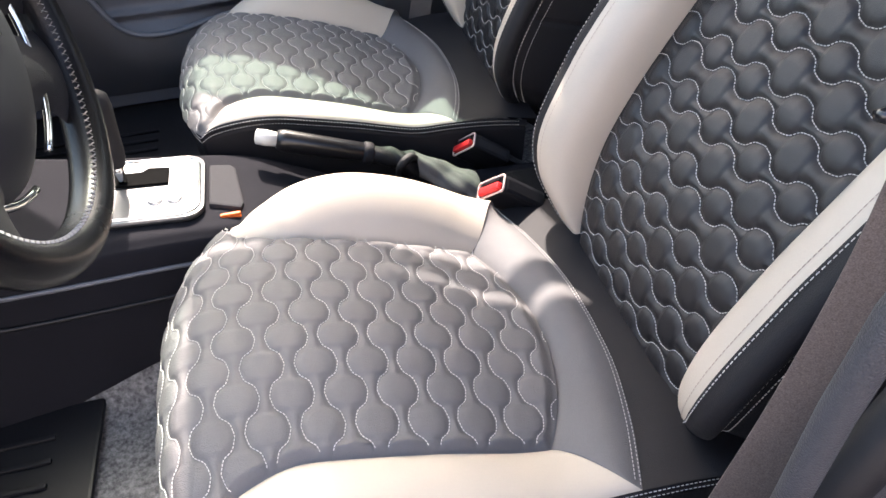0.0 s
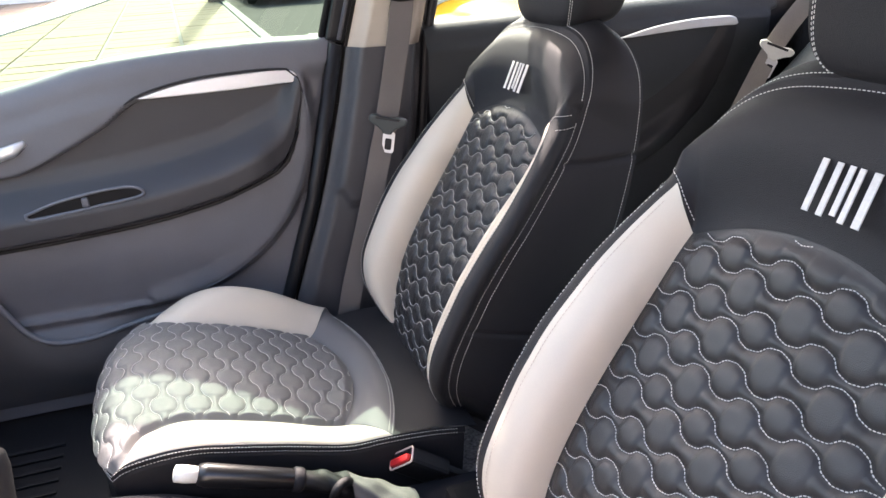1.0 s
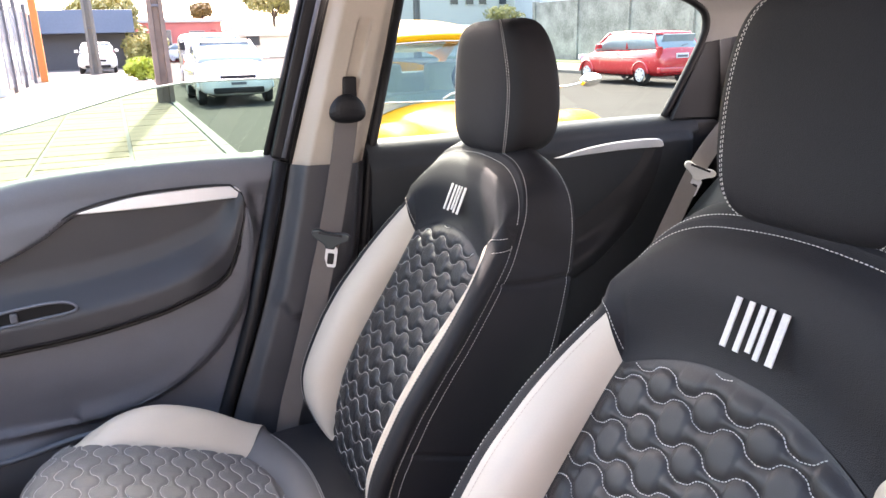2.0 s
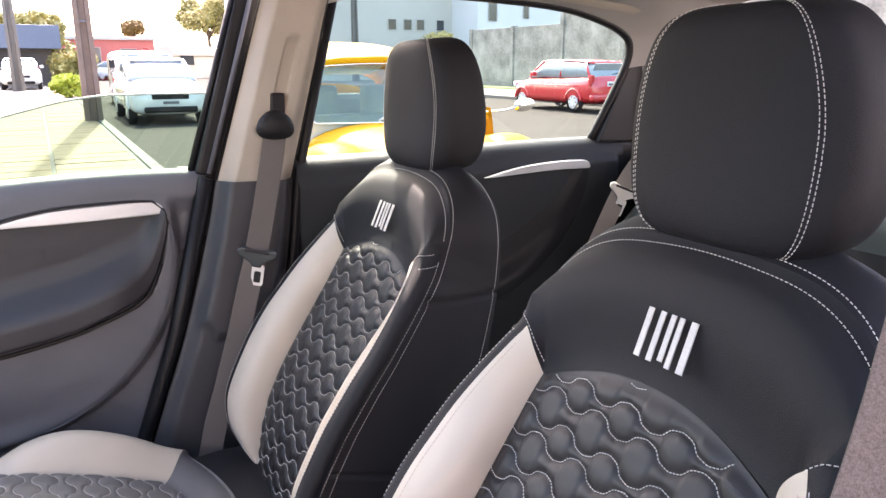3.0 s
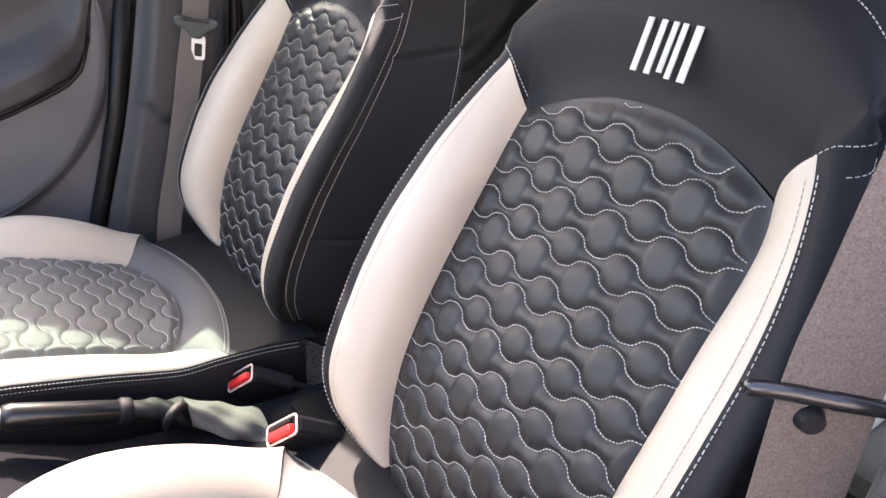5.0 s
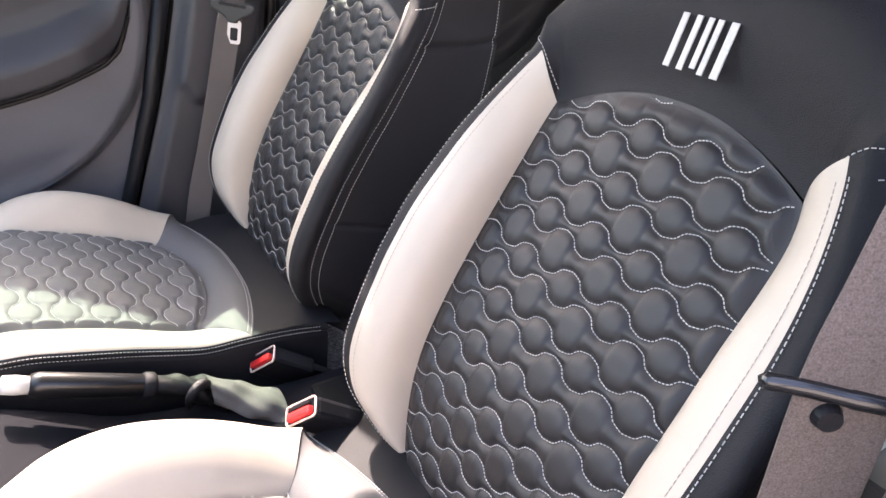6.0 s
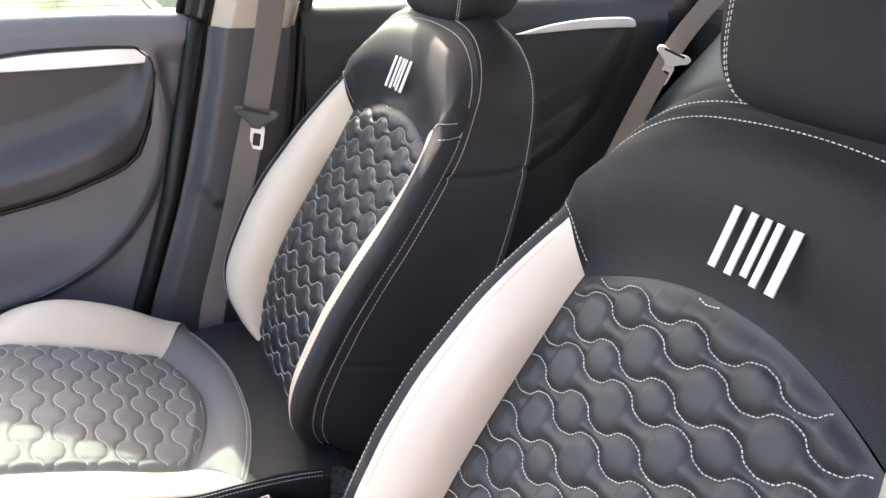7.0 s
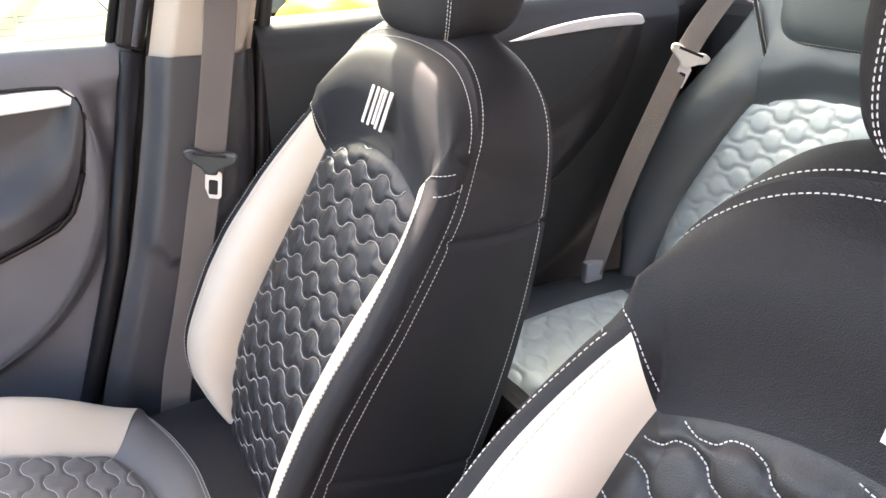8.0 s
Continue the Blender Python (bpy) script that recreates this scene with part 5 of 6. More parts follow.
part("stalk", tube("stalk", [(0.0, 0.04, -0.06), (-0.01, 0.12, -0.055), (-0.015, 0.185, -0.05), (-0.015, 0.205, -0.05)], [0.008, 0.007, 0.010, 0.008], 10), BLACK_PLASTIC, wheel, "black control stalk")
# ---- rear bench ----
bench = thing("rear_seat", Matrix.Translation((1.0, 0.39, 0.3)), "black leather rear bench with quilted panels in a lit tone", "car seat")
SBN = Vector((-1.0, -0.39, -0.3))
RB = np.array([1.05, 0.0, 0.60])
RU = np.array([0.35, 0, 1.0]) / math.hypot(0.35, 1)
RF = np.array([-RU[2], 0, RU[0]])
# dark leather painted pale and greenish for the light of the rear windows
LIT_QUILT = mat("lit quilted leather", (0.48, 0.54, 0.53), 0.34, grain=0.25, grain_size=1200, spec=0.8)


# the front seats' black leather, lightened as if lit from behind
LIT_REAR_LEATHER = mat("lit black leather", (0.070, 0.080, 0.083), 0.32, grain=0.3, grain_size=1200, spec=0.6)


def rb(y, s, o):
    return RB + RU * s + RF * o + np.array([0, y, 0])


def bn(name, me, material, label="", parent=None):
    ob = part(name, me, material, parent or bench, label)
    if parent is None:
        ob.location = SBN
    return ob


q_left = fn([(-0.05, 0.965), (0.08, 0.965), (0.16, 0.955), (0.30, 0.915), (0.38, 0.885), (0.435, 0.845)])


def rq(u, v):
    s = -0.05 + v * (0.485 - 0.040 * (abs(2 * u - 1)) ** 3)
    yl, yr = q_left(s), 0.48
    y = yl + (yr - yl) * u
    e = min(1, min(u, 1 - u) / 0.06, (1 - v) / 0.05)
    return rb(y, s, quilt_height(y, s, 0.083, 0.88, 0.0305, 0.41, 0.0098, 0.0075, 0.0034) * (0.3 + 0.7 * e) + 0.004)


bn("quilted_panel", grid("quilted_panel", rq, 130, 110, flip=True), LIT_QUILT, "quilted leather panel in a lit tone with pale stitching")
rq2 = part("quilted_panel", grid("quilted_panel", lambda u, v: tuple(np.array(rq(u, v)) * np.array([1, -1, 1]) + np.array([0, 0.777, 0])), 60, 50), LIT_QUILT, bench)
rq2.location = SBN
paths = []
for k in range(0, 16):
    v0 = 0.41 - (k - 1) * 0.0305
    sg = 1 if (k - 1) % 2 == 0 else -1
    run = []
    for y in np.linspace(0.49, 0.965, 300):
        s = v0 + sg * quilt_wave(y, 0.083, 0.88, 0.0098)
        if s < 0.425 and y < q_left(s) - 0.004:
            run.append(rb(y, s, 0.0066))
    if len(run) > 6:
        paths.append((run, [RF] * len(run)))
thread("stitching", paths, bench, pitch=0.0046, length=0.0034, wide=0.0010, high=0.0007).location = SBN


def rbols(u, v):
    """The plain padded side of the backrest, from the quilt out to the door."""
    s = -0.06 + 0.70 * v
    y0 = q_left(min(s, 0.435)) if s < 0.44 else 0.845 - (s - 0.44) * 0.2
    y1 = float(np.interp(s, [-0.06, 0.0, 0.08, 0.2, 0.3, 0.42, 0.55, 0.64], [1.03, 1.06, 1.10, 1.115, 1.10, 1.06, 1.0, 0.96]))
    y = y0 + (y1 - y0) * u
    o = 0.004 + 0.055 * math.sin(math.pi * min(1, u * 0.98)) ** 0.7 * (1 - step(s, 0.30, 0.55) * 0.75) - 0.05 * step(u, 0.85, 1.0)
    return rb(y, s, o)


bn("side_bolster", grid("side_bolster", rbols, 30, 50), LIT_REAR_LEATHER, "padded black leather side")
sb2 = part("side_bolster", grid("side_bolster", lambda u, v: tuple(np.array(rbols(u, v)) * np.array([1, -1, 1]) + np.array([0, 0.777, 0])), 20, 30), BLACK_LEATHER, bench)
sb2.location = SBN


def rtop(u, v):
    y = 0.87 - 0.962 * u
    s0 = 0.432 - 0.045 * step(y, 0.74, 0.87) - 0.045 * step(-y, -0.04, 0.09)
    s = s0 + (0.66 - s0) * v
    return rb(y, s, 0.004 + 0.032 * step(v, 0.0, 0.3) - 0.05 * step(v, 0.7, 1.0) + 0.006 * noise.noise((y * 12, s * 12, 3)))


tp = bn("upper_panel", grid("upper_panel", rtop, 60, 26), LIT_REAR_LEATHER, "smooth black leather upper panel")
pts = [rb(0.955 - 0.105 * t, 0.60 - 0.16 * t, 0.030 - 0.012 * t) for t in np.linspace(0, 1, 40)]
pts2 = [p + np.array([0, -0.010, 0.004]) for p in pts]
thread("stitching", [(pts, [RF] * 40), (pts2, [RF] * 40)], bench, pitch=0.0062, length=0.0042, wide=0.0014, high=0.001).location = SBN
bn("seam_piping", tube("seam_piping", [(p + q) / 2 for p, q in zip(pts, pts2)], 0.003, 6), BLACK_LEATHER)
mid = bn("centre_panel", grid("centre_panel", lambda u, v: rb(0.49 - 0.20 * u, -0.05 + 0.49 * v, 0.012 + 0.006 * math.sin(math.pi * u)), 10, 16), BLACK_LEATHER, "plain black centre panel")


def rcush(u, v):
    y = 1.08 - 1.386 * u
    x = 1.10 - 0.62 * v
    z = 0.555 + 0.02 * math.sin(math.pi * min(1, v * 1.1)) - 0.05 * step(v, 0.88, 1.0)
    z -= 0.030 * step(abs(y - 0.39), 0.62, 0.70)
    return x, y, z


def cushion_panel(y0):
    """A quilted field set into the rear cushion."""
    def f(u, v):
        y, x = y0 + 0.42 * (0.5 - u), 0.915 - 0.395 * v
        cu, cv = (1.08 - y) / 1.386, (1.10 - x) / 0.62
        e = min(1.0, min(u, 1 - u) / 0.05, v / 0.05)
        return x, y, rcush(cu, cv)[2] + 0.002 + quilt_height(y, x, 0.083, 0.88, 0.0305, 0.9, 0.0098, 0.0075, 0.0034) * e
    return f


bn("cushion", grid("cushion", rcush, 60, 40), LIT_REAR_LEATHER, "smooth dark leather cushion")
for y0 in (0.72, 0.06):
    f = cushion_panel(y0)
    pan = bn("cushion_panel", grid("cushion_panel", f, 120, 110), LIT_QUILT, "quilted leather panel in a lit tone")
    paths = []
    for k in range(0, 13):
        v0, sg = 0.9 - k * 0.0305, 1 if k % 2 == 0 else -1
        run = []
        for y in np.linspace(y0 - 0.20, y0 + 0.20, 200):
            x = v0 + sg * quilt_wave(y, 0.083, 0.88, 0.0098)
            if 0.525 < x < 0.912:
                run.append((x, y, rcush((1.08 - y) / 1.386, (1.10 - x) / 0.62)[2] + 0.0040))
        if len(run) > 6:
            paths.append((run, [np.array((0.0, 0.0, 1.0))] * len(run)))
    thread("stitching", paths, pan, pitch=0.0046, length=0.0034, wide=0.0010, high=0.0007)
seam_y = 0.915
thread("stitching", [([(x, seam_y + d, rcush((1.08 - seam_y - d) / 1.386, (1.10 - x) / 0.62)[2] + 0.0006) for x in np.linspace(0.56, 1.06, 80)], [np.array((0.0, 0.0, 1.0))] * 80) for d in (0.0, 0.010)], bench, pitch=0.0062, length=0.0042, wide=0.0014, high=0.001).location = SBN
bn("cushion_front", box_bm(0.05, 1.37, 0.26, 0.02, (0.505, 0.39, 0.42)), BLACK_LEATHER)
bn("back_core", box_bm(0.10, 1.40, 0.62, 0.03, (1.29, 0.39, 0.86)), BLACK_LEATHER)


# rear headrest
def rhead(u, v):
    lo, la = 2 * math.pi * u, math.pi * (v - 0.5)
    x = spow(math.cos(la), 0.5) * spow(math.cos(lo), 0.6)
    y = spow(math.cos(la), 0.5) * spow(math.sin(lo), 0.6)
    z = spow(math.sin(la), 0.6)
    return 0.055 * x, 0.135 * y, 0.085 * z


hr = part("headrest", fix_normals(grid("headrest", rhead, 48, 30, True)), LIT_REAR_LEATHER, bench, "low padded black headrest")
hr.location = SBN + Vector((1.225, 0.735, 1.185))
runs = []
for vv in (0.16, 0.22):
    pn = [surf_normal(rhead, u, vv) for u in np.linspace(0, 1, 200)]
    runs.append(([p * 1.004 for p, n in pn], [p / np.linalg.norm(p) for p, n in pn]))
thread("stitching", runs, hr, pitch=0.0062, length=0.0042, wide=0.0012, high=0.0008)
hr2 = part("headrest", hr.data, None, bench)
hr2.location = SBN + Vector((1.225, 0.04, 1.185))

rbelt = thing("seat_belt", Matrix.Translation((0.9, 1.0, 0.6)), "pale grey webbing seat belt lying over the rear bench", "seat belt", "seat belts")
SRB = Vector((-0.9, -1.0, -0.6))
PALE_BELT = mat("pale grey webbing", (0.20, 0.18, 0.165), 0.75, grain=0.8, grain_size=500)
line = [(1.30, 1.0, 1.30), (1.185, 1.0, 1.185), (1.10, 1.0, 1.085), (1.02, 0.998, 0.94), (0.95, 0.998, 0.79), (0.905, 0.998, 0.66), (0.885, 0.998, 0.60)]
ob = part("webbing", ribbon("webbing", smooth_curve(line, 6), [(0.75, -0.55, -0.40)], 0.048), PALE_BELT, rbelt, "pale grey webbing")
ob.location = SRB
tongue(rbelt, SRB + Vector((1.085, 0.985, 1.068)), pose(0, 0, 0, 0, 20, -40), SILVER, mat("light grey plastic", (0.55, 0.54, 0.52), 0.4))
ob = part("belt_anchor", box_bm(0.05, 0.02, 0.05, 0.005), SILVER, rbelt, "silver lower anchor")
ob.location = SRB + Vector((0.885, 0.997, 0.60))
# ---- the street outside, which falls away a little from the car's own level ----
LEVEL = Vector((0, 0, 1)).rotation_difference(Vector((-0.0338, -0.0176, 0.9993))).to_matrix().to_4x4()


def street(x, y, z=0.0, rz=0.0):
    return LEVEL @ pose(x, y, z, 0, 0, rz)


def road_mat():
    return mat("worn asphalt", (0.041, 0.038, 0.035), 0.95, grain=0.8, grain_size=60, blotch=0.3, blotch_size=0.8, spec=0.1)


ASPHALT = road_mat()
SLAB = mat("pale paving slab", (0.175, 0.128, 0.076), 0.9, grain=0.5, grain_size=90, blotch=0.25, blotch_size=3.0)
CONCRETE = mat("concrete", (0.14, 0.132, 0.118), 0.9, grain=0.5, grain_size=60, blotch=0.2, blotch_size=1.5)
STAINED = mat("weather-stained concrete", (0.12, 0.114, 0.10), 0.95, grain=0.5, grain_size=40, blotch=0.55, blotch_size=0.9, second=(0.30, 0.29, 0.26))
WHITE_WALL = mat("white painted render", (0.50, 0.49, 0.43), 0.85, grain=0.3, grain_size=30, blotch=0.06, blotch_size=0.7)
GRASS = mat("grass", (0.09, 0.14, 0.04), 0.95, grain=1.0, grain_size=30, blotch=0.4, blotch_size=4)
LEAF = mat("leaf green", (0.17, 0.17, 0.045), 0.6, blotch=0.4, blotch_size=2.0, second=(0.34, 0.29, 0.09))
BRIGHT_LEAF = mat("bright leaf green", (0.34, 0.40, 0.04), 0.6, blotch=0.35, blotch_size=3.0)
BARK = mat("bark", (0.12, 0.09, 0.07), 0.9, grain=0.8, grain_size=40, blotch=0.3)
DARK_GLASS = mat("dark window glass", (0.03, 0.035, 0.04), 0.06, spec=0.8)
# the sky's reflection is put into the base colour of this glass
SKY_TONED_GLASS = mat("glass with sky tone painted in", (0.22, 0.28, 0.30), 0.05, spec=0.9)
TYRE = mat("tyre rubber", (0.02, 0.02, 0.02), 0.85)
RED_PAINT = mat("red car paint", (0.55, 0.025, 0.03), 0.25, coat=1.0, blotch=0.05)
WHITE_PAINT = mat("white car paint", (0.78, 0.78, 0.77), 0.25, coat=1.0, blotch=0.04)
YELLOW_PAINT = mat("yellow car paint", (0.50, 0.250, 0.005), 0.5, spec=0.06, blotch=0.05)
PALE_LENS = mat("pale lamp lens", (0.7, 0.7, 0.7), 0.1)
BLUE_GREY = mat("blue-grey sheet", (0.10, 0.13, 0.18), 0.6, blotch=0.1)
PINK_WALL = mat("coral painted wall", (0.55, 0.16, 0.13), 0.85, blotch=0.12, blotch_size=1.0)
TILE_ROOF = mat("clay roof tiles", (0.30, 0.17, 0.11), 0.9, grain=0.6, grain_size=20, blotch=0.3, blotch_size=1.5)


def outdoor(name, me, material, m, label, kind="structure", category=""):
    ob = part(name, me, material, None)
    ob.matrix_world = m
    return tagged(ob, label, category or name.replace("_", " "), "", kind)


def ground_pt(u, v):
    a = lambda t: math.copysign(abs(2 * t - 1) ** 3, 2 * t - 1) * 900
    return a(u), a(v) + 30, 0.0


outdoor("ground", grid("ground", ground_pt, 40, 40), ASPHALT, street(0, 0, 0), "sunlit worn grey asphalt street")
pave = outdoor("pavement", box_bm(6.5, 60, 0.10, 0.01, (0, 0, -0.05)), CONCRETE, street(-2.45, 33.0, 0.105), "pale paved footpath beside the street")
outdoor("pavement_far", box_bm(6.0, 120, 0.12, 0.02, (0, 0, 0)), CONCRETE, street(18.2, 30, 0.06), "far footpath with a kerb", category="pavement")
outdoor("grass_verge", box_bm(1.6, 118, 0.06, 0.02, (0, 0, 0)), GRASS, street(20.0, 30, 0.13), "narrow grass verge at the foot of a wall", "stuff", "grass")

# utility pole: concrete, with sunk faces
def pole_thing(x, y, w, h, label, m=None):
    p = thing("utility_pole", street(x, y, 0.0), label, "pole")
    s = w / 2
    prof_p = [(-s, -s), (-s * 0.45, -s), (-s * 0.35, -s * 0.55), (s * 0.35, -s * 0.55), (s * 0.45, -s), (s, -s), (s, -s * 0.5), (s * 0.6, 0), (s, s * 0.5), (s, s), (-s, s), (-s, s * 0.5), (-s * 0.6, 0), (-s, -s * 0.5)]
    vs, fs = [], []
    for k, z in enumerate(np.linspace(0, h, 9)):
        t = 1 - 0.35 * z / h
        vs += [(a * t, b * t, z) for a, b in prof_p]
    n = len(prof_p)
    for k in range(8):
        for i in range(n):
            fs.append((k * n + i, k * n + (i + 1) % n, (k + 1) * n + (i + 1) % n, (k + 1) * n + i))
    part("post", mesh_of("post", vs, fs, False), m or mat("brown weathered pole", (0.17, 0.125, 0.10), 0.9, grain=0.6, grain_size=40, blotch=0.3, blotch_size=2.0), p, "ribbed brown post")
    part("band", box_bm(w * 0.85, w * 0.85, 0.05, 0.01, (0, 0, 2.2)), GREY_PLASTIC, p, "steel band")
    return p


pole_thing(0.72, 17.2, 0.36, 8.5, "brown ribbed utility pole at the kerb")
pole_thing(-1.05, 38.0, 0.5, 9.0, "grey utility pole beside an old car", CONCRETE)
pole_thing(18.3, 45.0, 0.4, 9.0, "grey utility pole before a white building", CONCRETE)


def loft(name, stations, n=28, square=0.55):
    """Rounded cross sections (y, half width, bottom, top) joined along y."""
    vs, fs = [], []
    for y, w, b, t in stations:
        for i in range(n):
            a = 2 * math.pi * i / n
            vs.append((w * spow(math.cos(a), square), y, (b + t) / 2 + (t - b) / 2 * spow(math.sin(a), square)))
    for k in range(len(stations) - 1):
        for i in range(n):
            j = (i + 1) % n
            fs.append((k * n + i, k * n + j, k * n + n + j, k * n + n + i))
    fs += [tuple(range(n)), tuple(range(len(vs) - n, len(vs)))[::-1]]
    return fix_normals(mesh_of(name, vs, fs))


def dense(st, n=4):
    return [tuple(p) for p in smooth_curve(st, n)]


def add_wheel(parent, x, y, r, side, rim_m):
    w = part("wheel", fix_normals(grid("wheel", lambda u, v: (0.09 * (2 * v - 1), (r - 0.02 * abs(2 * v - 1) ** 3) * math.cos(2 * math.pi * u), (r - 0.02 * abs(2 * v - 1) ** 3) * math.sin(2 * math.pi * u)), 28, 6, True)), TYRE, parent, "black tyre")
    w.location = (x, y, r)
    bm = bmesh.new()
    bmesh.ops.create_cone(bm, cap_ends=True, segments=24, radius1=r * 0.66, radius2=r * 0.60, depth=0.03)
    bmesh.ops.rotate(bm, matrix=Euler((0, radians(90 * side), 0)).to_matrix(), verts=bm.verts)
    bmesh.ops.translate(bm, vec=(side * 0.085, 0, 0), verts=bm.verts)
    rim = part("rim", bm, rim_m, w, "silver wheel cover")
    for k in range(7):
        a = 2 * math.pi * k / 7
        part("vent", box_bm(0.006, 0.045, 0.03, 0.004, (side * 0.102, r * 0.47 * math.cos(a), r * 0.47 * math.sin(a))), BLACK_PLASTIC, rim)


def modern_car(name, m, paint, label, L, W, H, body, cabin, roof_t, belt, wb, r, glass=None, van=False):
    """A closed car, its front towards -y, from lofted body, glass house and roof."""
    c = thing(name, m, label, "car", "parked cars")
    part("body", loft("body", dense(body), 32, 0.52), paint, c, "painted body shell")
    part("glasshouse", loft("glasshouse", dense(cabin), 28, 0.5), glass or DARK_GLASS, c, "glazed cabin with sky tone painted in")
    part("roof", loft("roof", dense(roof_t), 28, 0.5), paint, c, "painted roof panel")
    ys = [s[0] for s in cabin]
    yf, yb = ys[1], ys[-2]
    hw = W / 2 * 0.86
    rw = roof_t[len(roof_t) // 2][1] * 0.97
    zt = roof_t[len(roof_t) // 2][3] - 0.05
    for sx in (-1, 1):
        for ya, yr in ((cabin[0][0] + 0.05, roof_t[0][0] + 0.1), ((yf + yb) / 2, (yf + yb) / 2), (cabin[-1][0] - 0.05, roof_t[-1][0] - 0.1)):
            part("pillar", tube("pillar", [(sx * hw, ya, belt), (sx * (hw + rw) / 2 * 1.02, (ya + yr) / 2, (belt + zt) / 2), (sx * rw, yr, zt)], 0.035, 6), paint, c)
        part("side_line", tube("side_line", [(sx * (W / 2 + 0.002), y, belt - 0.22) for y in np.linspace(-L / 2 + 0.7, L / 2 - 0.6, 8)], 0.012, 6), paint, c)
        part("mirror", box_bm(0.18, 0.10, 0.13, 0.03, (sx * (W / 2 + 0.06), cabin[0][0] + 0.45, belt + 0.08)), paint, c, "door mirror")
        part("door_handle", box_bm(0.02, 0.18, 0.03, 0.008, (sx * (W / 2 - 0.005), 0.15, belt - 0.10)), BLACK_PLASTIC, c)
        part("headlamp", box_bm(0.34, 0.14, 0.16, 0.04, (sx * (W / 2 - 0.26), -L / 2 + 0.10, belt - 0.24)), PALE_LENS, c, "clear headlamp")
        part("tail_lamp", box_bm(0.14, 0.12, 0.30, 0.03, (sx * (W / 2 - 0.13), L / 2 - 0.12, belt - 0.08)), mat("red lamp lens", (0.5, 0.03, 0.03), 0.15), c, "red tail lamp")
        for y in (-wb / 2, wb / 2):
            add_wheel(c, sx * (W / 2 - 0.10), y - 0.05, r, sx, SILVER)
            part("wheel_arch", tube("wheel_arch", [(sx * (W / 2 - 0.01), y - 0.05 + (r + 0.05) * math.cos(a), r + (r + 0.05) * math.sin(a)) for a in np.linspace(0.1, math.pi - 0.1, 14)], 0.03, 6), BLACK_PLASTIC if van else paint, c)
    part("grille", box_bm(W * 0.46, 0.08, 0.12, 0.03, (0, -L / 2 + 0.02, 0.62)), BLACK_PLASTIC, c, "black grille")
    part("lower_intake", box_bm(W * 0.66, 0.10, 0.14, 0.04, (0, -L / 2 + 0.03, 0.34)), BLACK_PLASTIC, c, "black lower intake")
    part("bumper", box_bm(W * 0.92, 0.16, 0.16, 0.05, (0, L / 2 - 0.05, 0.42)), paint, c, "rear bumper")
    for y, s in ((-L / 2 - 0.005, -1), (L / 2 - 0.01, 1)):
        pl = part("number_plate", box_bm(0.42, 0.02, 0.13, 0.006, (0, y, 0.50 if s < 0 else 0.78)), mat("plate white", (0.7, 0.7, 0.7), 0.5), c, "number plate")
        part("plate_bar", box_bm(0.34, 0.006, 0.06, 0.002, (0, y + s * 0.012, 0.49 if s < 0 else 0.77)), GREY_PLASTIC, pl)
    part("rear_screen", box_bm(W * 0.66, 0.02, 0.34, 0.02), glass or DARK_GLASS, c, "rear window").matrix_local = Matrix.Translation((0, L / 2 - 0.22, belt + 0.22)) @ pose(0, 0, 0, -22, 0, 0)
    part("wiper", tube("wiper", [(-0.05, L / 2 - 0.12, belt + 0.08), (-0.28, L / 2 - 0.14, belt + 0.12)], 0.010, 5), BLACK_PLASTIC, c)
    return c


def hatch(name, m, paint, label):
    L, W = 3.79, 1.63
    body = [(-L / 2, 0.45, 0.35, 0.62), (-L / 2 + 0.12, 0.70, 0.24, 0.74), (-L / 2 + 0.5, 0.79, 0.20, 0.86), (-L / 2 + 1.0, 0.81, 0.20, 0.95), (-0.2, 0.815, 0.20, 0.97), (0.9, 0.815, 0.20, 1.0), (L / 2 - 0.35, 0.79, 0.22, 1.02), (L / 2 - 0.1, 0.74, 0.28, 0.98), (L / 2, 0.62, 0.36, 0.72)]
    cabin = [(-L / 2 + 0.85, 0.70, 0.86, 0.96), (-L / 2 + 1.35, 0.72, 0.86, 1.28), (-0.25, 0.71, 0.86, 1.41), (0.6, 0.70, 0.86, 1.41), (L / 2 - 0.45, 0.68, 0.86, 1.34), (L / 2 - 0.12, 0.64, 0.86, 1.02)]
    roof_t = [(-0.55, 0.56, 1.33, 1.385), (-0.3, 0.60, 1.34, 1.425), (0.4, 0.61, 1.36, 1.44), (1.1, 0.60, 1.34, 1.425), (L / 2 - 0.38, 0.56, 1.31, 1.38)]
    return modern_car(name, m, paint, label, L, W, 1.43, body, cabin, roof_t, 0.95, 2.44, 0.29, SKY_TONED_GLASS)


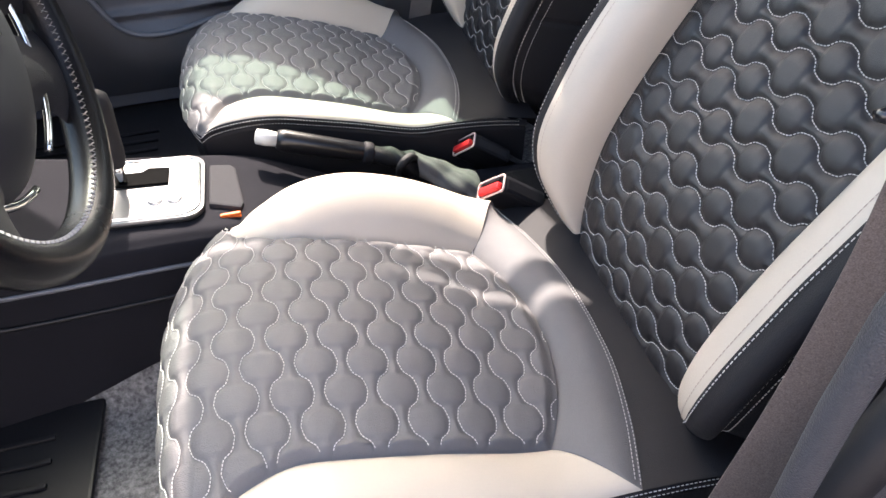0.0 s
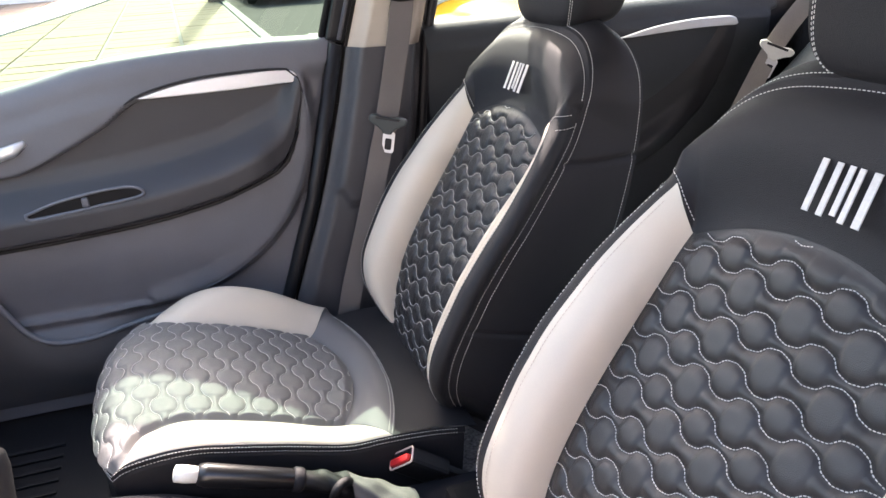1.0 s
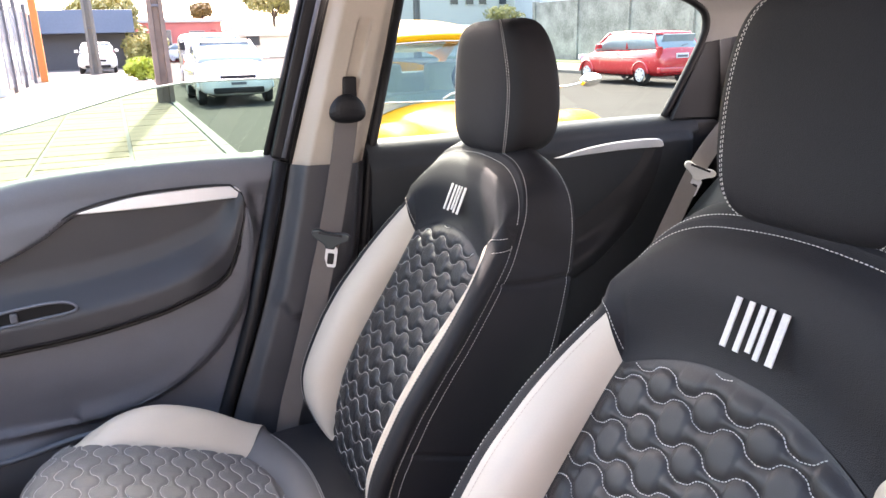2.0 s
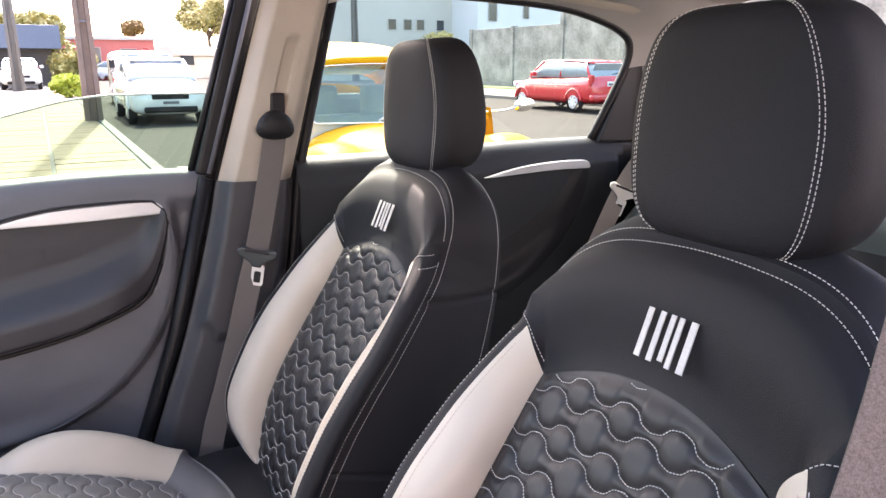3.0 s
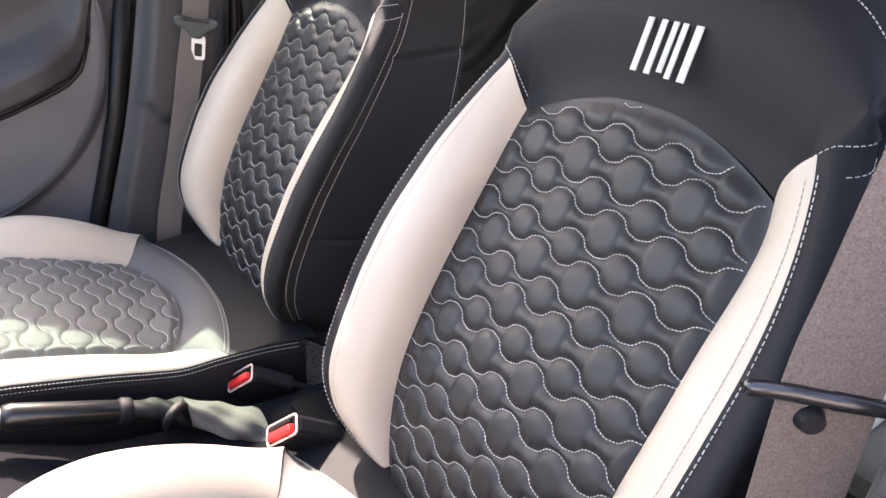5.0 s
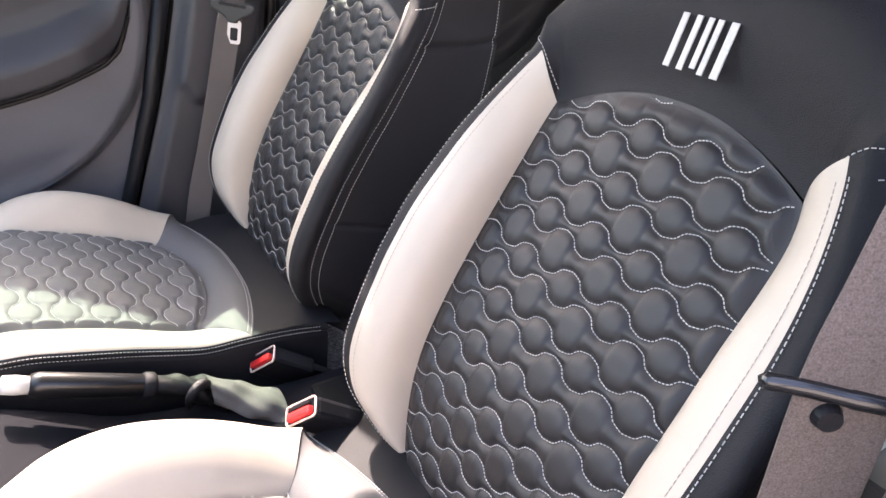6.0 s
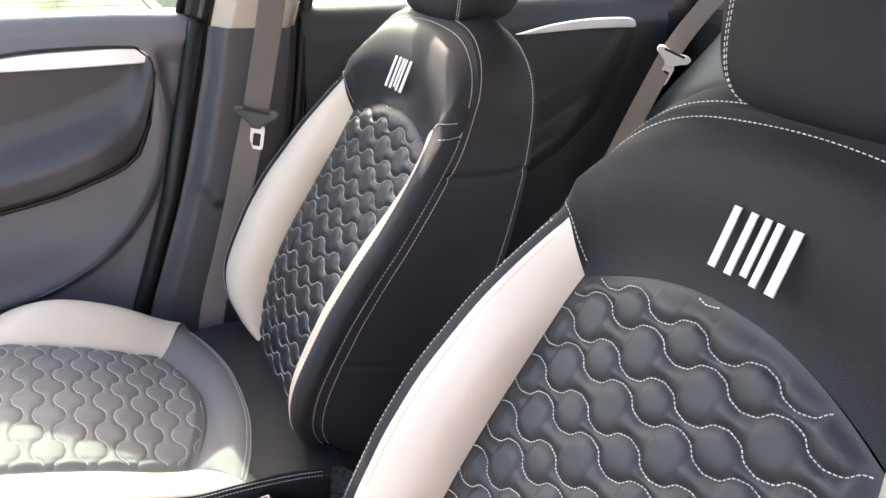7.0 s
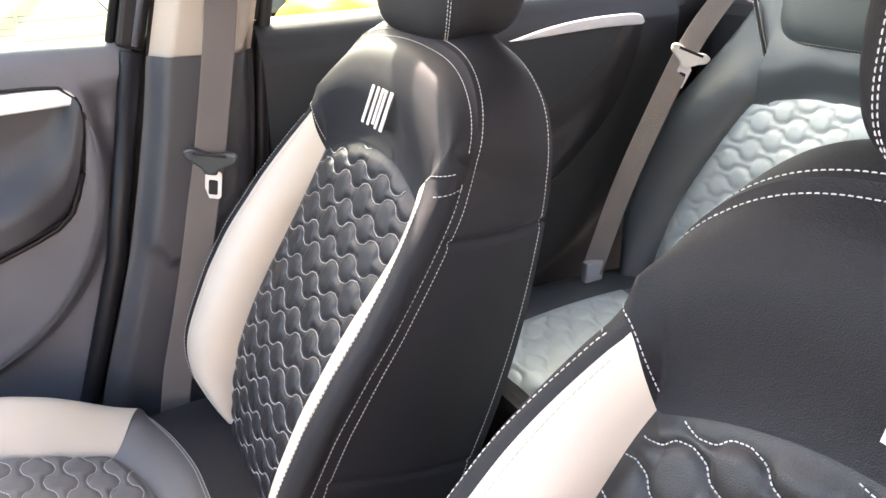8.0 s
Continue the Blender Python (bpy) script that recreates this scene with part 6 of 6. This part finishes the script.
def sedan(name, m, paint, label, h=1.47):
    L, W = 4.2, 1.72
    k = h / 1.47
    body = [(-L / 2, 0.55, 0.32, 0.66), (-L / 2 + 0.15, 0.78, 0.22, 0.80 * k), (-L / 2 + 0.6, 0.85, 0.20, 0.92 * k), (-L / 2 + 1.1, 0.86, 0.20, 1.0 * k), (0, 0.86, 0.20, 1.0 * k), (1.2, 0.86, 0.20, 1.03 * k), (L / 2 - 0.3, 0.82, 0.24, 1.04 * k), (L / 2, 0.66, 0.34, 0.80)]
    cabin = [(-L / 2 + 0.95, 0.74, 0.9, 1.0 * k), (-L / 2 + 1.55, 0.76, 0.9, 1.32 * k), (-0.1, 0.74, 0.9, 1.45 * k), (0.8, 0.72, 0.9, 1.44 * k), (L / 2 - 0.6, 0.68, 0.9, 1.25 * k), (L / 2 - 0.25, 0.64, 0.9, 1.05 * k)]
    roof_t = [(-0.45, 0.58, 1.38 * k, 1.43 * k), (-0.2, 0.62, 1.39 * k, 1.465 * k), (0.5, 0.62, 1.39 * k, 1.475 * k), (1.15, 0.58, 1.36 * k, 1.43 * k)]
    return modern_car(name, m, paint, label, L, W, h, body, cabin, roof_t, 0.98 * k, 2.55, 0.31, SKY_TONED_GLASS)


red = hatch("hatchback", street(13.45, 16.6, 0, 180), RED_PAINT, "small red hatchback parked at the far kerb")
sed = sedan("sedan", street(2.28, 18.75, 0), WHITE_PAINT, "white sedan parked at the kerb, facing the camera")
old = sedan("old_saloon", street(-0.95, 41.0, 0.1), mat("cream car paint", (0.55, 0.55, 0.52), 0.4, blotch=0.1), "old cream saloon parked before a blue awning")
dist = sedan("parked_car", street(5.6, 62, 0, 60), WHITE_PAINT, "pale car far down the street")
part("roof_rack", tube("roof_rack", [(-0.5, 0.2, 1.50), (0.5, 0.2, 1.50)], 0.015, 5), BLACK_PLASTIC, dist)

van = thing("panel_van", street(2.85, 26.0, 0), "white panel van parked behind a sedan", "van", "parked cars")
part("body", loft("body", dense([(-2.3, 0.6, 0.35, 0.85), (-2.1, 0.85, 0.25, 1.0), (-1.6, 0.9, 0.22, 1.15), (-1.0, 0.92, 0.22, 1.58), (-0.4, 0.92, 0.22, 1.72), (1.5, 0.92, 0.22, 1.74), (2.2, 0.9, 0.25, 1.70), (2.3, 0.85, 0.3, 1.6)]), 32, 0.3), WHITE_PAINT, van, "tall white body")
part("windscreen", box_bm(1.45, 0.03, 0.55, 0.05), SKY_TONED_GLASS, van, "windscreen with sky tone painted in").matrix_local = Matrix.Translation((0, -1.33, 1.40)) @ pose(0, 0, 0, -50, 0, 0)
part("grille", box_bm(1.1, 0.06, 0.2, 0.03, (0, -2.3, 0.7)), BLACK_PLASTIC, van)
for sx in (-1, 1):
    part("headlamp", box_bm(0.3, 0.1, 0.24, 0.05, (sx * 0.65, -2.18, 0.9)), PALE_LENS, van)
    part("mirror", box_bm(0.16, 0.1, 0.26, 0.03, (sx * 1.03, -1.35, 1.32)), BLACK_PLASTIC, van)
    for y in (-1.45, 1.45):
        add_wheel(van, sx * 0.83, y, 0.33, sx, SILVER)

# ---- rounded old yellow car ----
beetle = thing("vintage_car", street(2.18, 5.72, 0) @ Matrix.Diagonal((1.19, 1.03, 1.03, 1.0)), "yellow vintage rounded car with chrome mirror parked behind", "car", "parked cars")
OLD_VINYL = mat("pale blue vinyl", (0.42, 0.52, 0.52), 0.6, blotch=0.15, blotch_size=3.0)
# bonnet, roof shell and tail, front towards -y
part("bonnet", loft("bonnet", dense([(-2.0, 0.18, 0.42, 0.62), (-1.92, 0.36, 0.36, 0.74), (-1.75, 0.46, 0.34, 0.79), (-1.5, 0.54, 0.34, 0.845), (-1.2, 0.62, 0.34, 0.875), (-1.02, 0.67, 0.34, 0.885)], 5), 32, 0.72), YELLOW_PAINT, beetle, "curved yellow bonnet")
for sx in (-1, 1):
    part("front_wing", loft("front_wing", [(y, w, b, t) for y, w, b, t in dense([(-1.85, 0.06, 0.40, 0.56), (-1.75, 0.15, 0.32, 0.72), (-1.5, 0.20, 0.32, 0.80), (-1.2, 0.20, 0.30, 0.74), (-0.95, 0.17, 0.26, 0.56), (-0.75, 0.10, 0.25, 0.38)], 5)], 24, 0.8), YELLOW_PAINT, beetle, "rounded front wing").location = (sx * 0.60, 0, 0)
    part("rear_wing", loft("rear_wing", dense([(0.55, 0.08, 0.26, 0.42), (0.8, 0.17, 0.26, 0.68), (1.15, 0.21, 0.28, 0.78), (1.5, 0.18, 0.32, 0.66), (1.75, 0.08, 0.36, 0.48)], 5), 24, 0.8), YELLOW_PAINT, beetle, "rounded rear wing").location = (sx * 0.60, 0, 0)
    hl = bmesh.new()
    bmesh.ops.create_uvsphere(hl, u_segments=20, v_segments=12, radius=0.095)
    part("headlamp", hl, PALE_LENS, beetle, "round headlamp").location = (sx * 0.60, -1.83, 0.62)
    part("door", fix_normals(grid("door", lambda u, v: (sx * (0.70 + 0.07 * math.sin(math.pi * v * 0.8) - 0.04 * u * (1 - u)), -0.98 + 1.5 * u, 0.30 + 0.66 * v), 14, 10)), YELLOW_PAINT, beetle, "yellow door")
    for y in (-1.35, 1.05):
        add_wheel(beetle, sx * 0.66, y, 0.31, sx, CHROME)
    # pillars and roof rail
    part("a_pillar", tube("a_pillar", [(sx * 0.665, -1.03, 0.87), (sx * 0.625, -0.83, 1.12), (sx * 0.575, -0.66, 1.285)], 0.036, 8), YELLOW_PAINT, beetle, "yellow windscreen pillar")
    part("rail", tube("rail", [(sx * 0.575, -0.66, 1.285), (sx * 0.60, -0.1, 1.40), (sx * 0.59, 0.45, 1.36), (sx * 0.62, 0.9, 1.15), (sx * 0.66, 1.2, 0.95)], 0.035, 8), YELLOW_PAINT, beetle)
    part("b_pillar", tube("b_pillar", [(sx * 0.70, 0.5, 0.93), (sx * 0.60, 0.45, 1.37)], 0.03, 8), YELLOW_PAINT, beetle)
roofb = grid("roof", lambda u, v: ((2 * u - 1) * (0.595 + 0.02 * math.sin(math.pi * v)), -0.69 + 1.62 * v, 1.285 + 0.215 * math.sin(math.pi * (0.06 + 0.60 * v)) * (1 - 0.55 * (2 * u - 1) ** 4) - 0.02 * (2 * u - 1) ** 2 - 0.23 * step(v, 0.62, 1.0)), 26, 26)
part("roof", fix_normals(roofb), YELLOW_PAINT, beetle, "domed yellow roof")
part("roof_lining", fix_normals(grid("roof_lining", lambda u, v: ((2 * u - 1) * 0.57, -0.66 + 1.5 * v, 1.265 + 0.18 * math.sin(math.pi * (0.06 + 0.60 * v)) - 0.22 * step(v, 0.62, 1.0)), 10, 12)), OLD_VINYL, beetle)
part("tail", loft("tail", dense([(0.85, 0.66, 0.35, 1.12), (1.1, 0.64, 0.35, 1.05), (1.5, 0.56, 0.36, 0.86), (1.85, 0.42, 0.38, 0.62)], 5), 28, 0.75), YELLOW_PAINT, beetle, "sloping yellow tail")
part("header", tube("header", [(-0.575, -0.66, 1.285), (-0.3, -0.70, 1.325), (0, -0.71, 1.335), (0.3, -0.70, 1.325), (0.575, -0.66, 1.285)], 0.034, 8), YELLOW_PAINT, beetle, "yellow screen header")
SCR = [(-0.56, 0.02), (-0.60, 0.10), (-0.57, 0.30), (-0.53, 0.47), (-0.42, 0.51), (0, 0.525), (0.42, 0.51), (0.53, 0.47), (0.57, 0.30), (0.60, 0.10), (0.56, 0.02), (0.3, 0.0), (0, -0.01), (-0.3, 0.0)]
scm = Matrix.Translation((0, -1.03, 0.872)) @ pose(0, 0, 0, -37, 0, 0)
scr = [tuple(p) for p in smooth_curve(SCR + [SCR[0]], 5)[:-1]]
sr = part("screen_rim", tube("screen_rim", [(x, -0.03 * (1 - (x / 0.6) ** 2), z) for x, z in scr], 0.005, 6, True), CHROME, beetle, "chrome windscreen surround")
sr.matrix_local = scm
g = part("windscreen", extrude_outline("windscreen", scr, 0.004, 1), glass_mat("old clear glass", (0.74, 0.82, 0.78)), beetle, "clear windscreen")
g.matrix_local = scm
wp = part("wiper", tube("wiper", [(-0.16, -0.05, -0.005), (-0.10, -0.055, 0.03), (0.20, -0.055, 0.09), (0.40, -0.05, 0.11)], 0.008, 6), SILVER, beetle, "silver wiper arm")
wp.matrix_local = scm
part("dash", box_bm(1.2, 0.22, 0.28, 0.05, (0, -0.84, 0.80)), mat("pale dash paint", (0.55, 0.55, 0.50), 0.4), beetle, "pale dashboard")
part("wheel_ring", tube("wheel_ring", [(0.30 + 0.19 * math.cos(t), -0.58 + 0.06 * math.sin(t), 1.0 + 0.16 * math.sin(t)) for t in np.linspace(0, 2 * math.pi, 32, endpoint=False)], 0.012, 6, True), BLACK_PLASTIC, beetle, "thin black steering wheel")
part("wheel_spoke", tube("wheel_spoke", [(0.11, -0.58, 1.0), (0.49, -0.58, 1.0)], 0.01, 6), BLACK_PLASTIC, beetle)
for sx in (-0.33, 0.33):
    part("front_seat", box_bm(0.46, 0.14, 0.62, 0.05, (sx, -0.02, 0.82)), OLD_VINYL, beetle, "low pale blue seat back")
part("rear_bench", box_bm(1.1, 0.16, 0.45, 0.05, (0, 0.72, 0.80)), OLD_VINYL, beetle)
part("cabin_floor", box_bm(1.3, 1.9, 0.06, 0.01, (0, -0.05, 0.36)), BLACK_PLASTIC, beetle)
part("bumper", tube("bumper", [(-0.62, -1.90, 0.44), (-0.4, -2.04, 0.44), (0.4, -2.04, 0.44), (0.62, -1.90, 0.44)], 0.04, 10), CHROME, beetle, "chrome bumper")
mr = bmesh.new()
bmesh.ops.create_uvsphere(mr, u_segments=20, v_segments=12, radius=1)
for v in mr.verts:
    v.co = Vector((v.co.x * 0.085, v.co.y * 0.035, v.co.z * 0.055))
mir = part("mirror", mr, CHROME, beetle, "chrome oval door mirror")
mir.matrix_local = Matrix.Translation((1.03, -0.98, 0.97)) @ pose(0, 0, 0, 0, -12, -20)
part("mirror_arm", tube("mirror_arm", [(0.70, -0.92, 0.92), (0.86, -0.96, 0.93), (1.00, -0.97, 0.96)], 0.010, 6), CHROME, beetle, "chrome mirror arm")

# ---- buildings ----
def building(name, m, sx, sy, h, wall_m, label, windows=(), roof=None, over=0.2):
    """A block with its front towards -y and windows as (x, z, width, height) on that face."""
    b = thing(name, m, label, "building")
    part("wall", box_bm(sx, sy, h, 0.02, (0, sy / 2, h / 2)), wall_m, b)
    if roof:
        part("roof", box_bm(sx + 2 * over, sy + 2 * over, 0.25, 0.03, (0, sy / 2, h + 0.12)), roof, b, "overhanging roof slab")
    for x, z, w, hh in windows:
        wn_ = part("window", box_bm(w, 0.06, hh, 0.01, (x, -0.01, z)), DARK_GLASS, b, "dark glazed window")
        part("window_frame", tube("window_frame", [(x - w / 2, -0.05, z - hh / 2), (x + w / 2, -0.05, z - hh / 2), (x + w / 2, -0.05, z + hh / 2), (x - w / 2, -0.05, z + hh / 2)], 0.035, 5, True), WHITE_WALL, wn_)
    return b


building("white_building", street(24.5, 46.5, 0), 22, 14, 11, WHITE_WALL, "tall plain white building with a row of small windows", [(x - 24.5, 3.9, 0.62, 0.72) for x in (21.7, 22.9, 23.9, 25.5, 26.9)] + [(3.9, 3.9, 1.4, 0.7)], None)
building("white_annexe", street(33.5, 43.0, 0), 14, 10, 10, mat("off-white render", (0.66, 0.67, 0.66), 0.85, blotch=0.08, blotch_size=0.6), "white side building with a narrow window", [(-3.0, 5.0, 0.5, 1.3), (-5.8, 4.9, 0.7, 1.6)])
# unseen block, added only to throw sunlight back through the open driver's door
building("bounce_facade", street(0, -7.0, 0, 180), 40, 6, 5.0, mat("bounce facade render", (0.37, 0.37, 0.38), 0.9, blotch=0.08, blotch_size=0.5), "unseen plain facade added behind the camera to bounce sunlight")
# stained wall along the far footpath, in bays
yard = thing("boundary_wall", street(21.0, 12.0, 0), "tall weather-stained grey concrete boundary wall", "wall", "", "structure")
for i in range(11):
    h = 3.05 if i > 8 else 3.45
    part("bay", box_bm(0.2, 3.9, h, 0.02, (0, -19.5 + i * 4.0, h / 2)), STAINED, yard)
    part("pier", box_bm(0.3, 0.25, h + 0.06, 0.02, (-0.03, -17.5 + i * 4.0, h / 2 + 0.03)), STAINED, yard)
shop = building("shop", street(-6.2, 22.0, 0), 6.5, 13, 4.2, WHITE_WALL, "white shop front with glazed bays and an orange post", (), BLUE_GREY)
for i in range(4):
    part("shop_window", box_bm(0.06, 2.2, 2.3, 0.02, (3.26, 1.6 + i * 3.0, 1.45)), mat("bright shop glass", (0.30, 0.32, 0.34), 0.1), shop, "large shop window")
    part("mullion", box_bm(0.10, 0.10, 2.7, 0.01, (3.30, 1.6 + i * 3.0, 1.5)), GREY_PLASTIC, shop)
part("orange_post", box_bm(0.25, 0.30, 3.6, 0.02, (3.45, 9.5, 1.8)), mat("orange paint", (0.62, 0.20, 0.05), 0.6), shop, "orange painted post")
building("awning_building", street(-3.4, 47.0, 0), 8, 8, 3.1, mat("dark shop", (0.06, 0.06, 0.065), 0.7), "low building with a blue-grey fascia", (), None)
aw = building("fascia", street(-3.2, 45.8, 2.1), 8.6, 1.2, 1.25, BLUE_GREY, "blue-grey sheet fascia over a shop")
building("coral_house", street(4.4, 64, 0), 8.0, 8, 3.1, PINK_WALL, "low coral painted house with white windows", [(-2.8, 1.9, 1.2, 1.0), (-0.5, 1.9, 0.9, 1.2), (2.0, 1.9, 1.2, 1.0)], WHITE_WALL)
gab = building("gabled_house", street(11.6, 68, 0), 7.5, 9, 2.0, WHITE_WALL, "pale gabled house far down the street", [(0, 1.6, 1.2, 1.0)])
vs = [(-4.1, -0.3, 1.95), (4.1, -0.3, 1.95), (0, -0.3, 3.45), (-4.1, 9.3, 1.95), (4.1, 9.3, 1.95), (0, 9.3, 3.45)]
part("roof", mesh_of("roof", vs, [(0, 1, 2), (3, 5, 4), (0, 2, 5, 3), (1, 4, 5, 2), (0, 3, 4, 1)], False), mat("pale sheet roof", (0.5, 0.47, 0.43), 0.7, blotch=0.15), gab, "pale sheet roof")
tower = building("tiled_house", street(8.0, 76, 0), 3.6, 6, 3.5, WHITE_WALL, "far house with clay tiled roof", (), TILE_ROOF, 0.5)


# ---- plants ----
def tree(name, m, trunk_h, r, n, leaf_m, label, seed, leaf=0.22, flat=0.8, category="tree"):
    rng = random.Random(seed)
    t = thing(name, m, label, category, "street trees")
    limbs = []
    if trunk_h > 0.3:
        part("trunk", tube("trunk", [(0, 0, 0), (0.06, 0.05, trunk_h * 0.5), (-0.05, 0.08, trunk_h), (0.1, 0, trunk_h + r * 0.8)], [0.28, 0.22, 0.16, 0.05], 10), BARK, t, "tapered brown trunk")
        for i in range(7):
            a = rng.uniform(0, 2 * math.pi)
            part("limb", tube("limb", [(0, 0, trunk_h * rng.uniform(0.7, 1.0)), (math.cos(a) * r * 0.4, math.sin(a) * r * 0.4, trunk_h + r * 0.35), (math.cos(a) * r * 0.8, math.sin(a) * r * 0.8, trunk_h + r * rng.uniform(0.3, 0.9))], [0.10, 0.06, 0.02], 6), BARK, t)
    blobs = [(Vector((rng.uniform(-1, 1), rng.uniform(-1, 1), rng.uniform(-0.6, 1))) * r * 0.62, r * rng.uniform(0.28, 0.5)) for i in range(16)]
    vs, fs = [], []
    for i in range(n):
        c, br = rng.choice(blobs)
        d = Vector((rng.gauss(0, 1), rng.gauss(0, 1), rng.gauss(0, 1))).normalized()
        p = c + d * br * rng.uniform(0.75, 1.12)
        p = Vector((p.x, p.y, p.z * flat + trunk_h + r * 0.55))
        a = Vector((rng.gauss(0, 1), rng.gauss(0, 1), rng.gauss(0, 1))).normalized()
        b = a.orthogonal().normalized()
        s = leaf * rng.uniform(0.5, 1.2)
        o = len(vs)
        vs += [p - a * s, p + b * s * 0.45, p + a * s, p - b * s * 0.45]
        fs.append((o, o + 1, o + 2, o + 3))
    tagged(part("crown", mesh_of("crown", vs, fs, False), leaf_m, t, "uneven leafy crown"), kind="stuff")
    return t


tree("street_tree", street(-8.0, 56, 0), 1.6, 3.4, 11000, LEAF, "broad leafy tree behind the low shops", 1)
tree("street_tree", street(-0.6, 54, 0), 1.0, 2.5, 9000, LEAF, "leafy tree beside a utility pole", 2)
tree("street_tree", street(16.9, 84, 0), 4.4, 3.0, 9000, LEAF, "tall tree behind a pale house", 3)
tree("street_tree", street(9.6, 88, 0), 4.2, 1.3, 4000, mat("autumn leaf", (0.18, 0.11, 0.03), 0.7, blotch=0.3, blotch_size=2.0), "tree with browning leaves far off", 4)
tree("street_tree", street(25.0, 84, 0), 4.0, 3.5, 8000, LEAF, "tall tree far down the street", 5)
tree("round_bush", street(0.75, 30.0, 0.1), 0.0, 0.62, 3000, BRIGHT_LEAF, "bright green clipped bush at the kerb", 6, 0.10, 0.85, "bush")
tree("dark_shrub", street(1.6, 46.0, 0.0), 0.0, 1.3, 3000, LEAF, "dark green shrub beside a shop", 7, 0.16, 1.1, "shrub")
tree("wall_shrub", street(22.5, 41.0, 0.0), 1.2, 1.5, 2000, LEAF, "grey-green shrub showing over a wall", 8, 0.16, 0.8, "shrub")
sgn = thing("stop_sign", street(7.2, 60, 0), "small red octagonal sign on a post", "sign")
part("post", tube("post", [(0, 0, 0), (0, 0, 2.1)], 0.04, 8), GREY_PLASTIC, sgn)
part("panel", extrude_outline("panel", [(0.36 * math.cos(a), 2.1 + 0.36 * math.sin(a)) for a in np.linspace(0.39, 0.39 + 2 * math.pi, 8, endpoint=False)], -0.02, 1), RED_PAINT, sgn, "red panel").location = (0, -0.05, 0)

# kerb stones and paving slabs, laid piece by piece
kerb_me = bpy.data.meshes.new("kerb_stone")
b = box_bm(0.14, 0.97, 0.14, 0.015)
b.to_mesh(kerb_me)
b.free()
kerb_me.materials.append(CONCRETE)
for i in range(30):
    k = new("kerb_stone", kerb_me)
    k.parent = pave
    k.location = (3.32, -29.5 + i * 1.0, -0.04)
slab_me = bpy.data.meshes.new("paving_slab")
b = box_bm(0.94, 0.47, 0.03, 0.006)
b.to_mesh(slab_me)
b.free()
slab_me.materials.append(SLAB)
rng = random.Random(5)
for i in range(6):
    for j in range(46):
        s = new("paving_slab", slab_me)
        s.parent = pave
        s.location = (2.72 - i * 0.99, -29.6 + j * 0.50, 0.006 + rng.uniform(-0.003, 0.003))
        s.rotation_euler = (rng.uniform(-0.004, 0.004), rng.uniform(-0.004, 0.004), rng.uniform(-0.006, 0.006))
